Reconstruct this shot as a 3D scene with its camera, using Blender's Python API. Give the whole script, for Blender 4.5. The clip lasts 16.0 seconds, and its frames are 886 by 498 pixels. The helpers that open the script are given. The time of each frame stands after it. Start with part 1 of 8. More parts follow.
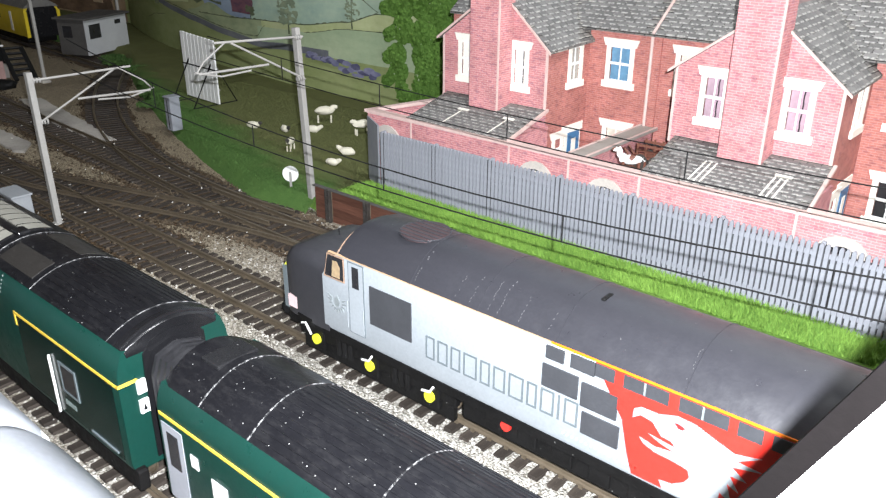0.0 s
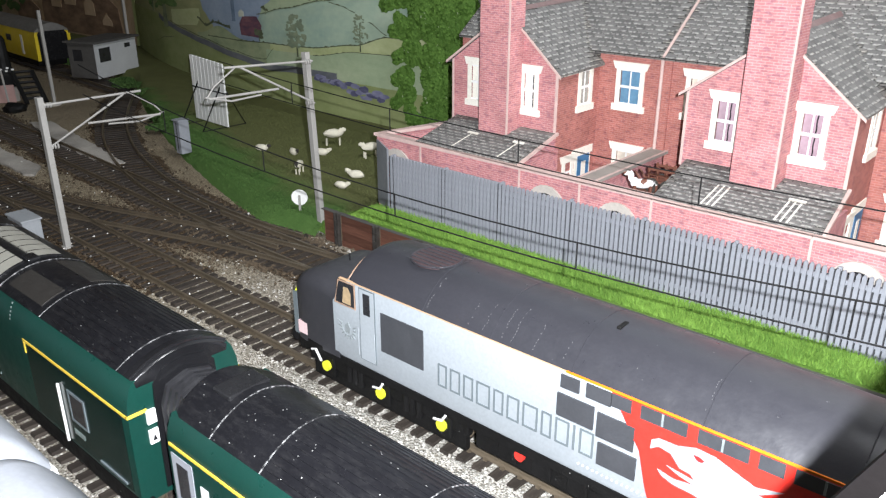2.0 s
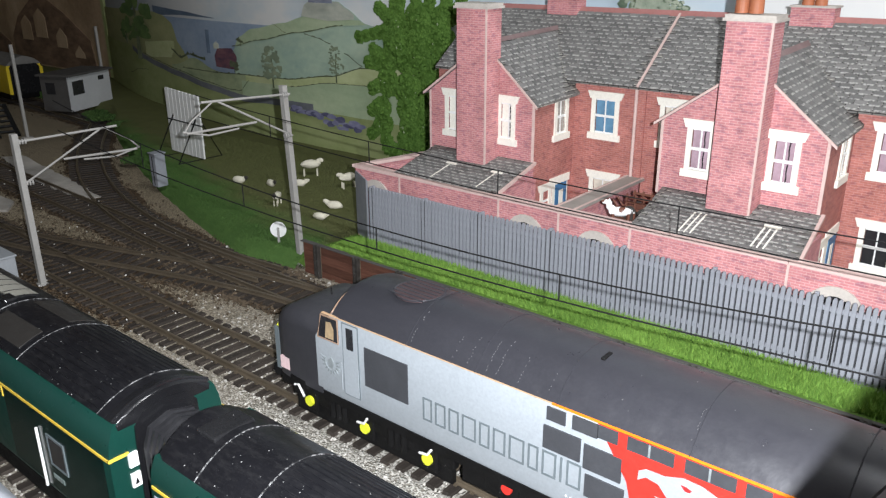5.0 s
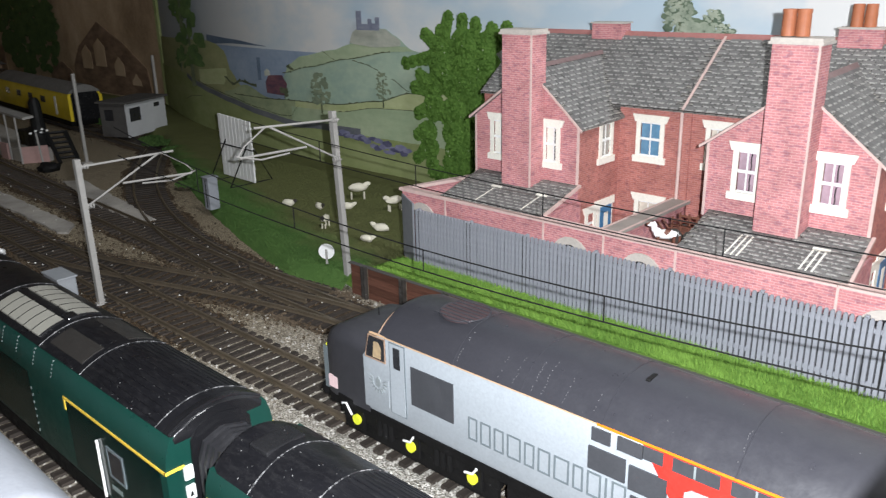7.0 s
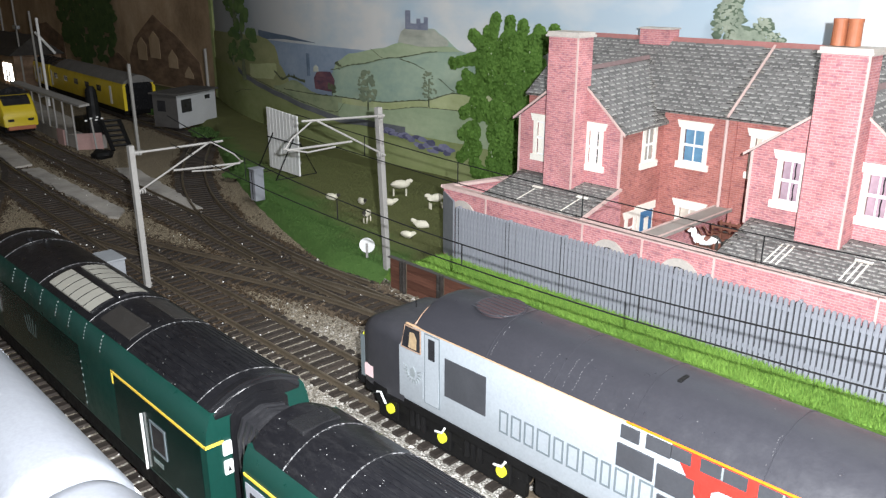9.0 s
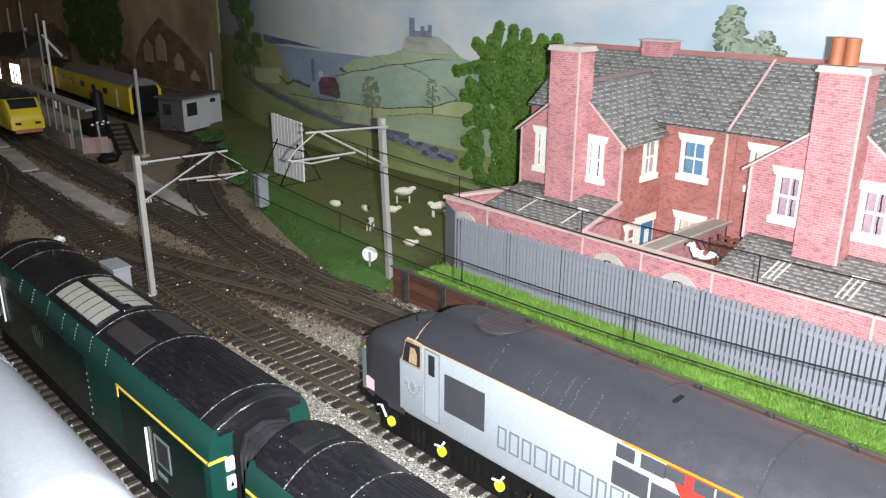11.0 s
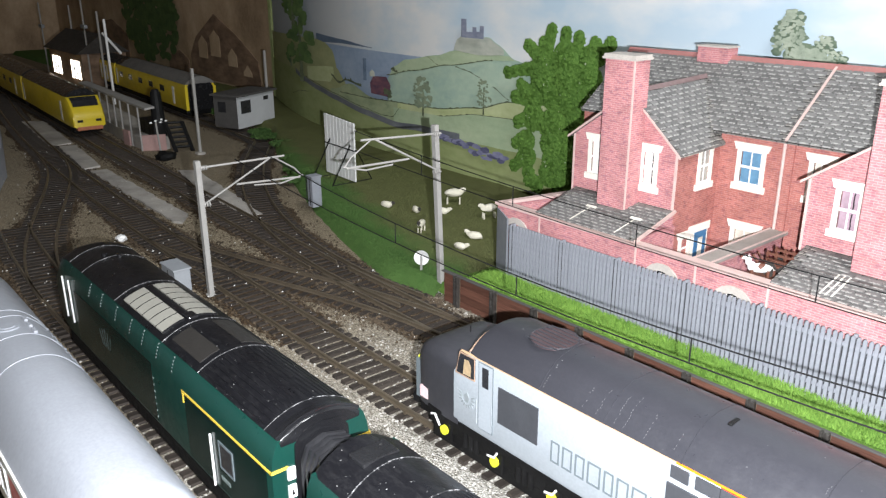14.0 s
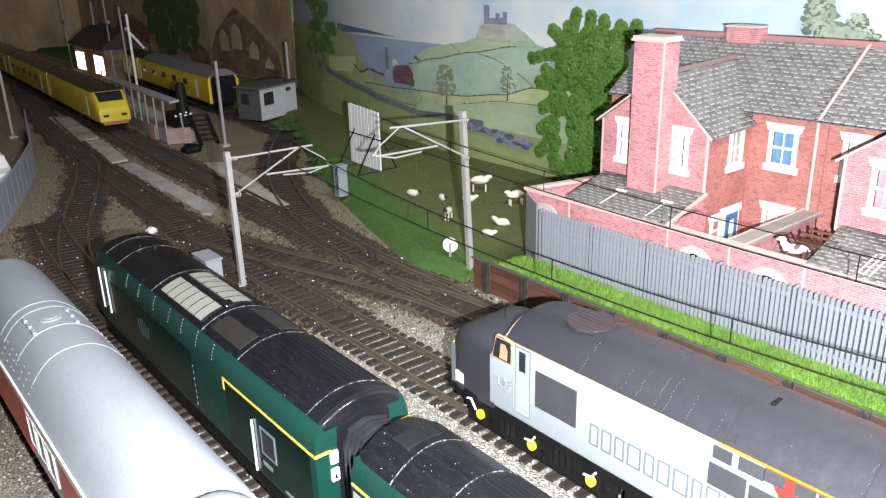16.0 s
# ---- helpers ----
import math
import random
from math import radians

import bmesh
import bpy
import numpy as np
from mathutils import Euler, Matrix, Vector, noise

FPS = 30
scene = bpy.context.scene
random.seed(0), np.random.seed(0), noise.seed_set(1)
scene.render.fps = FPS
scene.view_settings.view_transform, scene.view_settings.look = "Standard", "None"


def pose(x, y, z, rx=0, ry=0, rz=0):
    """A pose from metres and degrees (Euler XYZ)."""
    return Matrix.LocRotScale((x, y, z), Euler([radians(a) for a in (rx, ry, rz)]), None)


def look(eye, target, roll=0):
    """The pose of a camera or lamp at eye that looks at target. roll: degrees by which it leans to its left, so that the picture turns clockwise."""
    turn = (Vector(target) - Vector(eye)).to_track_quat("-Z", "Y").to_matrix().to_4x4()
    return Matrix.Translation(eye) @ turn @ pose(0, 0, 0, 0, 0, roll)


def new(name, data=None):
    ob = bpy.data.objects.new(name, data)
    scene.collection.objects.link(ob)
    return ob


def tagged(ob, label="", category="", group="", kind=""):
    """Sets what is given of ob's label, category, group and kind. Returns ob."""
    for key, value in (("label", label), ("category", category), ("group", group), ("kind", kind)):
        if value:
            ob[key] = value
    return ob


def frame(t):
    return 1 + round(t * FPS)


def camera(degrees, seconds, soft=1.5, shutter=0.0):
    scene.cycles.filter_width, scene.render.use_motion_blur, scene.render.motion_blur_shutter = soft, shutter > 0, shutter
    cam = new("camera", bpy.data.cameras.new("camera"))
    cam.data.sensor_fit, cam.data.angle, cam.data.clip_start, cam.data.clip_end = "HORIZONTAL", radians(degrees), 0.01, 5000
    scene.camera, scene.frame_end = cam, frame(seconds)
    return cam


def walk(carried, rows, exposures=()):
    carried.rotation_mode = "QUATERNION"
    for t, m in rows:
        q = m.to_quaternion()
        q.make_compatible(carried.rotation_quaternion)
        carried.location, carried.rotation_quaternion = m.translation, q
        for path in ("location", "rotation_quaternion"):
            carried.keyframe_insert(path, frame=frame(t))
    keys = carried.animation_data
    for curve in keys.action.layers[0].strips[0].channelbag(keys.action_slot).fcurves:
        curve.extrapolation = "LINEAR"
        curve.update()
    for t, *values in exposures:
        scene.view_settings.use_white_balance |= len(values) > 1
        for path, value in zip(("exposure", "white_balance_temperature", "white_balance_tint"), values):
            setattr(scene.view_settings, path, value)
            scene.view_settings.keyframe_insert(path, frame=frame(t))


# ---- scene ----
# A model railway at 1:76.  Lengths below are scale metres (as on the full-size railway); S turns them into metres.
S = 1 / 76.2

cam = camera(58.3, 16.0, soft=1.3, shutter=0.3)
# seconds, x, y, z, pitch, roll, yaw
PATH = [
    (0, 0.000, 0.000, 11.397, -23.63, -0.30, 41.22),
    (0.5, -0.050, -0.078, 11.383, -23.25, -0.57, 41.98),
    (1, -0.342, -0.016, 11.385, -22.84, -1.86, 41.98),
    (1.5, -0.269, 0.069, 11.461, -22.44, -0.20, 41.65),
    (2, -0.245, 0.064, 11.486, -22.23, -0.07, 41.59),
    (2.5, -0.260, 0.042, 11.486, -21.70, -0.13, 41.36),
    (3, -0.312, 0.031, 11.499, -21.40, -0.13, 41.10),
    (3.5, -0.324, 0.018, 11.509, -20.75, -0.34, 40.24),
    (4, -0.364, 0.009, 11.549, -20.52, -0.14, 39.95),
    (6.5, -0.321, -0.041, 11.788, -19.97, 1.79, 40.23),
    (7, -0.162, -0.277, 11.761, -18.73, 1.20, 42.73),
    (7.5, 0.079, -0.506, 11.709, -18.93, 0.61, 45.32),
    (8, 0.066, -0.579, 11.697, -18.73, 0.06, 45.88),
    (8.5, 0.071, -0.608, 11.705, -18.48, -0.13, 45.96),
    (9, 0.115, -0.560, 11.696, -18.54, -0.16, 46.15),
    (11.5, 0.284, -0.588, 12.340, -18.70, -0.33, 46.67),
    (12, 0.198, -0.629, 12.373, -18.88, -0.14, 46.90),
    (12.5, 0.162, -0.636, 12.335, -19.18, 0.14, 47.04),
    (13, 0.156, -0.625, 12.331, -19.31, 0.32, 47.14),
    (13.5, 0.206, -0.804, 12.406, -19.62, 0.21, 47.94),
    (14, 0.165, -0.840, 12.912, -19.35, 0.11, 49.83),
    (14.5, 0.094, -1.014, 12.915, -19.76, 0.41, 50.28),
    (15, -0.088, -1.050, 12.762, -20.21, 0.54, 50.33),
    (15.5, -0.060, -1.067, 12.742, -20.27, 1.20, 50.63),
    (16, -0.021, -1.205, 12.822, -20.08, 1.40, 50.88),
]
walk(cam, [(t, pose(x * S, y * S, z * S, 90 + pitch, roll, yaw)) for t, x, y, z, pitch, roll, yaw in PATH],
     [(0, -0.03), (1, -0.0), (1.5, -0.28), (2.5, -0.24), (3, -0.31), (4, -0.58), (6.5, -0.68), (7.5, -0.33), (8.5, -0.2), (11.5, -0.24), (13, -0.15), (15, 0.18), (16, 0.3)])

# ---- light: a phone torch beside the lens, an added dim fill lamp overhead, and a faint warm glow all round ----
world = bpy.data.worlds.new("room")
world.use_nodes = True
world.node_tree.nodes["Background"].inputs[0].default_value = (1.0, 0.96, 0.92, 1)
world.node_tree.nodes["Background"].inputs[1].default_value = 0.045
scene.world = world
scene.view_settings.exposure = 0.0


def lamp(name, kind, place, target, power, size, colour):
    data = bpy.data.lights.new(name, kind)
    data.energy, data.color = power, colour
    ob = new(name, data)
    ob.matrix_world = look(Vector(place) * S, Vector(target) * S)
    if kind == "AREA":
        data.size = size * S
    else:
        data.shadow_soft_size = size * S
    return ob


torch = lamp("torch", "SPOT", (0.62, 0.04, 12.15), (-13, 18, 5.5), 11.8, 0.10, (0.945, 0.975, 1.03))
torch.data.spot_size, torch.data.spot_blend = radians(134), 0.8
# Added fill with no known source; it lifts the dim far side.
room = lamp("fill_lamp", "AREA", (18, 12, 60), (-10, 18, 3), 5.5, 14, (0.95, 0.97, 1.0))

# ---- materials ----


class Nodes:
    """A small writer for node materials; coordinates are in scale metres."""

    def __init__(self, name):
        self.mat = bpy.data.materials.new(name)
        self.mat.use_nodes = True
        self.tree = self.mat.node_tree
        self.bsdf = self.tree.nodes["Principled BSDF"]
        self.coord = self.add("ShaderNodeTexCoord")

    def add(self, kind, **sets):
        n = self.tree.nodes.new(kind)
        for k, v in sets.items():
            n.inputs[k.replace("_", " ")].default_value = v
        return n

    def link(self, a, b):
        self.tree.links.new(a, b)

    def place(self, kind="Object", stretch=(1, 1, 1)):
        m = self.add("ShaderNodeVectorMath")
        m.operation = "MULTIPLY"
        k = 1 / S if kind == "Object" else 1
        m.inputs[1].default_value = [k * s for s in stretch]
        self.link(self.coord.outputs[kind], m.inputs[0])
        return m.outputs[0]

    def noise(self, scale, where=None, detail=4, rough=0.6):
        n = self.add("ShaderNodeTexNoise", Scale=scale, Detail=detail, Roughness=rough)
        self.link(where or self.place(), n.inputs["Vector"])
        return n.outputs["Fac"]

    def ramp(self, fac, stops):
        r = self.add("ShaderNodeValToRGB")
        e = r.color_ramp.elements
        while len(e) < len(stops):
            e.new(0.5)
        for el, (p, c) in zip(e, stops):
            el.position = p
            el.color = (*c, 1) if len(c) == 3 else c
        self.link(fac, r.inputs[0])
        return r.outputs[0]

    def mix(self, fac, a, b, blend="MIX"):
        m = self.add("ShaderNodeMix")
        m.data_type, m.blend_type = "RGBA", blend
        for v, socket in ((fac, m.inputs[0]), (a, m.inputs[6]), (b, m.inputs[7])):
            if isinstance(v, (int, float)):
                socket.default_value = v
            elif isinstance(v, tuple):
                socket.default_value = (*v, 1)
            else:
                self.link(v, socket)
        return m.outputs[2]

    def bump(self, height, depth, strength=1.0):
        b = self.add("ShaderNodeBump", Strength=strength, Distance=depth * S)
        self.link(height, b.inputs["Height"])
        self.link(b.outputs[0], self.bsdf.inputs["Normal"])

    def done(self, colour, rough=0.6, metal=0.0, spec=0.5):
        if isinstance(colour, tuple):
            self.bsdf.inputs["Base Color"].default_value = (*colour, 1)
        else:
            self.link(colour, self.bsdf.inputs["Base Color"])
        if isinstance(rough, (int, float)):
            self.bsdf.inputs["Roughness"].default_value = rough
        else:
            self.link(rough, self.bsdf.inputs["Roughness"])
        self.bsdf.inputs["Metallic"].default_value = metal
        self.bsdf.inputs["Specular IOR Level"].default_value = spec
        return self.mat


def shade(c, k):
    return tuple(min(1.0, v * k) for v in c)


def painted(name, colour, rough=0.45, spread=0.18, large=0.5, fine=12.0, relief=0.006, dust=0.0, spec=0.5, metal=0.0, specks=0.56):
    """Painted or moulded plastic: broad tone drift, fine grain, pale dust specks."""
    n = Nodes(name)
    big = n.ramp(n.noise(large, detail=5), [(0.3, shade(colour, 1 - spread)), (0.7, shade(colour, 1 + spread))])
    grain = n.noise(fine, detail=3)
    c = n.mix(0.25, big, n.ramp(grain, [(0.3, shade(colour, 0.7)), (0.7, shade(colour, 1.25))]))
    if dust:
        v = n.add("ShaderNodeTexVoronoi", Scale=7.0)
        n.link(n.place(), v.inputs["Vector"])
        spot = n.ramp(v.outputs["Distance"], [(0.0, (1, 1, 1)), (0.11, (0, 0, 0))])
        patch = n.ramp(n.noise(5.0, detail=2), [(specks, (0, 0, 0)), (specks + 0.07, (1, 1, 1))])
        both = n.mix(1.0, spot, patch, "MULTIPLY")
        film = n.ramp(n.noise(7.0, n.place("Object", (0.35, 1, 1)), detail=7, rough=0.8), [(0.48, (0, 0, 0)), (0.8, (dust, dust, dust))])
        c = n.mix(film, c, (0.42, 0.41, 0.40))
        c = n.mix(both, c, (0.6, 0.6, 0.58))
    n.bump(grain, relief)
    r = n.ramp(n.noise(3.0), [(0.3, (rough * 0.8,) * 3), (0.7, (min(1, rough * 1.25),) * 3)])
    return n.done(c, r, metal, spec)


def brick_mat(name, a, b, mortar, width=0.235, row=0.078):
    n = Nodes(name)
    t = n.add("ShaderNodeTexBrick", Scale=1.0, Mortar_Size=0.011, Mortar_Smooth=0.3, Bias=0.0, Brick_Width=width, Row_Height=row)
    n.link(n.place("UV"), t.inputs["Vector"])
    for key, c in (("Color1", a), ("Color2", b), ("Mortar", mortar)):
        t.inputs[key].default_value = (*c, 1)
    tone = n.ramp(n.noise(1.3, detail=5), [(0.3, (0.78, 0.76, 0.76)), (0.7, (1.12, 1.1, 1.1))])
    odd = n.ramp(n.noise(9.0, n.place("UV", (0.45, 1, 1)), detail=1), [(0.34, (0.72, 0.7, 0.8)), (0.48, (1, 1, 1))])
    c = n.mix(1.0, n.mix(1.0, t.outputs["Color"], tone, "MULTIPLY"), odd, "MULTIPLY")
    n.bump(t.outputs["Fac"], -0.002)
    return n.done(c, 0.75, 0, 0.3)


def slate_mat(name):
    n = Nodes(name)
    t = n.add("ShaderNodeTexBrick", Scale=1.0, Mortar_Size=0.016, Mortar_Smooth=0.1, Bias=0.0, Brick_Width=0.4, Row_Height=0.21)
    n.link(n.place("UV"), t.inputs["Vector"])
    for key, c in (("Color1", (0.13, 0.125, 0.122)), ("Color2", (0.22, 0.213, 0.2)), ("Mortar", (0.02, 0.02, 0.02))):
        t.inputs[key].default_value = (*c, 1)
    # pale worn lower edge of each course
    sep = n.add("ShaderNodeSeparateXYZ")
    n.link(n.place("UV"), sep.inputs[0])
    saw = n.add("ShaderNodeMath")
    saw.operation = "MULTIPLY"
    saw.inputs[1].default_value = 1 / 0.21
    n.link(sep.outputs[1], saw.inputs[0])
    fr = n.add("ShaderNodeMath")
    fr.operation = "FRACT"
    n.link(saw.outputs[0], fr.inputs[0])
    edge = n.ramp(fr.outputs[0], [(0.08, (0.0, 0.0, 0.0)), (0.12, (1, 1, 1)), (0.24, (1, 1, 1)), (0.32, (0, 0, 0))])
    wear = n.ramp(n.noise(5.0, n.place("UV"), detail=2), [(0.4, (0, 0, 0)), (0.56, (0.9, 0.9, 0.9))])
    c = n.mix(n.mix(1.0, edge, wear, "MULTIPLY"), t.outputs["Color"], (0.5, 0.49, 0.44))
    tone = n.ramp(n.noise(0.8, detail=5), [(0.3, (0.74, 0.73, 0.72)), (0.7, (1.15, 1.12, 1.08))])
    c = n.mix(1.0, c, tone, "MULTIPLY")
    n.bump(fr.outputs[0], -0.012)
    return n.done(c, 0.7, 0, 0.3)


def ballast_mat(name, light, dark, brown):
    n = Nodes(name)
    v = n.add("ShaderNodeTexVoronoi", Scale=19.0)
    n.link(n.place(), v.inputs["Vector"])
    tone = n.add("ShaderNodeSeparateColor")
    n.link(v.outputs["Color"], tone.inputs[0])
    c = n.ramp(tone.outputs[0], [(0.1, dark), (0.45, brown), (0.9, light)])
    gap = n.ramp(v.outputs["Distance"], [(0.4, (1, 1, 1)), (0.8, (0.45, 0.42, 0.38))])
    c = n.mix(1.0, c, gap, "MULTIPLY")
    # oily brown dirt, in patches and towards the far yard
    sep = n.add("ShaderNodeSeparateXYZ")
    n.link(n.place(), sep.inputs[0])
    far = n.add("ShaderNodeMapRange", From_Min=-13.0, From_Max=-27.0)
    n.link(sep.outputs[0], far.inputs[0])
    grime = n.ramp(n.noise(0.35, detail=6), [(0.5, (0.0, 0.0, 0.0)), (0.85, (0.8, 0.8, 0.8))])
    both = n.mix(0.9, grime, far.outputs[0], "LIGHTEN")
    dirty = n.mix(1.0, c, (0.68, 0.57, 0.41), "MULTIPLY")
    c = n.mix(both, c, dirty)
    n.bump(v.outputs["Distance"], -0.05)
    return n.done(c, 0.85, 0, 0.25)


def grass_mat(name, a, b, c3):
    n = Nodes(name)
    c = n.ramp(n.noise(0.45, detail=6, rough=0.7), [(0.3, a), (0.5, b), (0.72, c3)])
    f = n.noise(16.0, detail=4, rough=0.8)
    c = n.mix(0.45, c, n.ramp(f, [(0.3, (0.68, 0.68, 0.68)), (0.7, (1.3, 1.3, 1.3))]), "MULTIPLY")
    n.bump(f, 0.06)
    return n.done(c, 0.95, 0, 0.1)


def blade_mat(name, a, b):
    n = Nodes(name)
    g = n.add("ShaderNodeNewGeometry")
    c = n.ramp(g.outputs["Random Per Island"], [(0.0, a), (0.7, b), (1.0, shade(b, 1.4))])
    c = n.mix(0.4, c, n.ramp(n.noise(0.7, detail=3), [(0.3, shade(a, 0.8)), (0.7, shade(b, 1.2))]))
    return n.done(c, 0.8, 0, 0.2)


def flock_mat(name, green_a, green_b, olive_a, olive_b, blade):
    """Model field: fresh green flock along the bank, an older olive mat behind it."""
    n = Nodes(name)
    sep = n.add("ShaderNodeSeparateXYZ")
    n.link(n.place(), sep.inputs[0])
    slant = n.add("ShaderNodeMath")
    slant.operation, slant.inputs[1].default_value = "MULTIPLY", 0.27
    n.link(sep.outputs[0], slant.inputs[0])
    total = n.add("ShaderNodeMath")
    n.link(sep.outputs[1], total.inputs[0])
    n.link(slant.outputs[0], total.inputs[1])
    wob = n.add("ShaderNodeMath")
    wob.operation, wob.inputs[1].default_value, wob.inputs[2].default_value = "MULTIPLY_ADD", 4.0, -2.0
    n.link(n.noise(0.5, detail=5), wob.inputs[0])
    line = n.add("ShaderNodeMath")
    n.link(total.outputs[0], line.inputs[0])
    n.link(wob.outputs[0], line.inputs[1])
    back = n.add("ShaderNodeMapRange", From_Min=13.2, From_Max=15.2)
    n.link(line.outputs[0], back.inputs[0])
    if blade:
        tone = n.add("ShaderNodeNewGeometry").outputs["Random Per Island"]
    else:
        tone = n.noise(0.9, detail=6, rough=0.7)
    c = n.mix(back.outputs[0], n.ramp(tone, [(0.25, green_a), (0.75, green_b)]), n.ramp(tone, [(0.25, olive_a), (0.75, olive_b)]))
    f = n.noise(16.0, detail=4, rough=0.8)
    c = n.mix(0.4, c, n.ramp(f, [(0.3, (0.7, 0.7, 0.7)), (0.7, (1.28, 1.28, 1.28))]), "MULTIPLY")
    n.bump(f, 0.05)
    return n.done(c, 0.95, 0, 0.1)


def wood_mat(name, a, b, stretch=(0.35, 5, 5), rough=0.65, random_tone=True):
    n = Nodes(name)
    f = n.noise(3.0, n.place("Object", stretch), detail=6, rough=0.65)
    c = n.ramp(f, [(0.3, a), (0.7, b)])
    if random_tone:
        info = n.add("ShaderNodeObjectInfo")
        c = n.mix(1.0, c, n.ramp(info.outputs["Random"], [(0.0, (0.75, 0.75, 0.75)), (1.0, (1.2, 1.2, 1.2))]), "MULTIPLY")
    n.bump(f, 0.012)
    return n.done(c, rough, 0, 0.3)


def sleeper_mat(name):
    """Dark stained sleepers with a crust of pale dust along their edges."""
    n = Nodes(name)
    f = n.noise(3.0, n.place("Object", (4, 0.5, 4)), detail=6, rough=0.65)
    c = n.ramp(f, [(0.3, (0.019, 0.015, 0.012)), (0.7, (0.052, 0.041, 0.033))])
    crust = n.ramp(n.noise(9.0, detail=6, rough=0.8), [(0.6, (0, 0, 0)), (0.7, (0.8, 0.8, 0.8))])
    c = n.mix(crust, c, (0.3, 0.275, 0.235))
    info = n.add("ShaderNodeObjectInfo")
    c = n.mix(1.0, c, n.ramp(info.outputs["Random"], [(0.0, (0.7, 0.7, 0.7)), (1.0, (1.25, 1.25, 1.25))]), "MULTIPLY")
    n.bump(f, 0.012)
    return n.done(c, 0.75, 0, 0.35)


def glass_mat(name, tint=(0.02, 0.02, 0.022)):
    n = Nodes(name)
    return n.done(n.ramp(n.noise(2.0), [(0.3, tint), (0.7, shade(tint, 1.6))]), 0.12, 0, 0.6)


def broken_mat(name, dark, pale):
    """A dark moulding whose pale worn edge comes and goes."""
    n = Nodes(name)
    c = n.ramp(n.noise(11.0, detail=3, rough=0.7), [(0.48, dark), (0.62, pale)])
    return n.done(c, 0.45, 0, 0.3)


def glow_mat(name, colour, power):
    n = Nodes(name)
    n.bsdf.inputs["Emission Color"].default_value = (*colour, 1)
    n.bsdf.inputs["Emission Strength"].default_value = power
    return n.done(colour, 0.5)


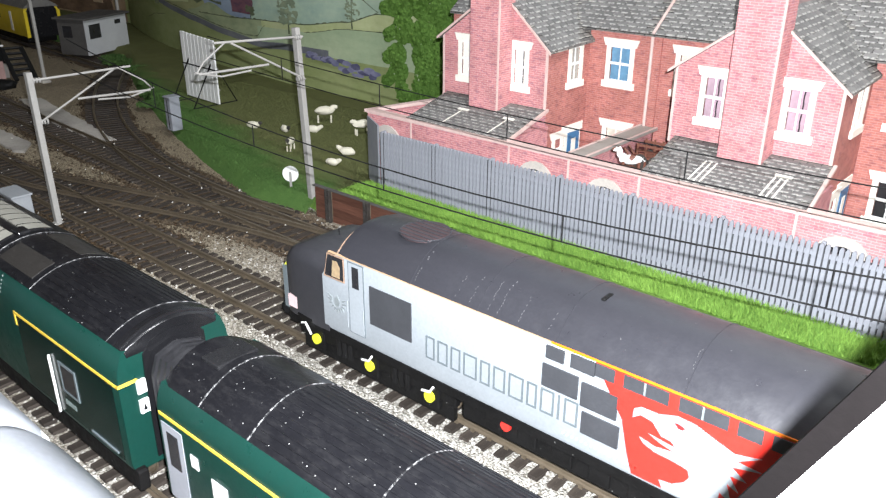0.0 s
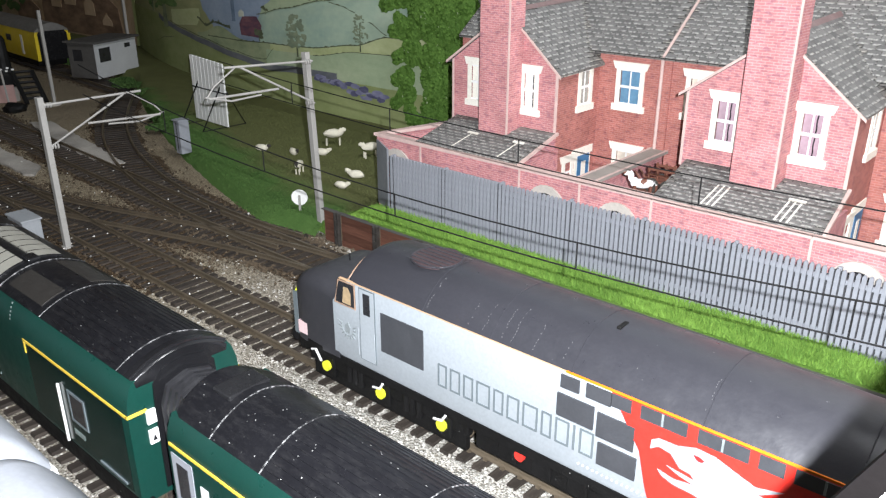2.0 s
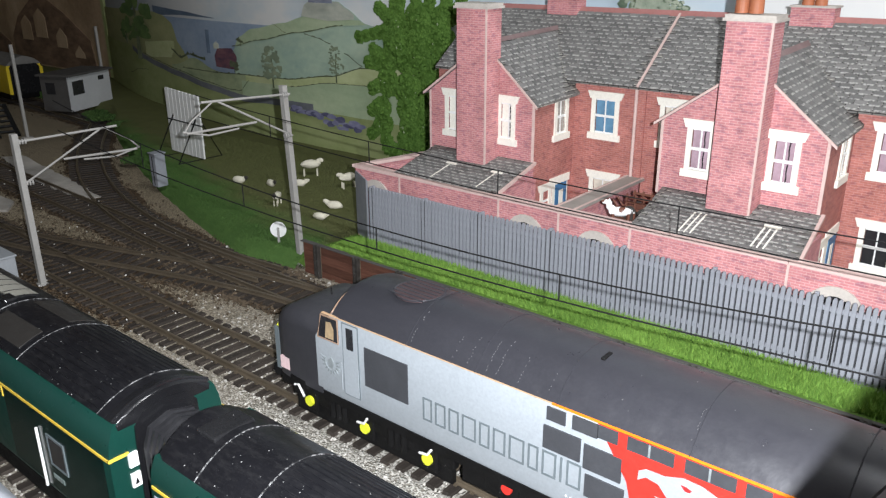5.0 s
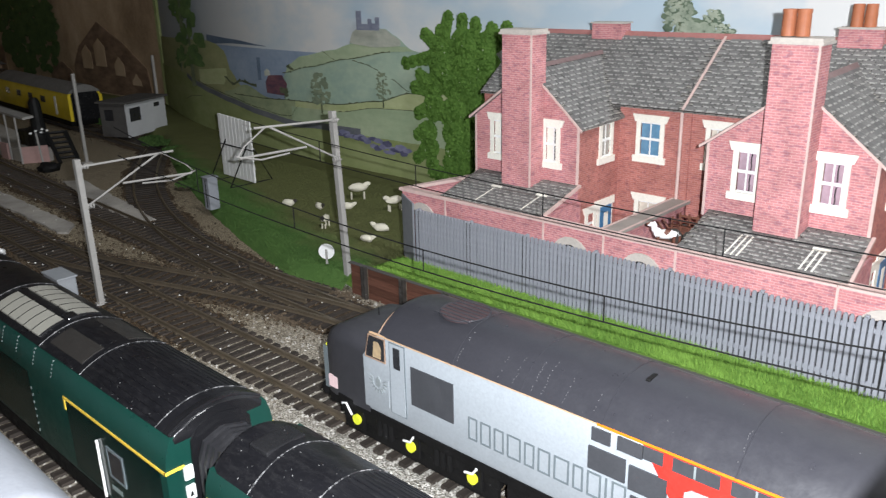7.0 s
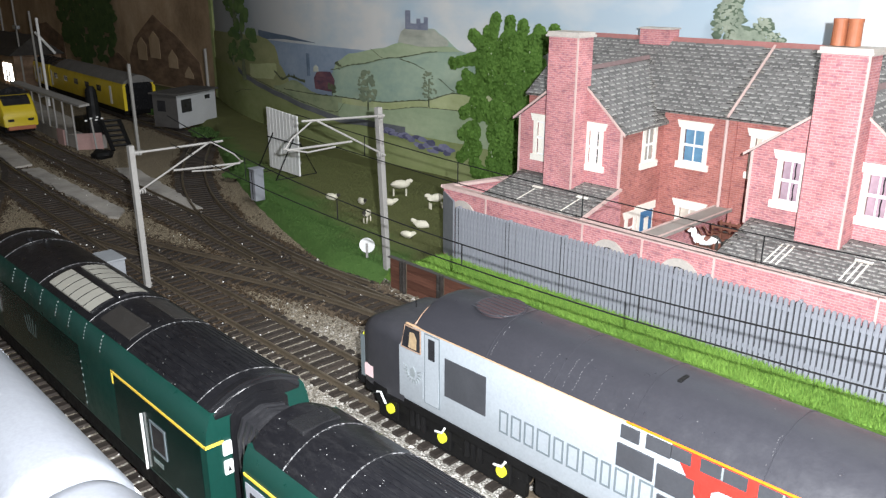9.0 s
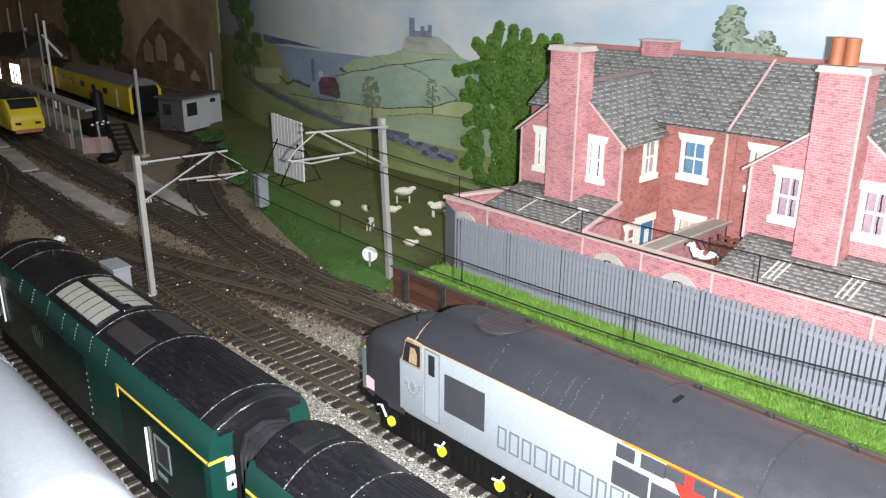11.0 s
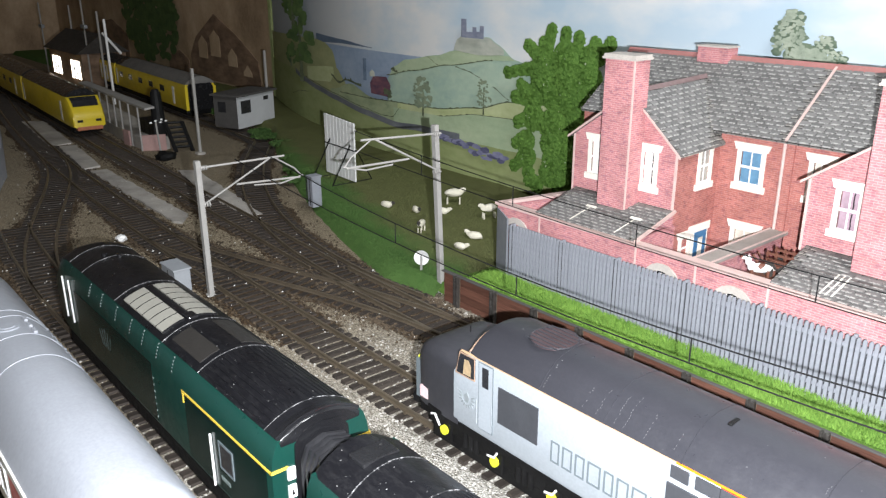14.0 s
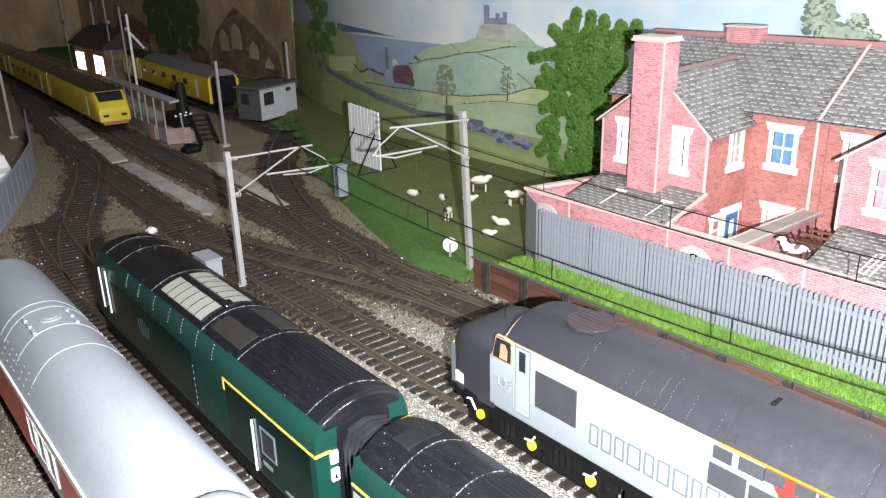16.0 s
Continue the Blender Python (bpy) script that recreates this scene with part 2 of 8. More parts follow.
M = {
    "loco_roof": painted("loco_roof", (0.033, 0.033, 0.039), 0.34, 0.07, 0.35, 14, 0.002, dust=0.012, specks=0.62),
    "loco_grey": painted("loco_grey", (0.33, 0.36, 0.385), 0.38, 0.05, 0.5, 14, 0.002),
    "loco_dark": painted("loco_dark", (0.034, 0.034, 0.039), 0.45, 0.12, 0.6, 12, 0.003),
    "grille": painted("grille", (0.05, 0.052, 0.058), 0.5, 0.12, 2.0, 20, 0.004),
    "orange": painted("orange", (0.78, 0.2, 0.012), 0.45, 0.1),
    "fan": painted("fan", (0.055, 0.032, 0.034), 0.5, 0.2, 1.0, 12, 0.01, dust=0.06),
    "pink": painted("pink", (0.75, 0.55, 0.55), 0.5, 0.1),
    "copper": painted("copper", (0.3, 0.2, 0.14), 0.35, 0.15),
    "copper_line": painted("copper_line", (0.52, 0.34, 0.2), 0.45, 0.12),
    "scuff": painted("scuff", (0.13, 0.13, 0.135), 0.6, 0.3),
    "red": painted("red", (0.72, 0.035, 0.025), 0.38, 0.06),
    "yellow": painted("yellow", (0.72, 0.76, 0.04), 0.42, 0.05),
    "train_yellow": painted("train_yellow", (0.66, 0.5, 0.022), 0.4, 0.16, dust=0.06),
    "white": painted("white", (0.8, 0.8, 0.78), 0.5, 0.04),
    "letter": painted("letter", (0.13, 0.155, 0.165), 0.45, 0.08),
    "black": painted("black", (0.012, 0.012, 0.013), 0.25, 0.2, 1.0, 14, 0.003, dust=0.01, spec=0.35),
    "end_black": painted("end_black", (0.008, 0.008, 0.009), 0.22, 0.2, 1.0, 14, 0.003, spec=0.45),
    "rubber": painted("rubber", (0.016, 0.016, 0.018), 0.5, 0.25, 2.0, 12, 0.006),
    "card_black": painted("card_black", (0.0025, 0.002, 0.002), 0.9, 0.2, spec=0.05),
    "bogie": painted("bogie", (0.006, 0.0058, 0.0058), 0.65, 0.3, 1.5, 10, 0.015, dust=0.003, spec=0.15),
    "green": painted("green", (0.005, 0.034, 0.026), 0.33, 0.08, 0.5, 14, 0.002, spec=0.35),
    "green_roof": painted("green_roof", (0.0075, 0.0075, 0.009), 0.32, 0.25, 0.6, 9, 0.008, dust=0.035, spec=0.25, specks=0.47),
    "green_dim": painted("green_dim", (0.0022, 0.014, 0.0115), 0.2, 0.1, 0.5, 14, 0.001, spec=0.35),
    "roof_panel": painted("roof_panel", (0.026, 0.024, 0.022), 0.4, 0.15),
    "seat_cream": painted("seat_cream", (0.4, 0.29, 0.17), 0.6, 0.35, 3.0),
    "rib_broken": broken_mat("rib_broken", (0.014, 0.014, 0.015), (0.2, 0.2, 0.2)),
    "emblem": painted("emblem", (0.22, 0.245, 0.25), 0.45, 0.15, 3.0),
    "faint": painted("faint", (0.06, 0.085, 0.08), 0.5, 0.3, 3.0),
    "bolt": painted("bolt", (0.14, 0.17, 0.16), 0.5, 0.4, 3.0),
    "gold": painted("gold", (0.72, 0.5, 0.06), 0.45, 0.08),
    "beige": painted("beige", (0.27, 0.262, 0.225), 0.6, 0.08),
    "coach_grey": painted("coach_grey", (0.3, 0.315, 0.345), 0.42, 0.06, 0.4, 12, 0.002),
    "coach_white": painted("coach_white", (0.78, 0.77, 0.73), 0.4, 0.05),
    "coach_red": painted("coach_red", (0.55, 0.03, 0.03), 0.35, 0.08),
    "steel_grey": painted("steel_grey", (0.26, 0.272, 0.3), 0.6, 0.1, 0.4, 10, 0.004),
    "gap_dark": painted("gap_dark", (0.045, 0.046, 0.05), 0.7, 0.3, 0.8, 10, 0.004),
    "mast": painted("mast", (0.3, 0.29, 0.27), 0.7, 0.15, 1.2, 14, 0.01),
    "wire": painted("wire", (0.006, 0.006, 0.006), 0.6, 0.2, spec=0.25),
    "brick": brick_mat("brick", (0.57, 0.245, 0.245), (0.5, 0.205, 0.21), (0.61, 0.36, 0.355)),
    # Same brick for side and recess walls, their dimmer light put into its colour.
    "brick_dim": brick_mat("brick_dim", (0.46, 0.175, 0.145), (0.4, 0.148, 0.122), (0.48, 0.245, 0.21)),
    "slate": slate_mat("slate"),
    "ridge": painted("ridge", (0.36, 0.155, 0.14), 0.75, 0.15, 1.0, 10, 0.01),
    "card_edge": painted("card_edge", (0.6, 0.44, 0.4), 0.8, 0.12, 2.0, 14),
    "stone": painted("stone", (0.47, 0.43, 0.385), 0.8, 0.15, 1.5, 12, 0.008),
    "divider_stone": painted("divider_stone", (0.3, 0.27, 0.24), 0.8, 0.15, 1.5, 12, 0.008),
    "pot": painted("pot", (0.38, 0.13, 0.06), 0.6, 0.15),
    "paper": painted("paper", (0.82, 0.79, 0.7), 0.75, 0.04),
    "glass": glass_mat("glass"),
    "glass_blue": glass_mat("glass_blue", (0.09, 0.2, 0.3)),
    "glass_mauve": glass_mat("glass_mauve", (0.3, 0.215, 0.25)),
    "glass_grey": glass_mat("glass_grey", (0.27, 0.26, 0.23)),
    "glass_cream": glass_mat("glass_cream", (0.5, 0.45, 0.38)),
    "door_blue": painted("door_blue", (0.05, 0.17, 0.33), 0.6, 0.1),
    "ballast": ballast_mat("ballast", (0.55, 0.535, 0.49), (0.26, 0.245, 0.215), (0.4, 0.385, 0.345)),
    "track_bed": ballast_mat("track_bed", (0.2, 0.155, 0.11), (0.04, 0.03, 0.022), (0.095, 0.07, 0.048)),
    "ridge_faded": painted("ridge_faded", (0.2, 0.135, 0.13), 0.75, 0.2, 1.0, 10, 0.01),
    "stones": blade_mat("stones", (0.25, 0.235, 0.205), (0.48, 0.46, 0.42)),
    "clod": blade_mat("clod", (0.03, 0.023, 0.016), (0.1, 0.075, 0.05)),
    "fleck": blade_mat("fleck", (0.16, 0.24, 0.1), (0.3, 0.36, 0.22)),
    "crumb": blade_mat("crumb", (0.35, 0.33, 0.28), (0.75, 0.74, 0.7)),
    "field": flock_mat("field", (0.06, 0.125, 0.032), (0.09, 0.165, 0.045), (0.105, 0.112, 0.045), (0.14, 0.15, 0.06), False),
    "verge": grass_mat("verge", (0.08, 0.15, 0.03), (0.105, 0.2, 0.035), (0.15, 0.23, 0.06)),
    "blades": blade_mat("blades", (0.085, 0.19, 0.03), (0.18, 0.31, 0.055)),
    "field_blades": flock_mat("field_blades", (0.065, 0.135, 0.035), (0.095, 0.175, 0.05), (0.11, 0.12, 0.047), (0.14, 0.155, 0.06), True),
    "bush": blade_mat("bush", (0.05, 0.1, 0.03), (0.13, 0.2, 0.06)),
    "leaf": blade_mat("leaf", (0.06, 0.13, 0.022), (0.085, 0.165, 0.03)),
    "hedge_leaf": blade_mat("hedge_leaf", (0.025, 0.06, 0.015), (0.06, 0.11, 0.03)),
    "foam": grass_mat("foam", (0.06, 0.125, 0.022), (0.07, 0.145, 0.026), (0.085, 0.165, 0.03)),
    "bark": wood_mat("bark", (0.07, 0.05, 0.03), (0.16, 0.11, 0.07), (4, 4, 1)),
    "sleeper": sleeper_mat("sleeper"),
    "rail": painted("rail", (0.2, 0.162, 0.115), 0.36, 0.2, 0.8, 10, 0.004, metal=0.6),
    "plank": wood_mat("plank", (0.075, 0.03, 0.02), (0.15, 0.068, 0.045)),
    "post_black": painted("post_black", (0.03, 0.026, 0.022), 0.55, 0.4, 3.0, 9, 0.02, dust=0.15),
    "concrete": painted("concrete", (0.36, 0.335, 0.3), 0.85, 0.5, 0.35, 5, 0.03, dust=0.1),
    "soil": painted("soil", (0.2, 0.15, 0.1), 0.9, 0.25, 0.8, 8, 0.03),
    "wool": painted("wool", (0.72, 0.68, 0.55), 0.9, 0.1, 2.0, 14, 0.03),
    "dark_wool": painted("dark_wool", (0.04, 0.035, 0.03), 0.8, 0.1),
    "brown": painted("brown", (0.14, 0.05, 0.03), 0.7, 0.15),
    "van_roof": painted("van_roof", (0.14, 0.135, 0.125), 0.7, 0.2, 0.5, 8, 0.01, dust=0.2),
    "hut_dark": painted("hut_dark", (0.07, 0.066, 0.062), 0.8, 0.15),
    "hut_white": painted("hut_white", (0.5, 0.51, 0.52), 0.7, 0.08),
    "hut_grey": painted("hut_grey", (0.26, 0.275, 0.29), 0.7, 0.08),
    "pink_brick": painted("pink_brick", (0.35, 0.22, 0.2), 0.8, 0.15, 1.5, 10, 0.01),
    "room_wall": painted("room_wall", (0.3, 0.24, 0.17), 0.9, 0.1, 0.1, 2),
    "lit": glow_mat("lit", (1.0, 0.95, 0.85), 6.0),
}

# ---- mesh tools (all in scale metres) ----


def box(bm, x0, x1, y0, y1, z0, z1, bevel=0.0, taper=0.0):
    v = [bm.verts.new((x, y, z)) for z in (z0, z1) for x, y in ((x0, y0), (x1, y0), (x1, y1), (x0, y1))]
    if taper:
        c = Vector(((x0 + x1) / 2, (y0 + y1) / 2, z1))
        for p in v[4:]:
            p.co = c + (p.co - c) * (1 - taper)
    faces = [bm.faces.new([v[i] for i in q]) for q in ((3, 2, 1, 0), (4, 5, 6, 7), (0, 1, 5, 4), (1, 2, 6, 5), (2, 3, 7, 6), (3, 0, 4, 7))]
    if bevel:
        edges = list({e for f in faces for e in f.edges})
        bmesh.ops.bevel(bm, geom=edges, offset=bevel, segments=2, affect="EDGES", profile=0.5)
    return bm


def loft(bm, rings, closed=True, caps=True):
    """Skin a row of rings (equal counts of points)."""
    made = [[bm.verts.new(p) for p in ring] for ring in rings]
    n = len(made[0])
    for a, b in zip(made, made[1:]):
        for i in range(n if closed else n - 1):
            j = (i + 1) % n
            bm.faces.new((a[i], a[j], b[j], b[i]))
    if caps and closed:
        bm.faces.new(made[0][::-1])
        bm.faces.new(made[-1])
    return bm


def rod(bm, a, b, r, n=8, r2=None):
    a, b = Vector(a), Vector(b)
    q = (b - a).to_track_quat("Z", "Y")
    rings = []
    for p, rad in ((a, r), (b, r if r2 is None else r2)):
        rings.append([p + q @ Vector((rad * math.cos(2 * math.pi * i / n), rad * math.sin(2 * math.pi * i / n), 0)) for i in range(n)])
    return loft(bm, rings)


def wire(bm, points, r, n=6):
    """One tube through all points."""
    pts = [Vector(p) for p in points]
    rings = []
    for i, p in enumerate(pts):
        d = pts[min(i + 1, len(pts) - 1)] - pts[max(i - 1, 0)]
        side = d.cross(Vector((0.13, 0.21, 0.97))).normalized() if abs(d.normalized().z) < 0.93 else d.cross(Vector((1, 0, 0))).normalized()
        up = side.cross(d).normalized()
        rings.append([p + side * r * math.cos(2 * math.pi * k / n) + up * r * math.sin(2 * math.pi * k / n) for k in range(n)])
    return loft(bm, rings)


def prism_y(bm, outline, y0, y1):
    """Outline of (x, z) pushed from y0 to y1."""
    return loft(bm, [[(x, y0, z) for x, z in outline], [(x, y1, z) for x, z in outline]])


def prism_x(bm, outline, x0, x1):
    return loft(bm, [[(x0, y, z) for y, z in outline], [(x1, y, z) for y, z in outline]])


def prism_z(bm, outline, z0, z1):
    return loft(bm, [[(x, y, z0) for x, y in outline], [(x, y, z1) for x, y in outline]])


def lump(bm, centre, size, rough=0.2, level=2):
    made = bmesh.ops.create_icosphere(bm, subdivisions=level, radius=1.0)["verts"]
    c = Vector(centre)
    for v in made:
        k = 1 + rough * noise.noise(v.co * 1.7 + c * 3.1)
        v.co = c + Vector((v.co.x * size[0], v.co.y * size[1], v.co.z * size[2])) * k
    return bm


def part(name, bm, material, parent=None, label="", smooth=False, kind="", place=None, category="", group=""):
    """One mesh object, with its texture laid flat on every face in scale metres."""
    bmesh.ops.recalc_face_normals(bm, faces=bm.faces)
    uv = bm.loops.layers.uv.new("UVMap")
    for f in bm.faces:
        n = f.normal
        t = Vector((-n.y, n.x, 0))
        t = t.normalized() if t.length > 0.05 else Vector((1, 0, 0))
        b = n.cross(t)
        for l in f.loops:
            l[uv].uv = (l.vert.co.dot(t), l.vert.co.dot(b))
        f.smooth = smooth
    me = bpy.data.meshes.new(name)
    bm.transform(Matrix.Scale(S, 4))
    bm.to_mesh(me)
    bm.free()
    me.materials.append(M[material])
    if smooth:
        me.set_sharp_from_angle(angle=radians(38))
    ob = new(name, me)
    if parent:
        ob.parent = parent
    if place:
        ob.matrix_basis = spot(*place)
    return tagged(ob, label, category, group, kind)


def spot(x, y, z, rz=0.0):
    return pose(x * S, y * S, z * S, 0, 0, rz)


def thing(name, place, label, category, group="", kind=""):
    ob = new(name)
    ob.empty_display_size = 0.01
    ob.matrix_basis = spot(*place)
    return tagged(ob, label, category, group, kind)


def fresh():
    return bmesh.new()

# ---- the setting ----


def smooth01(v):
    v = min(1.0, max(0.0, v))
    return v * v * (3 - 2 * v)


def bank_line(x):
    """y of the foot of the grass bank."""
    if x > -27:
        return 18.2 + (x + 27) * 0.16
    d = -27 - x
    return 18.2 + d * 0.26 + d * d * 0.0034


def backdrop_y(x):
    """The painted board stands straight behind the houses and coves forward of the far corner."""
    return 33.0 if x > -38 else 33.0 + (x + 38) ** 2 * 0.0052


def field_z(x, y):
    up = smooth01((y - bank_line(x)) / 1.1)
    flat = 0.32 + 0.06 * noise.noise(Vector((x * 0.3, y * 0.3, 0)))
    lawn = 1.08 + 0.2 * smooth01((y - 19.3) / 1.0)
    k = smooth01((x + 23.6) / 2.4)
    return -0.42 + (flat * (1 - k) + lawn * k + 0.42) * (up if k < 0.5 else 1.0)


def sheet(xs, ys, height, bm=None):
    bm = bm or fresh()
    grid = [[bm.verts.new((x, y, height(x, y))) for y in ys] for x in xs]
    for i in range(len(xs) - 1):
        for j in range(len(ys) - 1):
            bm.faces.new((grid[i][j], grid[i + 1][j], grid[i + 1][j + 1], grid[i][j + 1]))
    return bm


def steps(a, b, d):
    n = max(1, round(abs(b - a) / d))
    return [a + (b - a) * i / n for i in range(n + 1)]


def rough_ground(x, y):
    return -0.25 + 0.05 * noise.noise(Vector((x * 0.9, y * 0.9, 0))) + 0.025 * noise.noise(Vector((x * 4, y * 4, 3)))


part("ground", sheet(steps(-152, -42, 2.5) + steps(-41.8, 12, 0.32), steps(-30, -4, 2.0) + steps(-3.6, 26, 0.32) + steps(28, 43.6, 4), rough_ground),
     "ballast", label="loose grey and brown stone ballast under the tracks", category="ground", kind="structure", smooth=True)

bm = fresh()
xs = steps(-150, -62, 3.0) + steps(-61, -24, 0.5)
grid = []
for x in xs:
    far = backdrop_y(max(x, -76)) + 0.3
    near = bank_line(max(x, -62)) - 0.2
    grid.append([bm.verts.new((x, near + (far - near) * (j / 28) ** 1.5, field_z(max(x, -62), near + (far - near) * (j / 28) ** 1.5))) for j in range(29)])
for a, b in zip(grid, grid[1:]):
    for j in range(28):
        bm.faces.new((a[j], b[j], b[j + 1], a[j + 1]))
part("grass_field", bm, "field", label="mown dark green model grass field", category="field", kind="structure", smooth=True)
part("grass_verge", sheet(steps(-24, 12, 0.5), steps(19.25, 33.2, 0.35), field_z), "verge",
     label="bright green grass strip above the retaining wall", category="grass", kind="structure", smooth=True)


def cove(name, x0, x1, top, bottom, material, lift=0.0, label="", step=1.0, z_of=None):
    """A painted strip on the backdrop between two outlines top(x), bottom(x)."""
    bm = fresh()
    xs = steps(x0, x1, step)
    rows = []
    for x in xs:
        y = backdrop_y(x) - lift
        rows.append((bm.verts.new((x, y, bottom(x))), bm.verts.new((x, y, max(top(x), bottom(x) + 0.01)))))
    for a, b in zip(rows, rows[1:]):
        bm.faces.new((a[0], b[0], b[1], a[1]))
    return part(name, bm, material, painting, label)


def sky_mat():
    n = Nodes("sky_paint")
    sep = n.add("ShaderNodeSeparateXYZ")
    n.link(n.place(), sep.inputs[0])
    up = n.add("ShaderNodeMapRange", From_Min=4.0, From_Max=18.0)
    n.link(sep.outputs[2], up.inputs[0])
    blue = n.ramp(up.outputs[0], [(0.0, (0.64, 0.68, 0.68)), (0.25, (0.56, 0.66, 0.72)), (1.0, (0.38, 0.55, 0.7))])
    cloud = n.ramp(n.noise(0.09, n.place("Object", (1, 1, 1.9)), detail=5, rough=0.55), [(0.4, (0, 0, 0)), (0.56, (1, 1, 1))])
    east = n.add("ShaderNodeMapRange", From_Min=-12.2, From_Max=-11.6)
    n.link(sep.outputs[0], east.inputs[0])
    white = n.mix(0.9, cloud, east.outputs[0], "LIGHTEN")
    west = n.add("ShaderNodeMapRange", From_Min=-48.0, From_Max=-62.0)
    n.link(sep.outputs[0], west.inputs[0])
    c = n.mix(white, blue, (0.78, 0.78, 0.76))
    c = n.mix(west.outputs[0], c, (0.45, 0.49, 0.52))
    return n.done(c, 0.75, 0, 0.3)


def paint_mat(name, a, b, c3, scale=0.35, stretch=(1, 1, 2.5)):
    n = Nodes(name)
    c = n.ramp(n.noise(scale, n.place("Object", stretch), detail=6, rough=0.65), [(0.32, a), (0.5, b), (0.7, c3)])
    c = n.mix(0.09, c, n.ramp(n.noise(3.0, detail=4), [(0.35, shade(a, 0.7)), (0.65, shade(c3, 1.15))]))
    return n.done(c, 0.75, 0, 0.25)


M.update({
    "sky": sky_mat(),
    "hill_far": paint_mat("hill_far", (0.33, 0.46, 0.39), (0.42, 0.54, 0.42), (0.5, 0.6, 0.46)),
    "hill_near": paint_mat("hill_near", (0.36, 0.46, 0.29), (0.44, 0.53, 0.34), (0.52, 0.59, 0.4)),
    "meadow": paint_mat("meadow", (0.46, 0.52, 0.25), (0.54, 0.59, 0.32), (0.6, 0.63, 0.38)),
    "olive": paint_mat("olive", (0.26, 0.31, 0.12), (0.32, 0.37, 0.16), (0.38, 0.42, 0.2)),
    "sea": paint_mat("sea", (0.26, 0.34, 0.46), (0.32, 0.4, 0.52), (0.38, 0.46, 0.56)),
    "headland": paint_mat("headland", (0.1, 0.14, 0.2), (0.13, 0.18, 0.25), (0.17, 0.22, 0.29)),
    "mound": paint_mat("mound", (0.42, 0.45, 0.38), (0.5, 0.52, 0.44), (0.58, 0.58, 0.5), 1.0),
    "left_hill": paint_mat("left_hill", (0.3, 0.33, 0.16), (0.36, 0.38, 0.19), (0.42, 0.43, 0.22)),
    "valley": paint_mat("valley", (0.27, 0.33, 0.2), (0.36, 0.42, 0.25), (0.44, 0.48, 0.28), 0.6),
    "dark_stone": paint_mat("dark_stone", (0.07, 0.07, 0.13), (0.11, 0.11, 0.19), (0.16, 0.16, 0.25), 1.2),
    "tree_shade": paint_mat("tree_shade", (0.09, 0.13, 0.09), (0.14, 0.19, 0.13), (0.2, 0.25, 0.17), 1.3),
    "grey_tree": paint_mat("grey_tree", (0.16, 0.2, 0.14), (0.22, 0.27, 0.18), (0.3, 0.34, 0.22), 1.3),
    "street_house": paint_mat("street_house", (0.11, 0.075, 0.05), (0.2, 0.13, 0.085), (0.3, 0.2, 0.135), 0.4),
    "hedge": paint_mat("hedge", (0.07, 0.09, 0.05), (0.11, 0.13, 0.075), (0.17, 0.19, 0.11), 1.5),
    "road_paint": paint_mat("road_paint", (0.1, 0.11, 0.13), (0.16, 0.17, 0.19), (0.22, 0.23, 0.24)),
    "blue_stone": paint_mat("blue_stone", (0.14, 0.15, 0.25), (0.22, 0.22, 0.34), (0.32, 0.32, 0.44), 1.2),
    "ruin": paint_mat("ruin", (0.17, 0.19, 0.26), (0.24, 0.26, 0.34), (0.32, 0.34, 0.4), 1.5),
    "barn_paint": paint_mat("barn_paint", (0.07, 0.045, 0.075), (0.14, 0.065, 0.085), (0.2, 0.1, 0.11), 1.0),
    "street": paint_mat("street", (0.24, 0.165, 0.1), (0.42, 0.3, 0.19), (0.58, 0.44, 0.3), 0.16, (1, 1, 0.6)),
    "tree_paint": paint_mat("tree_paint", (0.22, 0.27, 0.2), (0.34, 0.39, 0.3), (0.5, 0.53, 0.42), 1.3, (1, 1, 1)),
    "dark_tree": paint_mat("dark_tree", (0.04, 0.08, 0.03), (0.075, 0.125, 0.04), (0.12, 0.18, 0.06), 1.0, (1, 1, 1)),
})

painting = thing("backdrop", (0, 0, 0), "painted landscape backdrop board of sky, hills and fields", "backdrop", kind="structure")
flat = lambda v: (lambda x: v)
cove("sky", -76, 30, flat(40), flat(-0.5), "sky", 0.0, step=1.5)


def wavy(x, k=1.0, seed=0.0):
    return k * noise.noise(Vector((x * 0.45, seed, 0)))


def profile(*points):
    """A smooth line z(x) through a few points."""
    def z(x):
        if x <= points[0][0]:
            return points[0][1]
        for (xa, za), (xb, zb) in zip(points, points[1:]):
            if x <= xb:
                f = (x - xa) / (xb - xa)
                return za + (zb - za) * (0.4 * f + 0.6 * f * f * (3 - 2 * f))
        return points[-1][1]
    return z


def under(line, d):
    return lambda x: line(x) - d


skyline = profile((-46.4, 5.6), (-45.5, 6.55), (-44, 7.15), (-40.4, 7.7), (-38.8, 8.1), (-38.4, 8.85), (-38, 9.05), (-35.5, 9.1), (-34.8, 8.75), (-33.3, 7.95), (-29, 6.6), (-24, 5.6))
upper_hedge = profile((-46.2, 5.9), (-43, 6.5), (-39, 7.2), (-35, 7.8), (-33, 7.9))
field_hedge = profile((-53.8, 3.8), (-49.8, 3.9), (-44.3, 4.15), (-40.5, 4.27), (-36.2, 4.8), (-33.5, 5.5), (-26, 6.0))
meadow_hedge = profile((-45, 3.7), (-40.2, 3.82), (-36.2, 4.4), (-33.4, 4.5), (-26, 4.6))
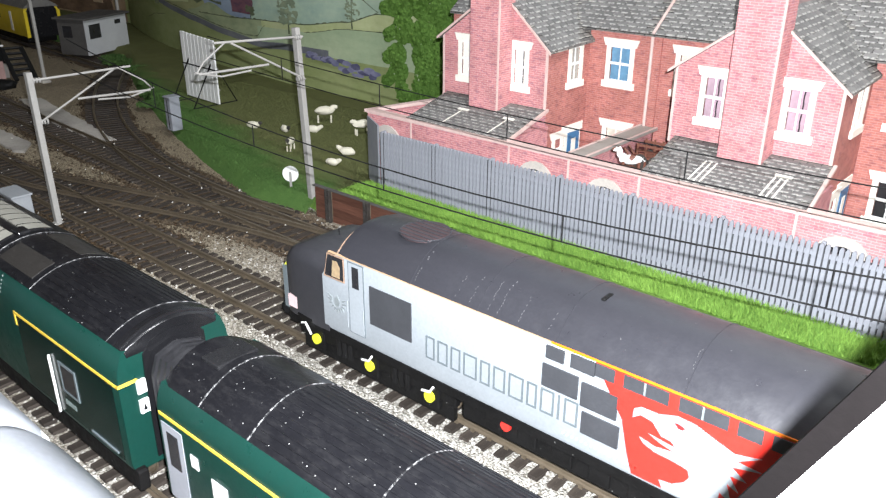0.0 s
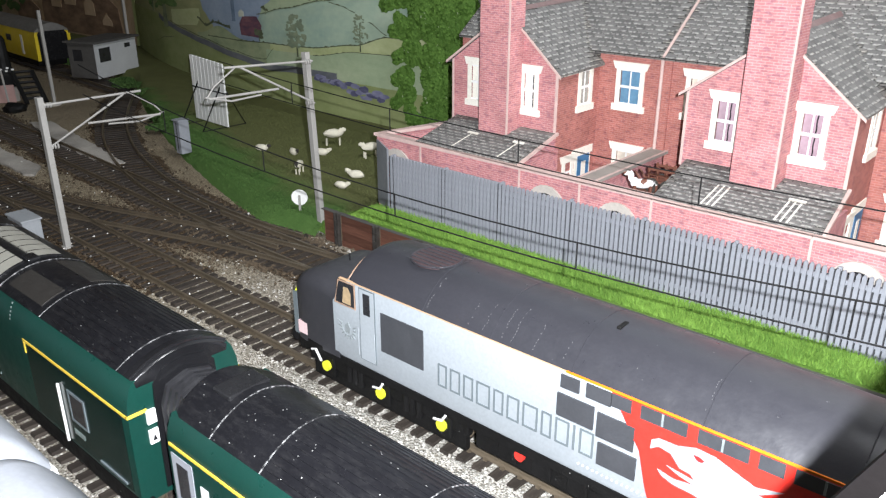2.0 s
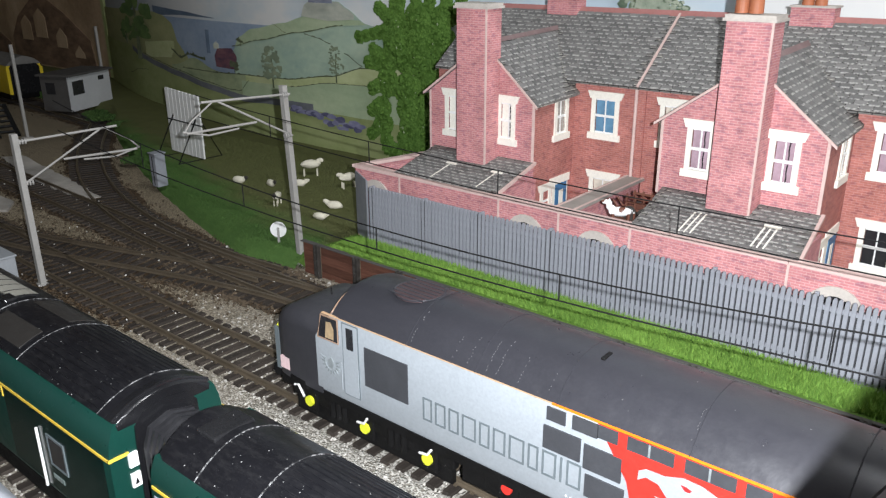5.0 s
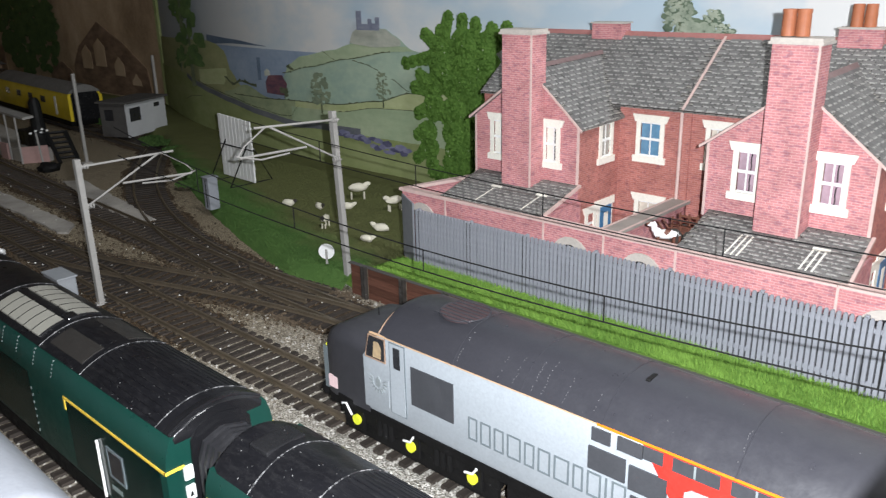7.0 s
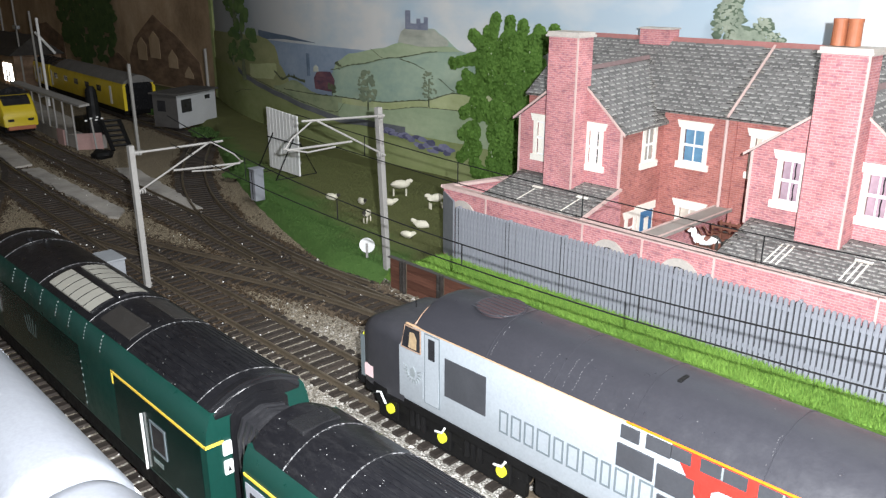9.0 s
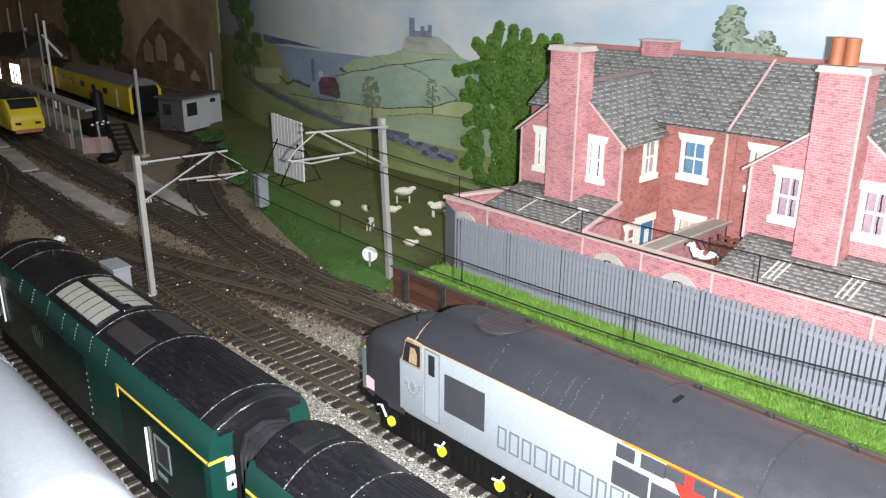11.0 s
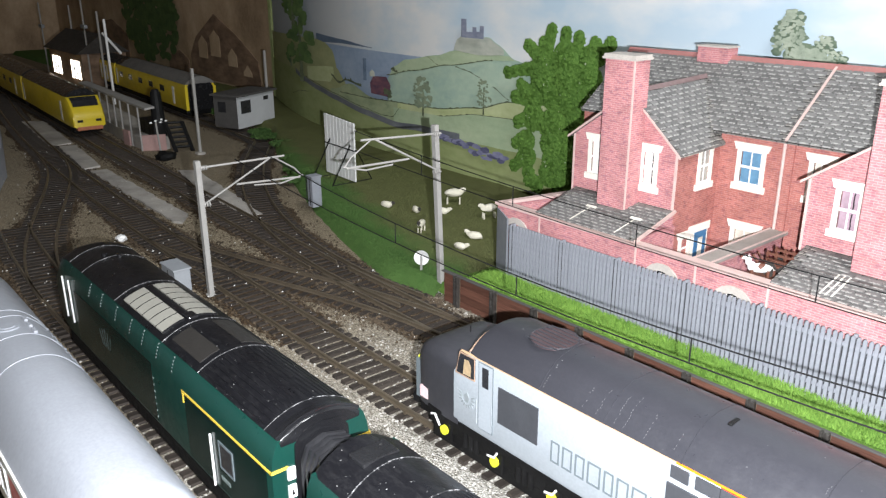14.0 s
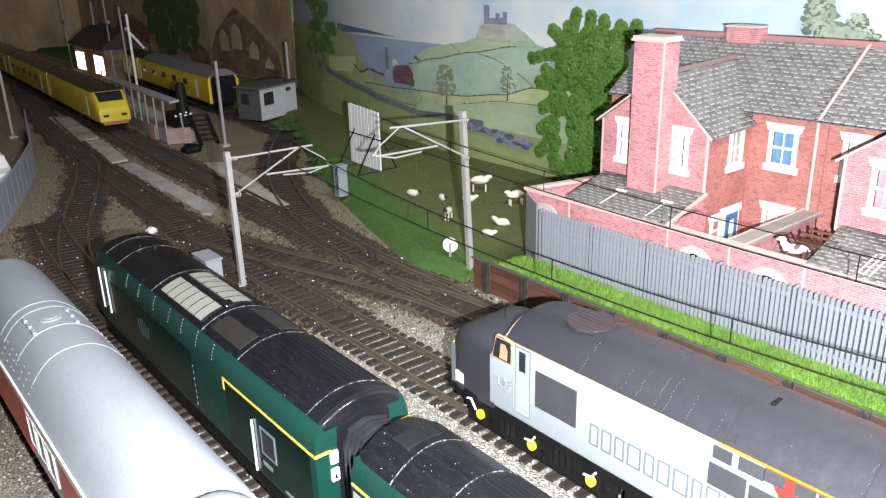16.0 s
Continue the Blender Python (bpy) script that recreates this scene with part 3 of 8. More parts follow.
left_hill = profile((-76, 7.1), (-66, 7.35), (-59, 7.55), (-57, 7.4), (-55.2, 6.9), (-54.6, 5.6), (-53, 4.6))
lane_line = profile((-66, 4.5), (-62.6, 3.9), (-58.8, 3.55), (-55, 3.25), (-49.9, 2.82), (-45, 2.52), (-42.4, 2.7), (-38, 2.75))

cove("sea", -61, -42, profile((-61, 7.3), (-42, 7.44)), flat(3.5), "sea", 0.05)
cove("headland", -59, -48.6, profile((-59, 8.0), (-53.4, 7.85), (-48.6, 7.6)), profile((-59, 7.3), (-53.4, 7.55), (-48.6, 7.56)), "headland", 0.07, step=0.4)
cove("castle_hill", -46.4, -24, skyline, flat(3.0), "hill_far", 0.1, step=0.2)
cove("upper_field", -46.2, -33, lambda x: min(skyline(x), 8.15) - 0.02, under(upper_hedge, 0), "hill_near", 0.13, step=0.2)
cove("mound_top", -38.7, -34.2, under(skyline, 0.02), lambda x: min(skyline(x) - 0.03, 8.0 + 0.3 * abs(x + 36.4) ** 1.3 * 0.2), "mound", 0.15, step=0.15)
cove("left_hill", -76, -53, left_hill, flat(0.5), "left_hill", 0.16, step=0.4)
cove("little_field", -61.5, -55.2, profile((-61.5, 5.1), (-55.2, 5.6)), profile((-61.5, 3.9), (-56, 4.3), (-55.2, 5.0)), "meadow", 0.18, step=0.4)
cove("valley", -56, -43, lambda x: field_hedge(x) + 0.8 * math.exp(-(((x + 52) / 2.2) ** 2)), flat(2.0), "valley", 0.18, step=0.4)
cove("strip_field", -45, -24, field_hedge, flat(2.0), "meadow", 0.2, step=0.4)
cove("meadow", -45.5, -24, meadow_hedge, flat(1.2), "hill_near", 0.22, step=0.4)
cove("lower_field", -76, -24, lambda x: (2.55 if x > -45 else lane_line(x) - 0.05) + wavy(x, 0.05, 9), flat(-0.3), "olive", 0.24, step=0.4)
cove("lane", -65, -38, lambda x: lane_line(x) + 0.2, lambda x: lane_line(x) - 0.22, "road_paint", 0.26, step=0.5)


def hedgerow(line, x0, x1, seed, thick=0.07):
    cove("hedge", x0, x1, lambda x: line(x) + thick * (0.5 + 1.1 * noise.noise(Vector((x * 3.1, seed, 0)))), lambda x: line(x) - thick * 0.3, "hedge", 0.29, step=0.12)


hedgerow(upper_hedge, -46.2, -35, 1)
hedgerow(profile((-41.4, 7.6), (-40.1, 7.1)), -41.4, -40.1, 2, 0.04)
hedgerow(profile((-38.4, 7.15), (-37.3, 7.0), (-36.1, 6.7)), -38.4, -36.1, 3, 0.06)
hedgerow(profile((-35, 6.25), (-33.5, 5.6)), -35, -33.5, 4, 0.06)
hedgerow(field_hedge, -53.8, -33, 5, 0.09)
hedgerow(meadow_hedge, -40.2, -32, 6, 0.05)
hedgerow(profile((-49.9, 3.15), (-47, 2.95), (-45.6, 3.0), (-44.5, 3.8)), -49.9, -44.5, 7, 0.06)
hedgerow(profile((-55.5, 5.0), (-54, 4.5), (-52.5, 4.9), (-50, 4.7)), -55.5, -50, 8, 0.22)
hedgerow(lambda x: lane_line(x) + 0.3, -62, -50, 9, 0.08)
hedgerow(profile((-66.5, 2.1), (-63.5, 2.7), (-61, 2.9)), -66.5, -61, 10, 0.05)


def daubs(name, count, where, material, lift, seed):
    """Overlapping flat brush marks: where(rnd) gives x, z, half width and half height."""
    rnd = random.Random(seed)
    bm = fresh()
    for k in range(count):
        x, z, w, h = where(rnd)
        yy = backdrop_y(x) - lift - 0.0015 * k
        n = 9
        bm.faces.new([bm.verts.new((x + w * rnd.uniform(0.7, 1.1) * math.cos(2 * math.pi * i / n), yy, z + h * rnd.uniform(0.7, 1.1) * math.sin(2 * math.pi * i / n))) for i in range(n)])
    return part(name, bm, material, painting)


for k in range(26):
    f = k / 26
    daubs("heap_stone", 1, lambda r: (-39.9 + 6.4 * f + r.uniform(-0.2, 0.2), 2.62 - 0.3 * f - r.uniform(0, 0.25 + 0.55 * f), r.uniform(0.35, 0.6), r.uniform(0.13, 0.22)), "blue_stone" if k % 3 else "dark_stone", 0.31 + 0.003 * k, 40 + k)
for k in range(8):
    daubs("heap_stone", 1, lambda r: (-31.6 + 0.35 * k, 1.3 + r.uniform(-0.2, 0.35), 0.4, 0.25), "blue_stone" if k % 2 else "dark_stone", 0.31 + 0.003 * k, 80 + k)


def painted_block(name, x0, x1, z0, z1, material, lift):
    bm = fresh()
    y = backdrop_y((x0 + x1) / 2) - lift
    box(bm, x0, x1, y - 0.01, y, z0, z1)
    return part(name, bm, material, painting)


for x0, x1, z1 in ((-37.78, -37.3, 10.1), (-37.3, -36.75, 9.35), (-36.75, -36.4, 9.65), (-36.4, -36.1, 9.4), (-36.1, -35.75, 9.75)):
    painted_block("castle_ruin", x0, x1, 9.0, z1, "ruin", 0.34)
painted_block("church_tower", -49.5, -49.1, 5.2, 6.8, "headland", 0.34)
bm = fresh()
y = backdrop_y(-47.2) - 0.36
prism_y(bm, [(-48.2, 4.4), (-46.0, 4.35), (-45.8, 5.2), (-46.3, 5.75), (-47.9, 5.65), (-48.3, 5.15)], y - 0.01, y)
barn = part("red_barn", bm, "barn_paint", painting)
bm = fresh()
prism_y(bm, [(-48.3, 5.6), (-47.7, 5.65), (-47.7, 5.95), (-48.0, 6.1), (-48.3, 5.9)], y - 0.03, y - 0.015)
part("barn_gable", bm, "mound", painting)


def painted_tree(x, z, wide, high, material, marks, lift, seed, size=0.16):
    """A tree dabbed on the board with a thin trunk."""
    y = backdrop_y(x) - lift
    bm = fresh()
    prism_y(bm, [(x - wide * 0.04, z), (x + wide * 0.04, z), (x + wide * 0.015, z + high * 0.8), (x - wide * 0.015, z + high * 0.8)], y - 0.01, y)
    part("painted_trunk", bm, "hedge", painting)

    def where(rnd):
        h = rnd.uniform(0.25, 1)
        return (x + rnd.uniform(-1, 1) * wide * 0.45 * math.sin(math.pi * (0.1 + 0.82 * h)) ** 0.7, z + h * high, wide * size * rnd.uniform(0.5, 1.1), wide * size * rnd.uniform(0.35, 0.7))
    return daubs("painted_tree", marks, where, material, lift + 0.01, seed)


for x, z, w, h, n, seed in ((-16.75, 8.9, 1.5, 2.3, 60, 3), (-15.3, 8.8, 1.1, 1.45, 40, 4), (-16.0, 8.6, 2.2, 1.1, 40, 5), (-14.7, 8.9, 1.0, 0.8, 20, 15)):
    painted_tree(x, z, w, h, "tree_shade", n, 0.30, seed + 30, 0.2)
    painted_tree(x, z + 0.08, w * 0.9, h, "tree_paint", n * 2, 0.40, seed, 0.11)
painted_tree(-62.6, 3.6, 8.0, 6.8, "dark_tree", 46, 0.4, 6, 0.1)
painted_tree(-66, 4.6, 3.0, 1.6, "dark_tree", 14, 0.4, 26, 0.13)
painted_tree(-64, 8.4, 6.0, 4.6, "dark_tree", 40, 0.5, 16, 0.11)
painted_tree(-41.6, 3.6, 2.1, 2.6, "grey_tree", 80, 0.42, 7, 0.12)
painted_tree(-35.6, 4.5, 1.5, 2.1, "grey_tree", 60, 0.42, 8, 0.09)
painted_tree(-44.9, 6.0, 0.9, 0.6, "hedge", 9, 0.42, 9, 0.2)
painted_tree(-45.9, 4.2, 1.2, 0.8, "hedge", 10, 0.42, 10, 0.2)
# on the brown street board: a dark tree and a gabled timber house
bm = fresh()
prism_y(bm, [(-97, 0.5), (-79, 0.5), (-79.5, 3.6), (-84, 6.0), (-89.6, 8.2), (-95, 5.4), (-97, 3.2)], 40.3, 40.38)
part("painted_house", bm, "street_house", painting)

for x, z0, z1, w in ((-93.2, 3.0, 5.6, 1.2), (-89.8, 3.4, 6.4, 1.3), (-85.5, 2.6, 4.6, 1.1), (-82.0, 1.8, 3.0, 1.0)):
    part("painted_window", prism_y(fresh(), [(x - w, z0), (x + w, z0), (x + w, z1 - 0.8), (x, z1), (x - w, z1 - 0.8)], 40.26, 40.29), "street", painting)
for x, w, z1 in ((-126, 7.5, 6.2), (-139, 6.0, 4.6), (-101, 3.2, 3.4)):
    part("painted_house", prism_y(fresh(), [(x - w, 0.5), (x + w, 0.5), (x + w, z1 * 0.7), (x + w * 0.2, z1), (x - w * 0.5, z1 * 0.9), (x - w, z1 * 0.6)], 40.31, 40.39), "street_house", painting)


def street_tree(rnd):
    a, r = rnd.uniform(0, 6.28), rnd.random() ** 0.6
    return -109 + 9.5 * r * math.cos(a), 7.2 + 5.8 * r * math.sin(a), rnd.uniform(0.7, 1.5), rnd.uniform(0.4, 0.8)


rnd = random.Random(31)
bm = fresh()
for k in range(320):
    x, z, w, h = street_tree(rnd)
    bm.faces.new([bm.verts.new((x + w * rnd.uniform(0.7, 1.1) * math.cos(0.7 * i), 40.2 - 0.001 * k, z + h * rnd.uniform(0.7, 1.1) * math.sin(0.7 * i))) for i in range(9)])
part("painted_tree", bm, "dark_tree", painting)

# the far end: a brown street scene, and plain walls that close the room
bm = fresh()
box(bm, -152, -76.2, 40.4, 40.9, -1, 40)
part("wall_street", bm, "street", label="dark brown painted street backdrop", category="wall", kind="structure")
bm = fresh()
box(bm, -76.3, -75.8, 40.2, 41.2, -1, 40)
part("trim", bm, "olive", label="pale seam strip between two backdrop boards", category="trim", kind="structure")
bm = fresh()
box(bm, -153, -152.2, -32, 41, -1, 40)
part("wall_west", bm, "street", label="dark brown painted end wall", category="wall", kind="structure")
for name, q in (("wall_north", (-155, 62, 44, 44.8)), ("wall_south", (-155, 62, -61, -60))):
    bm = fresh()
    box(bm, q[0], q[1], q[2], q[3], -60, 110)
    part(name, bm, "room_wall", label="plain dim room wall", category="wall", kind="structure")
bm = fresh()
box(bm, -155, 62, -61, 45, -61.5, -60)
part("room_floor", bm, "room_wall", label="plain dim room floor", category="floor", kind="structure")
bm = fresh()
box(bm, -152, 12, -30, 43.6, -2.2, -0.9)
part("baseboard", bm, "street_house", label="brown timber baseboard under the model", category="baseboard", kind="structure")
bm = fresh()
box(bm, 61, 62, -60, 44, -60, 110)
part("wall_east", bm, "room_wall", label="plain dim room wall", category="wall", kind="structure")
bm = fresh()
box(bm, -155, 62, -61, 45, 110, 111)
part("ceiling", bm, "white", label="plain white room ceiling", category="ceiling", kind="structure")

# ---- trains ----


def roof_arc(half, eave, crown, n=14, power=2.3):
    """Points of a roof curve from the near eave to the far eave."""
    out = []
    for i in range(n + 1):
        y = -half + 2 * half * i / n
        out.append((y, eave + (crown - eave) * (1 - abs(y / half) ** power)))
    return out


def rect(x0, x1, z0, z1):
    return [(x0, z0), (x1, z0), (x1, z1), (x0, z1)]


def ring_frame(bm, x0, x1, z0, z1, w, y0, y1):
    for a in ((x0, x1, z1 - w, z1), (x0, x1, z0, z0 + w), (x0, x0 + w, z0 + w, z1 - w), (x1 - w, x1, z0 + w, z1 - w)):
        box(bm, a[0], a[1], y0, y1, a[2], a[3])
    return bm


def wheel_bogie(owner, at, spacing, side, axles=3, caps="yellow"):
    """A bogie: frame, springs, wheels and axle boxes on both sides."""
    b = part("bogie", bogie_frame(at, spacing, side, axles), "bogie", owner, "black cast bogie frame")
    for k in range(axles):
        x = at + (k - (axles - 1) / 2) * spacing
        for sgn in (-1, 1):
            bm = fresh()
            rod(bm, (x, sgn * 0.62, 0.48), (x, sgn * 0.80, 0.48), 0.52, 20)
            rod(bm, (x, sgn * 0.58, 0.48), (x, sgn * 0.62, 0.48), 0.57, 20)
            part("wheel", bm, "rail", b)
        if caps:
            bm = fresh()
            rod(bm, (x, -1.24, 0.55), (x, -1.12, 0.55), 0.145, 16)
            part("axle_box", bm, caps, b, "round axle box cover")
            bm = fresh()
            wire(bm, [(x - 0.36, -1.38, 1.0), (x - 0.2, -1.38, 1.06), (x - 0.04, -1.34, 0.74)] if k == 0 else [(x - 0.12, -1.34, 0.76), (x + 0.16, -1.38, 0.84), (x + 0.28, -1.38, 1.02)], 0.032, 6)
            part("sand_pipe", bm, "white", b, "white painted pipe")
    return b


def bogie_frame(at, spacing, side, axles):
    bm = fresh()
    half = (axles - 1) / 2 * spacing + 0.75
    for sgn in (-1, 1):
        y0, y1 = sorted((sgn * 0.92, sgn * 1.12))
        box(bm, at - half, at + half, y0, y1, 0.5, 0.86, 0.04)
        box(bm, at - half + 0.1, at + half - 0.1, min(y0 + 0.06 * (sgn < 0), y1 - 0.12), max(y0 + 0.12, y1 - 0.06 * (sgn > 0)), 0.06, 0.6)
        for k in range(axles):
            x = at + (k - (axles - 1) / 2) * spacing
            box(bm, x - 0.26, x + 0.26, y0 - (0.04 if sgn < 0 else 0), y1 + (0.04 if sgn > 0 else 0), 0.22, 0.9, 0.04)
        for k in range(axles - 1):
            x = at + (k - (axles - 2) / 2) * spacing
            for dx in (-0.22, 0, 0.22):
                rod(bm, (x + dx, sgn * 1.1, 0.36), (x + dx, sgn * 1.1, 1.0), 0.09, 8)
    box(bm, at - half + 0.2, at + half - 0.2, -0.9, 0.9, 0.55, 0.95)
    return bm


def coupling(owner, x, way):
    bm = fresh()
    box(bm, min(x, x + way * 0.75), max(x, x + way * 0.75), -0.16, 0.16, 0.42, 0.62, 0.03)
    box(bm, min(x + way * 0.7, x + way * 0.95), max(x + way * 0.7, x + way * 0.95), -0.36, 0.36, 0.38, 0.7, 0.04)
    part("coupling", bm, "bogie", owner, "black hook coupling")


def class_three_loco():
    """Diesel with a bonnet at each end, grey, red and black."""
    lo = thing("diesel_locomotive", (-7.15, 13.05, 0), "grey, red and black model diesel locomotive with yellow nose", "locomotive")
    H = 1.33
    # shell below the eaves, between the two bonnets
    side = [(-H + 0.12, 1.08), (-H, 1.3), (-H, 3.36), (-H + 0.03, 3.43), (H - 0.03, 3.43), (H, 3.36), (H, 1.3), (H - 0.12, 1.08)]
    rings = [[(x, y, min(z, top)) for y, z in side] for x, top in ((-7.14, 2.72), (-6.6, 9), (6.6, 9), (7.14, 2.72))]
    part("body", loft(fresh(), rings), "loco_grey", lo, "pale grey painted body side", smooth=True)
    # roof with its ends falling to the windscreens
    rings = []
    for x, h, c in ((-6.55, H - 0.06, 4.0), (-6.2, H, 4.12), (-3, H + 0.01, 4.17), (3, H + 0.01, 4.17), (6.2, H, 4.12), (6.55, H - 0.06, 4.0)):
        rings.append([(x, y, z) for y, z in roof_arc(h, 3.44, c, 18, 2.5)])
    part("roof", loft(fresh(), rings), "loco_roof", lo, "satin dark grey curved roof", smooth=True)
    for x in (-4.05, -2.1, -0.1, 2.6, 5.1):
        bm = fresh()
        arc = roof_arc(H + 0.02, 3.45, 4.18, 18, 2.5)
        wire(bm, [(x, y, z - 0.006) for y, z in arc], 0.01, 5)
        part("roof_seam", bm, "loco_roof", lo)
    rnd = random.Random(9)
    for x, reach in ((-3.95, 1.0), (-2.75, 0.45), (-2.35, 0.6), (-1.85, 0.7), (-1.6, 0.8), (-1.05, 0.5), (-0.35, 0.4), (2.55, 0.9)):
        bm = fresh()
        for k in range(int(26 * reach)):
            if rnd.random() < 0.35 or k * 0.05 > reach * 0.8:
                continue
            y = -1.25 + k * 0.05
            z = 3.44 + 0.73 * (1 - abs(y / 1.34) ** 2.5)
            dx = 0.02 * rnd.uniform(-1, 1)
            box(bm, x + dx - 0.004, x + dx + 0.004, y - 0.022, y + rnd.uniform(0.0, 0.026), z - 0.012, z + 0.006)
        part("scuff_row", bm, "scuff", lo, "row of pale worn rivets")
    bm = fresh()
    rod(bm, (-4.75, -0.05, 4.1), (-4.75, -0.05, 4.165), 0.6, 28)
    part("fan_grille", bm, "fan", lo, "round roof fan, dull dark red under dust")
    for k in range(-3, 4):
        bm = fresh()
        box(bm, -5.3, -4.2, -0.05 + k * 0.16 - 0.02, -0.05 + k * 0.16 + 0.02, 4.166, 4.18)
        part("fan_bar", bm, "loco_roof", lo)
    part("fan_rim", wire(fresh(), [(-4.75 + 0.62 * math.cos(a), -0.05 + 0.62 * math.sin(a), 4.15) for a in steps(0, 2 * math.pi, 0.25)], 0.02, 5), "loco_roof", lo)
    bm = fresh()
    box(bm, 0.26, 0.36, -0.36, -0.02, 4.12, 4.19, 0.02)
    part("exhaust_slot", bm, "wire", lo, "black exhaust port")
    for sgn in (-1, 1):
        # orange eaves line
        bm = fresh()
        y0, y1 = sorted((sgn * (H + 0.025), sgn * (H - 0.05)))
        box(bm, -0.2, 6.85, y0, y1, 3.405, 3.45)
        part("eaves_line", bm, "orange", lo, "thin orange line under the roof")
        bm = fresh()
        box(bm, -6.85, -0.2, y0, y1, 3.425, 3.445)
        part("eaves_line", bm, "copper_line", lo, "thin pale copper line under the roof")
        # windscreens
        w = sgn
        bottom = [(7.17, y, 2.86) for y, z in roof_arc(H - 0.03, 3.43, 4.0, 18, 2.5)]
        for i in range(len(bottom)):
            y = bottom[i][1]
            bottom[i] = (7.02 + 0.16 * (1 - (y / H) ** 2), y, 2.86)
        top = [(6.52 + 0.06 * (1 - (y / H) ** 2), y * 0.98, z - 0.02) for y, z in roof_arc(H - 0.06, 3.43, 4.0, 18, 2.5)]
        sx = sgn
        rings = [[(sx * x, y, z) for x, y, z in r] for r in (bottom, top)]
        back = [[(sx * (x - 0.35), y, z) for x, y, z in r] for r in (top, bottom)]
        part("windscreen_surround", loft(fresh(), [rings[0], rings[1], back[0], back[1], rings[0]], closed=False), "loco_roof", lo, smooth=True)
        for ya, yb in ((-1.12, -0.46), (-0.36, 0.36), (0.46, 1.12)):
            def on(y, k, out):
                z0 = 3.02
                z1 = 3.43 + 0.57 * (1 - abs(y / 1.27) ** 2.5) - 0.17
                z = z0 + (z1 - z0) * k
                x0 = 7.02 + 0.16 * (1 - (y / H) ** 2)
                x1 = 6.52 + 0.06 * (1 - (y / H) ** 2)
                top_z = 3.43 + 0.57 * (1 - abs(y / 1.27) ** 2.5)
                return (sx * (x0 + (x1 - x0) * (z - 2.86) / (top_z - 2.86) + out), y, z)
            n = 5
            edge = [on(ya + (yb - ya) * i / n, 0, 0.03) for i in range(n + 1)] + [on(yb + (ya - yb) * i / n, 1, 0.03) for i in range(n + 1)]
            pane = fresh()
            f = pane.faces.new([pane.verts.new(p) for p in edge])
            made = bmesh.ops.extrude_face_region(pane, geom=[f])
            for v in made["geom"]:
                if isinstance(v, bmesh.types.BMVert):
                    v.co.x -= sx * 0.04
            win = part("windscreen", pane, "glass", lo, "cab windscreen in a copper frame")
            part("window_frame", wire(fresh(), edge + edge[:1], 0.032, 6), "copper", win)
        # bonnet
        yel = sgn > 0
        rings = []
        for x, h, zt, zb in ((7.0, 1.32, 3.02, 1.1), (7.5, 1.31, 3.06, 1.08), (8.1, 1.28, 3.05, 1.06), (8.5, 1.24, 2.99, 1.05), (8.78, 1.18, 2.86, 1.05), (8.9, 1.1, 2.7, 1.05), (8.95, 1.02, 2.52, 1.05)):
            r = 0.34
            ring = [(-h, zb)] + [(-h + r - r * math.cos(a), zt - r + r * math.sin(a)) for a in [math.pi / 2 * i / 5 for i in range(6)]]
            ring += [(-y, z) for y, z in ring[::-1]]
            rings.append([(sx * x, y, z + 0.1 * (1 - (y / h) ** 2) * (z > 2.4)) for y, z in ring])
        part("bonnet", loft(fresh(), rings), "loco_dark", lo, "dark grey rounded bonnet", smooth=True)
        bm = fresh()
        prof = [(-1.1, 1.07), (-1.1, 2.32), (-0.98, 2.44), (-0.5, 2.5), (0.5, 2.5), (0.98, 2.44), (1.1, 2.32), (1.1, 1.07)]
        prism_x(bm, prof, sx * 8.86, sx * 9.0)
        part("nose_panel", bm, "yellow", lo, "bright yellow warning panel")
        for sy in (-1, 1):
            bm = fresh()
            a, b = sx * (8.48 if yel else 8.84), sx * (8.9 if yel else 9.01)
            box(bm, min(a, b), max(a, b), sy * (1.2 if yel else 1.12) - 0.035, sy * (1.2 if yel else 1.12) + 0.035, 1.1, 2.42 if yel else 2.34)
            part("nose_corner", bm, "white" if yel else "letter", lo, "pale corner plate")
            bm = fresh()
            a, b = sx * 8.3, sx * 8.72
            box(bm, min(a, b), max(a, b), sy * 1.235 - 0.02, sy * 1.235 + 0.035, 1.25, 1.6)
            part("nose_label", bm, "pink", lo, "small pale pink and white label")
            bm = fresh()
            rod(bm, (sx * 8.97, sy * 0.86, 1.42), (sx * 9.06, sy * 0.86, 1.42), 0.12, 12)
            part("marker_light", bm, "white", lo, "white marker light")
            bm = fresh()
            rod(bm, (sx * 8.8, sy * 0.86, 0.95), (sx * 9.15, sy * 0.86, 0.95), 0.1, 10)
            rod(bm, (sx * 9.15, sy * 0.86, 0.95), (sx * 9.22, sy * 0.86, 0.95), 0.27, 16)
            part("buffer", bm, "bogie", lo, "black round buffer")
        bm = fresh()
        box(bm, min(sx * 8.2, sx * 8.86), max(sx * 8.2, sx * 8.86), -1.16, 1.16, 0.72, 1.08, 0.04)
        part("buffer_beam", bm, "bogie", lo)
        bm = fresh()
        box(bm, min(sx * 8.85, sx * 8.95), max(sx * 8.85, sx * 8.95), -0.25, 0.0, 0.8, 1.02, 0.02)
        part("jumper_cap", bm, "gold", lo, "small yellow cap")
        coupling(lo, sx * 8.8, sx)
        bm = fresh()
        rod(bm, (sx * 8.05, 0.1, 2.95), (sx * 8.05, 0.1, 3.3), 0.02, 6)
        part("aerial", bm, "black", lo)
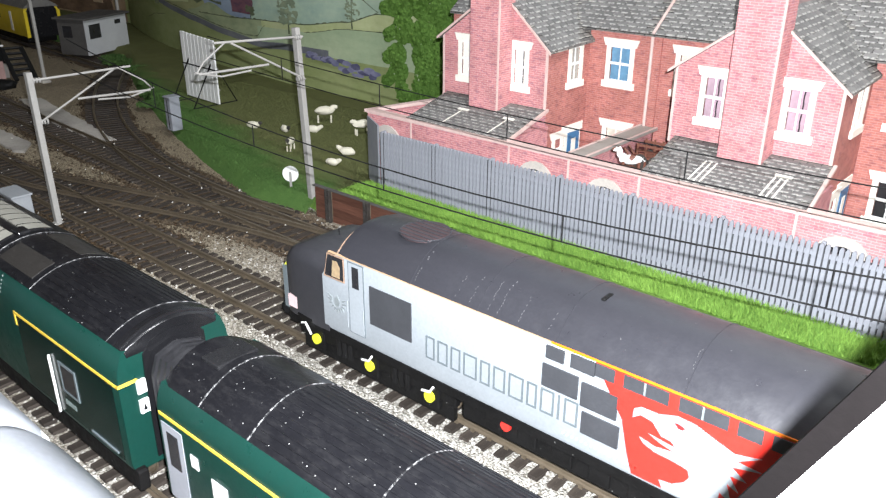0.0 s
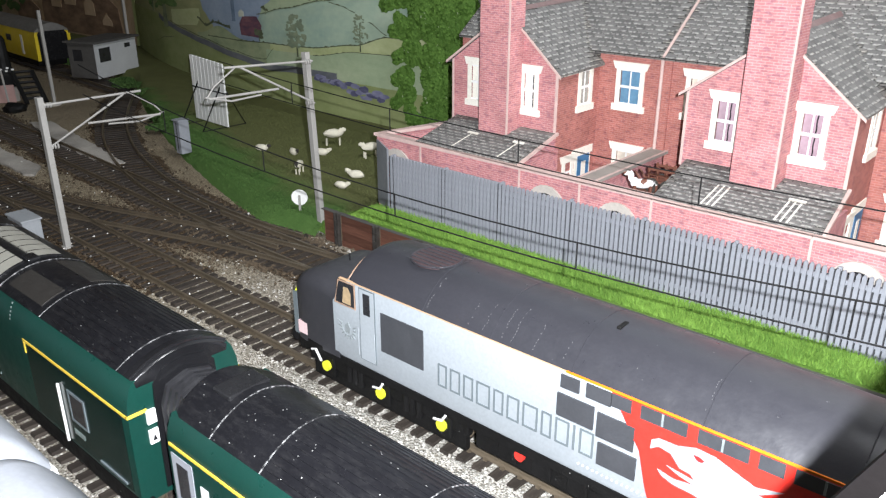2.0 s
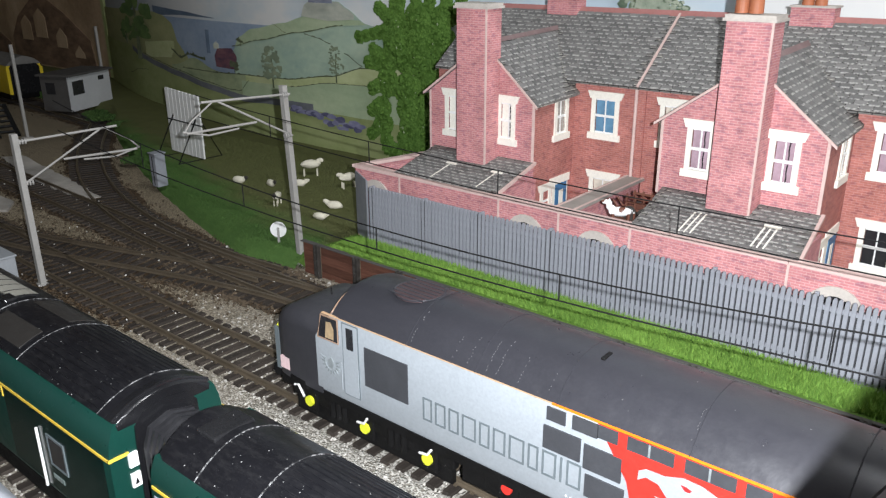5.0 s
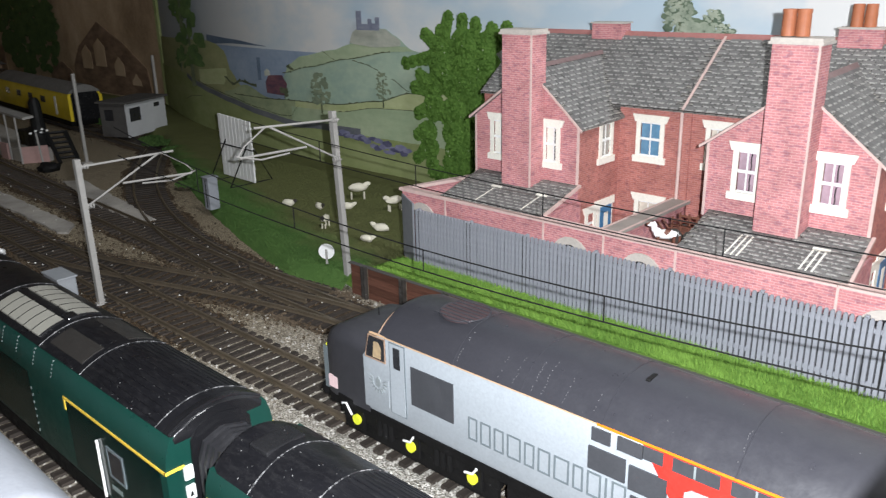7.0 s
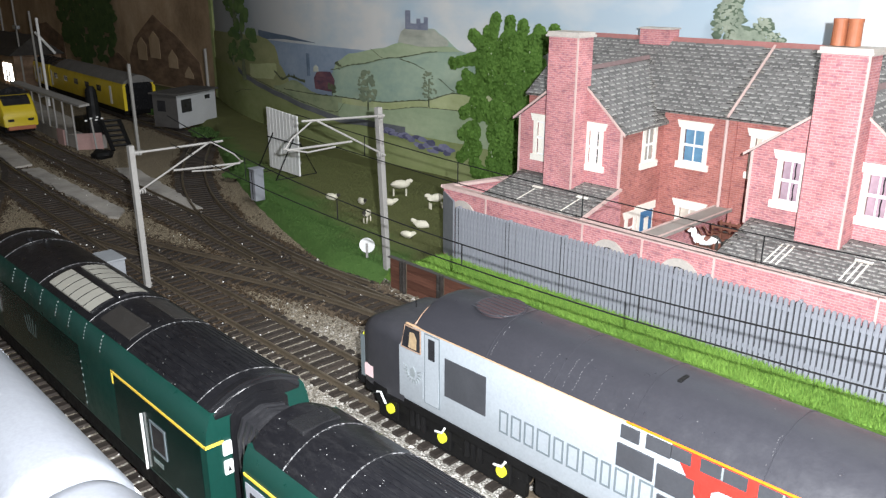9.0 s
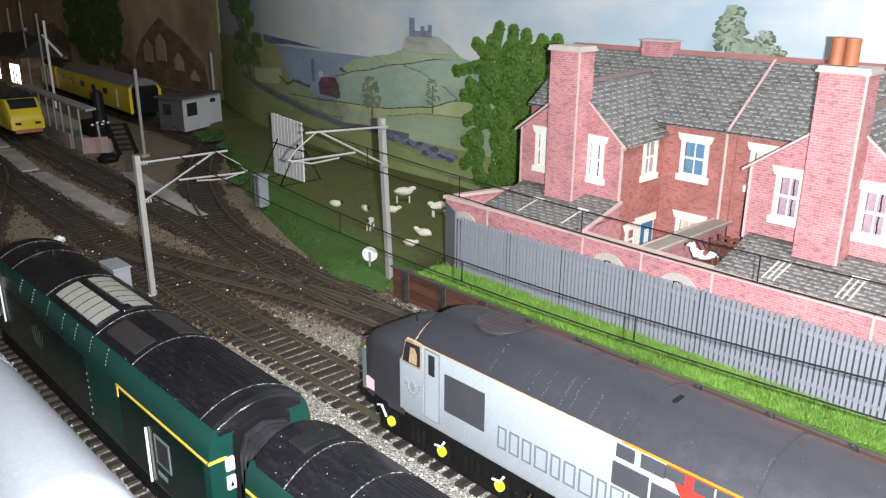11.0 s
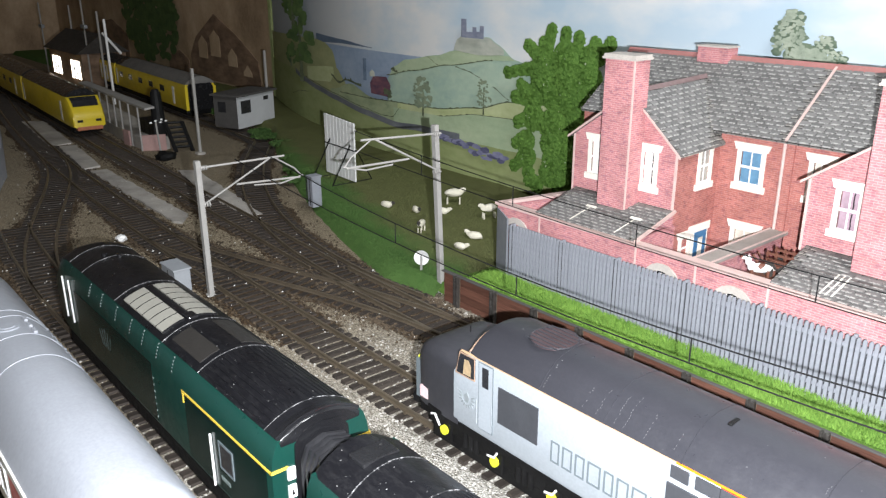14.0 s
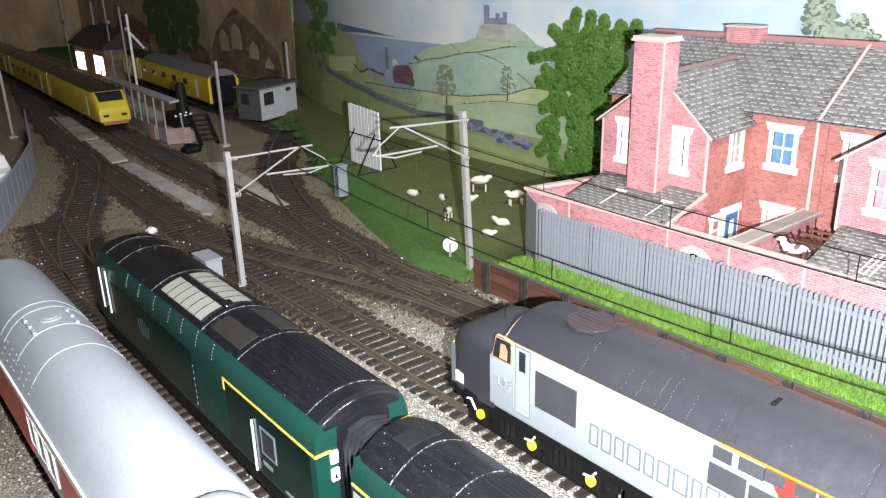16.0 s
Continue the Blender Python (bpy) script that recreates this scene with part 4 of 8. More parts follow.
    # things on both sides
    for sgn in (-1, 1):
        y = sgn * H
        d = 0.025 * sgn

        def plate(name, outline, material, label="", lift=1.0, owner=lo):
            return part(name, prism_y(fresh(), outline, y + d * lift, y - 0.05 * sgn), material, owner, label)

        for x0, x1 in ((-7.14, -6.2), (6.15, 7.14)):
            a, b = (x0 + 0.12, x1 - 0.08)
            win = plate("cab_window", [(a, 2.76), (b, 2.76), (b - (0.16 if x0 > 0 else 0), 3.38), (a + (0.16 if x0 < 0 else 0), 3.38)], "glass", "cab side window", 1.2)
            edge = [(a, 2.75), (b, 2.75), (b - (0.16 if x0 > 0 else 0), 3.39), (a + (0.16 if x0 < 0 else 0), 3.39), (a, 2.75), (b, 2.75)]
            part("window_frame", wire(fresh(), [(ex, y + 1.2 * d, ez) for ex, ez in edge[:5]], 0.022, 6), "copper", win, "copper coloured frame")
            # Cream plate over the pane paints in the lit cab and its seat.
            part("seat_plate", prism_y(fresh(), [(a + 0.28, 2.8), (a + 0.58, 2.8), (a + 0.6, 3.1), (a + 0.5, 3.26), (a + 0.34, 3.24)], y + 1.3 * d, y), "seat_cream", win, "cream seat shape on the glass, standing in for the lit cab")
            emb = x0 < 0
            if emb:
                for k in range(11):
                    a = math.pi * (0.92 + 1.16 * k / 10)
                    u, v = math.cos(a), math.sin(a)
                    plate("cab_emblem", [(-6.6 + u * 0.2 - v * 0.03, 2.12 + v * 0.2 + u * 0.03), (-6.6 + u * 0.36, 2.12 + v * 0.36 + 0.04), (-6.6 + u * 0.2 + v * 0.03, 2.12 + v * 0.2 - u * 0.03)], "emblem", "grey wreath-like emblem")
                plate("cab_emblem", [(-6.68, 2.0), (-6.54, 1.98), (-6.5, 2.14), (-6.58, 2.28), (-6.7, 2.18)], "emblem")
        for x0 in (-6.12, 5.6):
            door = part("cab_door", prism_y(fresh(), rect(x0, x0 + 0.5, 1.45, 3.36), y + d * 0.8, y - 0.05 * sgn), "loco_grey", lo, "inset grey cab door")
            part("door_window", prism_y(fresh(), rect(x0 + 0.14, x0 + 0.36, 2.72, 3.28), y + d * 1.6, y), "glass", door)
            bm = fresh()
            for hx in (x0 - 0.04, x0 + 0.53):
                rod(bm, (hx, y + d * 2.4, 1.55), (hx, y + d * 2.4, 2.3), 0.012, 6)
            part("handrail", bm, "loco_grey", door, "thin handrail")
            part("door_gap", ring_frame(fresh(), x0 - 0.025, x0 + 0.525, 1.43, 3.385, 0.03, *sorted((y, y + d * 0.7))), "letter", door)
        plate("side_grille", rect(-5.4, -4.02, 1.92, 2.95), "grille", "large dark side grille")
        for x0, x1, z0, z1 in ((-0.3, 0.12, 3.05, 3.34), (0.28, 0.82, 3.06, 3.36), (-0.36, 0.48, 2.38, 2.9), (0.56, 1.36, 2.3, 2.84), (0.62, 1.45, 1.68, 2.18)):
            plate("small_grille", rect(x0, x1, z0, z1), "grille", "dark square grille", 1.6)
        # red panel with a pale bird-like shape
        plate("red_panel", [(0.82, 3.4), (1.48, 2.4), (1.66, 1.7), (1.8, 1.3), (4.3, 1.3), (4.45, 1.7), (4.75, 2.6), (5.12, 3.4)], "red", "bright red painted panel")
        plate("pale_emblem", [(1.7, 2.56), (1.71, 2.76), (1.84, 2.85), (2.2, 2.86), (2.55, 2.98), (2.9, 2.96), (3.3, 2.82), (3.64, 2.71), (4.1, 2.83), (3.69, 2.58), (4.14, 2.56), (3.63, 2.43), (3.92, 2.24), (3.62, 2.24), (3.82, 1.96), (3.6, 2.05), (3.72, 1.7), (3.5, 1.8), (3.5, 1.3),
                              (2.45, 1.3), (2.37, 1.46), (2.62, 1.5), (2.84, 1.66), (2.93, 1.82), (2.88, 1.96), (2.6, 2.0), (2.2, 2.02), (1.97, 2.1), (1.88, 2.2), (2.2, 2.14), (2.6, 2.2), (2.3, 2.26), (2.05, 2.36), (2.6, 2.3), (2.5, 2.4), (2.3, 2.42), (2.1, 2.64), (1.86, 2.68)], "loco_grey", "pale grey bird-like emblem", 1.5)
        for x0, x1, bar in ((0.84, 1.25, 0), (1.44, 2.35, 1.88), (2.55, 3.46, 3.0), (3.62, 4.05, 0), (4.21, 5.05, 4.68)):
            pane = plate("eaves_window", rect(x0, x1, 3.1, 3.385), "grille", "", 1.6)
            if bar:
                plate("window_bar", rect(bar - 0.02, bar + 0.02, 3.12, 3.385), "emblem", "thin pale bar", 2.0, pane)
        plate("emblem_eye", [(2.52, 2.83), (2.6, 2.74), (2.69, 2.74), (2.73, 2.79), (2.62, 2.83)], "coach_red", "dull red eye of the emblem", 2.0)
        plate("equipment_hatch", rect(4.7, 5.14, 1.76, 2.5), "letter", "dark grey hatch", 1.6)
        plate("round_window", rect(4.76, 5.1, 2.6, 2.9), "glass", "", 1.6)
        # company lettering, as plain upright bars
        x = -3.57
        for wide in (0.27, 0.3, 0.28, 0.38, 0.27, 0.32, 0.38, 0.25, 0.33, 0.06, 0.32):
            if wide < 0.1:
                plate("lettering_bar", rect(x, x + 0.045, 1.72, 2.3), "letter", "grey lettering bar", 0.8)
            else:
                part("lettering_bar", ring_frame(fresh(), x, x + wide, 1.72, 2.3, 0.04, *sorted((y, y + 0.8 * d))), "letter", lo, "plain grey bars in place of a letter")
            x += wide + 0.093
        # rivets under the sill
        bm = fresh()
        for k in range(16):
            box(bm, 0.2 + k * 0.11, 0.23 + k * 0.11, *sorted((y, y + d)), 1.44, 1.47)
        part("rivet_row", bm, "white", lo)
        bm = fresh()
        box(bm, -8.3, 8.3, *sorted((y - 0.16 * sgn, y - 0.03 * sgn)), 0.95, 1.18)
        part("sole_bar", bm, "bogie", lo)
    bm = fresh()
    box(bm, -2.6, 2.3, -1.16, 1.16, 0.4, 1.1, 0.06)
    for k in range(5):
        box(bm, -1.9 + k * 0.9, -1.4 + k * 0.9, -1.22, -1.1, 0.5, 1.0, 0.03)
    part("fuel_tank", bm, "bogie", lo, "black fuel tank and battery boxes")
    bm = fresh()
    rod(bm, (-1.3, -1.25, 0.82), (-1.3, -1.18, 0.82), 0.13, 14)
    part("filler_cap", bm, "red", lo, "red round filler cap")
    wheel_bogie(lo, -5.64, 2.055, H)
    wheel_bogie(lo, 5.64, 2.055, H)
    return lo


class_three_loco()


def power_car():
    pc = thing("power_car", (-20.6, 6.87, 0), "dark green model power car with black roof and gold line", "locomotive")
    pc.matrix_basis = pc.matrix_basis @ Matrix.Diagonal((1, 0.92, 1, 1))
    F, R = -10.2, 7.45
    h, waist = 1.37, 2.86
    low = [(-h + 0.08, 0.75), (-h, 0.95), (-h, waist), (-h * 0.97, waist + 0.28), (-h * 0.9, waist + 0.55), (-h * 0.84, waist + 0.66)]
    cut = low + [(-y, z) for y, z in low[::-1]]
    rings = []
    # nose: the section shrinks towards the front
    for x, kx, kz in ((F, 0.55, 0.42), (F + 0.5, 0.74, 0.55), (F + 1.3, 0.88, 0.72), (F + 2.2, 0.97, 0.93), (F + 2.9, 1, 1), (-2.7, 1, 1)):
        rings.append([(x, y * kx, 0.75 + (z - 0.75) * kz) for y, z in cut])
    part("front_body", loft(fresh(), rings), "green", pc, "dark green painted body", smooth=True)
    rear = [(y * 1.006, z) for y, z in cut]
    part("rear_body", loft(fresh(), [[(x, y * k, min(z, top)) for y, z in rear] for x, k, top in ((-2.7, 1, 9), (R - 0.06, 1, 9), (R, 0.985, 9))]), "green", pc, "dark green painted body", smooth=True)
    arc = roof_arc(h * 0.84 + 0.005, waist + 0.665, 3.86, 14, 2.0)
    rings = []
    for x, kx, kz in ((F + 1.2, 0.85, 0.72), (F + 2.1, 0.96, 0.93), (F + 2.8, 1, 1), (R - 0.2, 1, 1)):
        rings.append([(x, y * kx, 0.75 + (z - 0.75) * kz) for y, z in [(-h * 0.8, waist + 0.6)] + arc + [(h * 0.8, waist + 0.6)]])
    part("roof", loft(fresh(), rings), "green_roof", pc, "dusty black curved roof", smooth=True)
    # roof ribs and bolted strips
    for x in (-6.9, -5.6, -2.5, 1.2, 3.45, 6.85):
        bm = fresh()
        wire(bm, [(x, y, z + 0.004) for y, z in arc], 0.013, 5)
        part("roof_rib", bm, "rib_broken", pc)
    for x in (-4.5, -3.4, -2.1, -0.9, 0.05, 1.1, 2.15):
        bm = fresh()
        for k in range(5):
            z = waist + 0.22 + k * 0.09
            y = -h * (1.006 - 0.036 * min(1, (z - waist) / 0.28) - 0.07 * max(0, min(1, (z - waist - 0.28) / 0.27)) - 0.06 * max(0, (z - waist - 0.55) / 0.11))
            box(bm, x - 0.015, x + 0.015, y - 0.016, y + 0.02, z, z + 0.04)
        part("bolt_strip", bm, "bolt", pc, "row of pale bolt heads")
    # long ridges of the rear roof
    for k in range(-7, 8):
        y = k * 0.15
        z = waist + 0.665 + (3.86 - waist - 0.665) * (1 - (y / (h * 0.84)) ** 2)
        bm = fresh()
        box(bm, 3.55, 6.8, y - 0.018, y + 0.018, z - 0.02, z + 0.009)
        part("roof_ridge", bm, "green_roof", pc)
    # pale louvre grid
    for ya, yb, xa in ((-0.98, -0.28, -2.1), (0.02, 0.72, -2.1)):
        for k in range(6):
            bm = fresh()
            x0, x1 = xa + k * 0.5, xa + k * 0.5 + 0.46
            pts = []
            for i in range(5):
                y = ya + (yb - ya) * i / 4
                pts.append((y, waist + 0.68 + (3.86 - waist - 0.665) * (1 - (y / (h * 0.84)) ** 2)))
            outline = [(y, z - 0.05) for y, z in pts] + [(y, z + 0.025) for y, z in pts[::-1]]
            prism_x(bm, outline, x0, x1)
            part("roof_louvre", bm, "beige", pc, "pale louvre plate in the roof")
            bm = fresh()
            prism_x(bm, [(y, z - 0.05) for y, z in pts] + [(y, z + 0.029) for y, z in pts[::-1]], x1 + 0.002, x0 + 0.498)
            part("louvre_gap", bm, "black", pc, "dark bar between the louvre plates")
    bm = fresh()
    box(bm, 0.55, 1.0, -0.22, 0.12, 3.8, 3.92, 0.04)
    part("silencer", bm, "black", pc)
    for y0, y1 in ((-0.95, -0.35), (0.3, 0.95)):
        bm = fresh()
        pts = [(y0 + (y1 - y0) * i / 4) for i in range(5)]
        pts = [(y, waist + 0.672 + (3.86 - waist - 0.665) * (1 - (y / (h * 0.84)) ** 2)) for y in pts]
        prism_x(bm, [(y, z - 0.04) for y, z in pts] + [(y, z + 0.012) for y, z in pts[::-1]], 1.45, 3.2)
        part("roof_panel", bm, "roof_panel", pc, "smooth dark roof panel")
    for x in (-5.9, -5.5):
        bm = fresh()
        rod(bm, (x, -0.2 + (x + 5.9), 3.8), (x, -0.2 + (x + 5.9), 3.93), 0.1, 10)
        part("roof_vent", bm, "black", pc)
    for sgn in (-1, 1):
        y = sgn * h * 1.006
        d = 0.02 * sgn
        bm = fresh()
        box(bm, 2.85, R + 0.01, *sorted((y + d, y - d)), 2.79, 2.85)
        prism_x(bm, [(y + d, 2.5), (y - d, 2.5), (y - d, 2.85), (y + d, 2.85)], 2.8, 2.86)
        part("gold_line", bm, "gold", pc, "thin gold line")
        bm = fresh()
        box(bm, R - 0.02, R + 0.03, *sorted((y + d, sgn * 0.95)), 2.79, 2.85)
        part("gold_corner", bm, "gold", pc)
        for x, z0, z1 in ((4.42, 0.9, 2.35), (-7.2, 1.5, 3.0), (-6.5, 1.5, 3.05)):
            bm = fresh()
            rod(bm, (x, y + 2.2 * d, z0), (x, y + 2.2 * d, z1), 0.034, 8)
            part("handrail", bm, "white", pc, "white door handrail")
        win = part("door_window", prism_y(fresh(), rect(4.85, 5.5, 1.66, 2.3), y + d, y - 0.05 * sgn), "glass", pc, "dark window in a grey rim")
        part("window_rim", ring_frame(fresh(), 4.8, 5.55, 1.6, 2.36, 0.06, *sorted((y, y + 1.4 * d))), "letter", win)
        for k in range(5):
            part("number_bar", prism_y(fresh(), rect(4.8 + k * 0.1, 4.86 + k * 0.1, 1.26, 1.38), y + d, y - d), "bolt", pc, "pale number bar")
        part("cab_side_window", prism_y(fresh(), rect(-6.9, -6.65, 1.9, 2.6), y + d, y - 0.05 * sgn), "glass", pc)
        bm = fresh()
        for k in range(-2, 3):
            prism_y(bm, [(-3.27 + k * 0.15, 1.75), (-3.22 + k * 0.15, 1.75), (-3.21 + k * 0.24, 2.4 - 0.08 * abs(k)), (-3.28 + k * 0.24, 2.4 - 0.08 * abs(k))], y + d * 0.4, y - d)
        part("side_emblem", bm, "faint", pc, "faint grey rayed emblem")
        bm = fresh()
        for k in range(7):
            box(bm, 0.72, 0.75, *sorted((y, y + d)), 1.1 + k * 0.2, 1.16 + k * 0.2)
        part("rivet_row", bm, "bolt", pc)
        # The dimmer light below the waist is put into this darker green.
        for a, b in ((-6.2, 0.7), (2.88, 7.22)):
            part("dim_side", prism_y(fresh(), rect(a, b, 0.97, 2.78), y + d * 0.25, y - 0.02 * sgn), "green_dim", pc, "lower side in darker glossy green, its dim light painted in")
        bm = fresh()
        box(bm, 5.9, 7.0, *sorted((y, y + d * 2)), 1.05, 1.1)
        part("door_step", bm, "letter", pc)
        bm = fresh()
        box(bm, -7.6, 7.6, *sorted((y - 0.3 * sgn, y - 0.04 * sgn)), 0.35, 0.85, 0.05)
        part("skirt", bm, "bogie", pc, "black under-floor boxes")
        for z0 in (2.5, 2.05):
            bm = fresh()
            prism_x(bm, [(sgn * 0.78, z0), (sgn * 0.98, z0), (sgn * 0.98, z0 + 0.3), (sgn * 0.78, z0 + 0.3)], R - 0.02, R + 0.06)
            part("end_label", bm, "white", pc, "small white end label")
            if z0 < 2.2:
                bm = fresh()
                prism_x(bm, [(sgn * 0.83, z0 + 0.07), (sgn * 0.93, z0 + 0.07), (sgn * 0.88, z0 + 0.22)], R + 0.05, R + 0.07)
                part("label_mark", bm, "black", pc)
    # rear end: black wall and gangway, with a raised rim round the roof end
    skirt = [(-h * 0.82, waist + 0.55)] + arc + [(h * 0.82, waist + 0.55)]
    rings = [[(x, yy * k, zz - dz) for yy, zz in skirt] for x, k, dz in ((R - 0.32, 1.002, -0.008), (R - 0.1, 1.002, -0.008), (R - 0.02, 0.985, 0.02), (R + 0.01, 0.96, 0.05))]
    part("end_dome", loft(fresh(), rings), "end_black", pc, "black rounded roof end", smooth=True)
    part("end_rim", wire(fresh(), [(R - 0.1, yy * 0.99, zz + 0.005) for yy, zz in arc], 0.04, 8), "end_black", pc, smooth=True)
    bm = fresh()
    prof = [(-0.76, 0.9), (-0.76, 2.9), (-0.74, 3.3), (-0.5, 3.55), (0, 3.64), (0.5, 3.55), (0.74, 3.3), (0.76, 2.9), (0.76, 0.9)]
    prism_x(bm, prof, R - 0.1, R + 0.04)
    part("end_wall", bm, "end_black", pc, "black end wall")
    for k in range(9):
        g = 0.06 if k % 2 else 0
        ring = [(-0.62 - g, 0.8), (-0.62 - g, 2.85), (-0.47 - g, 3.2 + g), (0, 3.34 + g), (0.47 + g, 3.2 + g), (0.62 + g, 2.85), (0.62 + g, 0.8)]
        part("gangway_fold", prism_x(fresh(), ring, R + 0.04 + k * 0.095, R + 0.125 + k * 0.095), "rubber", pc, "grey-black rubber gangway fold")
    wheel_bogie(pc, -5.4, 2.6, h, 2, None)
    wheel_bogie(pc, 5.2, 2.6, h, 2, None)


power_car()


def green_coach():
    co = thing("green_coach", (-2.6, 6.9, 0), "dark green model coach with dusty black ribbed roof", "railway coach")
    co.matrix_basis = co.matrix_basis @ Matrix.Diagonal((1, 0.87, 1, 1))
    A, B = -9.3, 9.3
    h, waist = 1.36, 2.86
    low = [(-h + 0.1, 0.75), (-h, 0.95), (-h, waist), (-h * 0.965, waist + 0.26), (-h * 0.87, waist + 0.52)]
    cut = low + [(-y, z) for y, z in low[::-1]]
    part("body", prism_x(fresh(), cut, A, B), "green", co, "dark green painted body", smooth=True)
    arc = roof_arc(h * 0.87 + 0.004, waist + 0.52, 3.82, 16, 2.0)
    part("roof", loft(fresh(), [[(x, y * k, z - (1 - k) * 0.3) for y, z in [(-h * 0.8, 3.2)] + arc + [(h * 0.8, 3.2)]] for x, k in ((A, 0.93), (A + 0.25, 1), (B, 1))]),
         "green_roof", co, "dusty black roof", smooth=True)
    for x in (A + 1.2, A + 2.6, A + 5.4, A + 8.4):
        part("roof_rib", wire(fresh(), [(x, y, z + 0.004) for y, z in arc], 0.015, 5), "rib_broken", co)
    for k in range(-8, 9):
        y = k * 0.135
        z = waist + 0.52 + (3.82 - waist - 0.52) * (1 - (y / (h * 0.87)) ** 2)
        bm = fresh()
        box(bm, A + 2.7, B - 0.5, y - 0.014, y + 0.014, z - 0.02, z + 0.008)
        part("roof_ridge", bm, "green_roof", co)
    bm = fresh()
    box(bm, A + 0.45, A + 1.0, -0.5, 0.5, 3.7, 3.83, 0.03)
    part("roof_hatch", bm, "black", co)
    for sgn in (-1, 1):
        y, d = sgn * h, 0.02 * sgn
        bm = fresh()
        box(bm, A + 0.05, B - 0.05, *sorted((y + d, y - d)), 2.8, 2.86)
        part("gold_line", bm, "gold", co, "thin gold line")
        part("end_door", prism_y(fresh(), rect(A + 0.08, A + 0.75, 0.95, 2.66), y + d * 0.7, y - 0.05 * sgn), "coach_grey", co, "pale grey end door")
        part("door_window", prism_y(fresh(), rect(A + 0.25, A + 0.6, 1.75, 2.5), y + d * 1.6, y), "glass", co)
        part("notice", prism_y(fresh(), rect(A + 0.98, A + 1.2, 2.1, 2.36), y + d, y), "white", co, "small white notice")
        part("label_panel", prism_y(fresh(), rect(A + 1.6, A + 2.05, 1.75, 2.15), y + d, y), "white", co, "small white panel")
        for k in range(6):
            part("window", prism_y(fresh(), rect(A + 2.9 + k * 2.05, A + 4.4 + k * 2.05, 1.75, 2.5), y + d * 0.8, y - 0.05 * sgn), "glass", co, "dark coach window")
    prof = [(-1.16, 0.9), (-1.16, 2.9), (-1.0, 3.36), (-0.6, 3.6), (0, 3.68), (0.6, 3.6), (1.0, 3.36), (1.16, 2.9), (1.16, 0.9)]
    part("end_wall", prism_x(fresh(), prof, A - 0.04, A + 0.05), "black", co, "black end wall")
    bm = fresh()
    for k in range(3):
        g = 0.05 if k % 2 else 0
        ring = [(-0.6, 0.8), (-0.6, 2.72), (-0.42, 3.02), (0, 3.14), (0.42, 3.02), (0.6, 2.72), (0.6, 0.8)]
        prism_x(bm, [(y * (1 + g), z + g) for y, z in ring], A - 0.12 - k * 0.11, A - 0.04 - k * 0.11)
    part("gangway", bm, "bogie", co, "black gangway bellows")
    wheel_bogie(co, -6.8, 2.6, h, 2, None)
    wheel_bogie(co, 6.8, 2.6, h, 2, None)
    bm = fresh()
    box(bm, -4, 4, -1.1, 1.1, 0.4, 0.8, 0.06)
    part("under_frame", bm, "bogie", co)


green_coach()


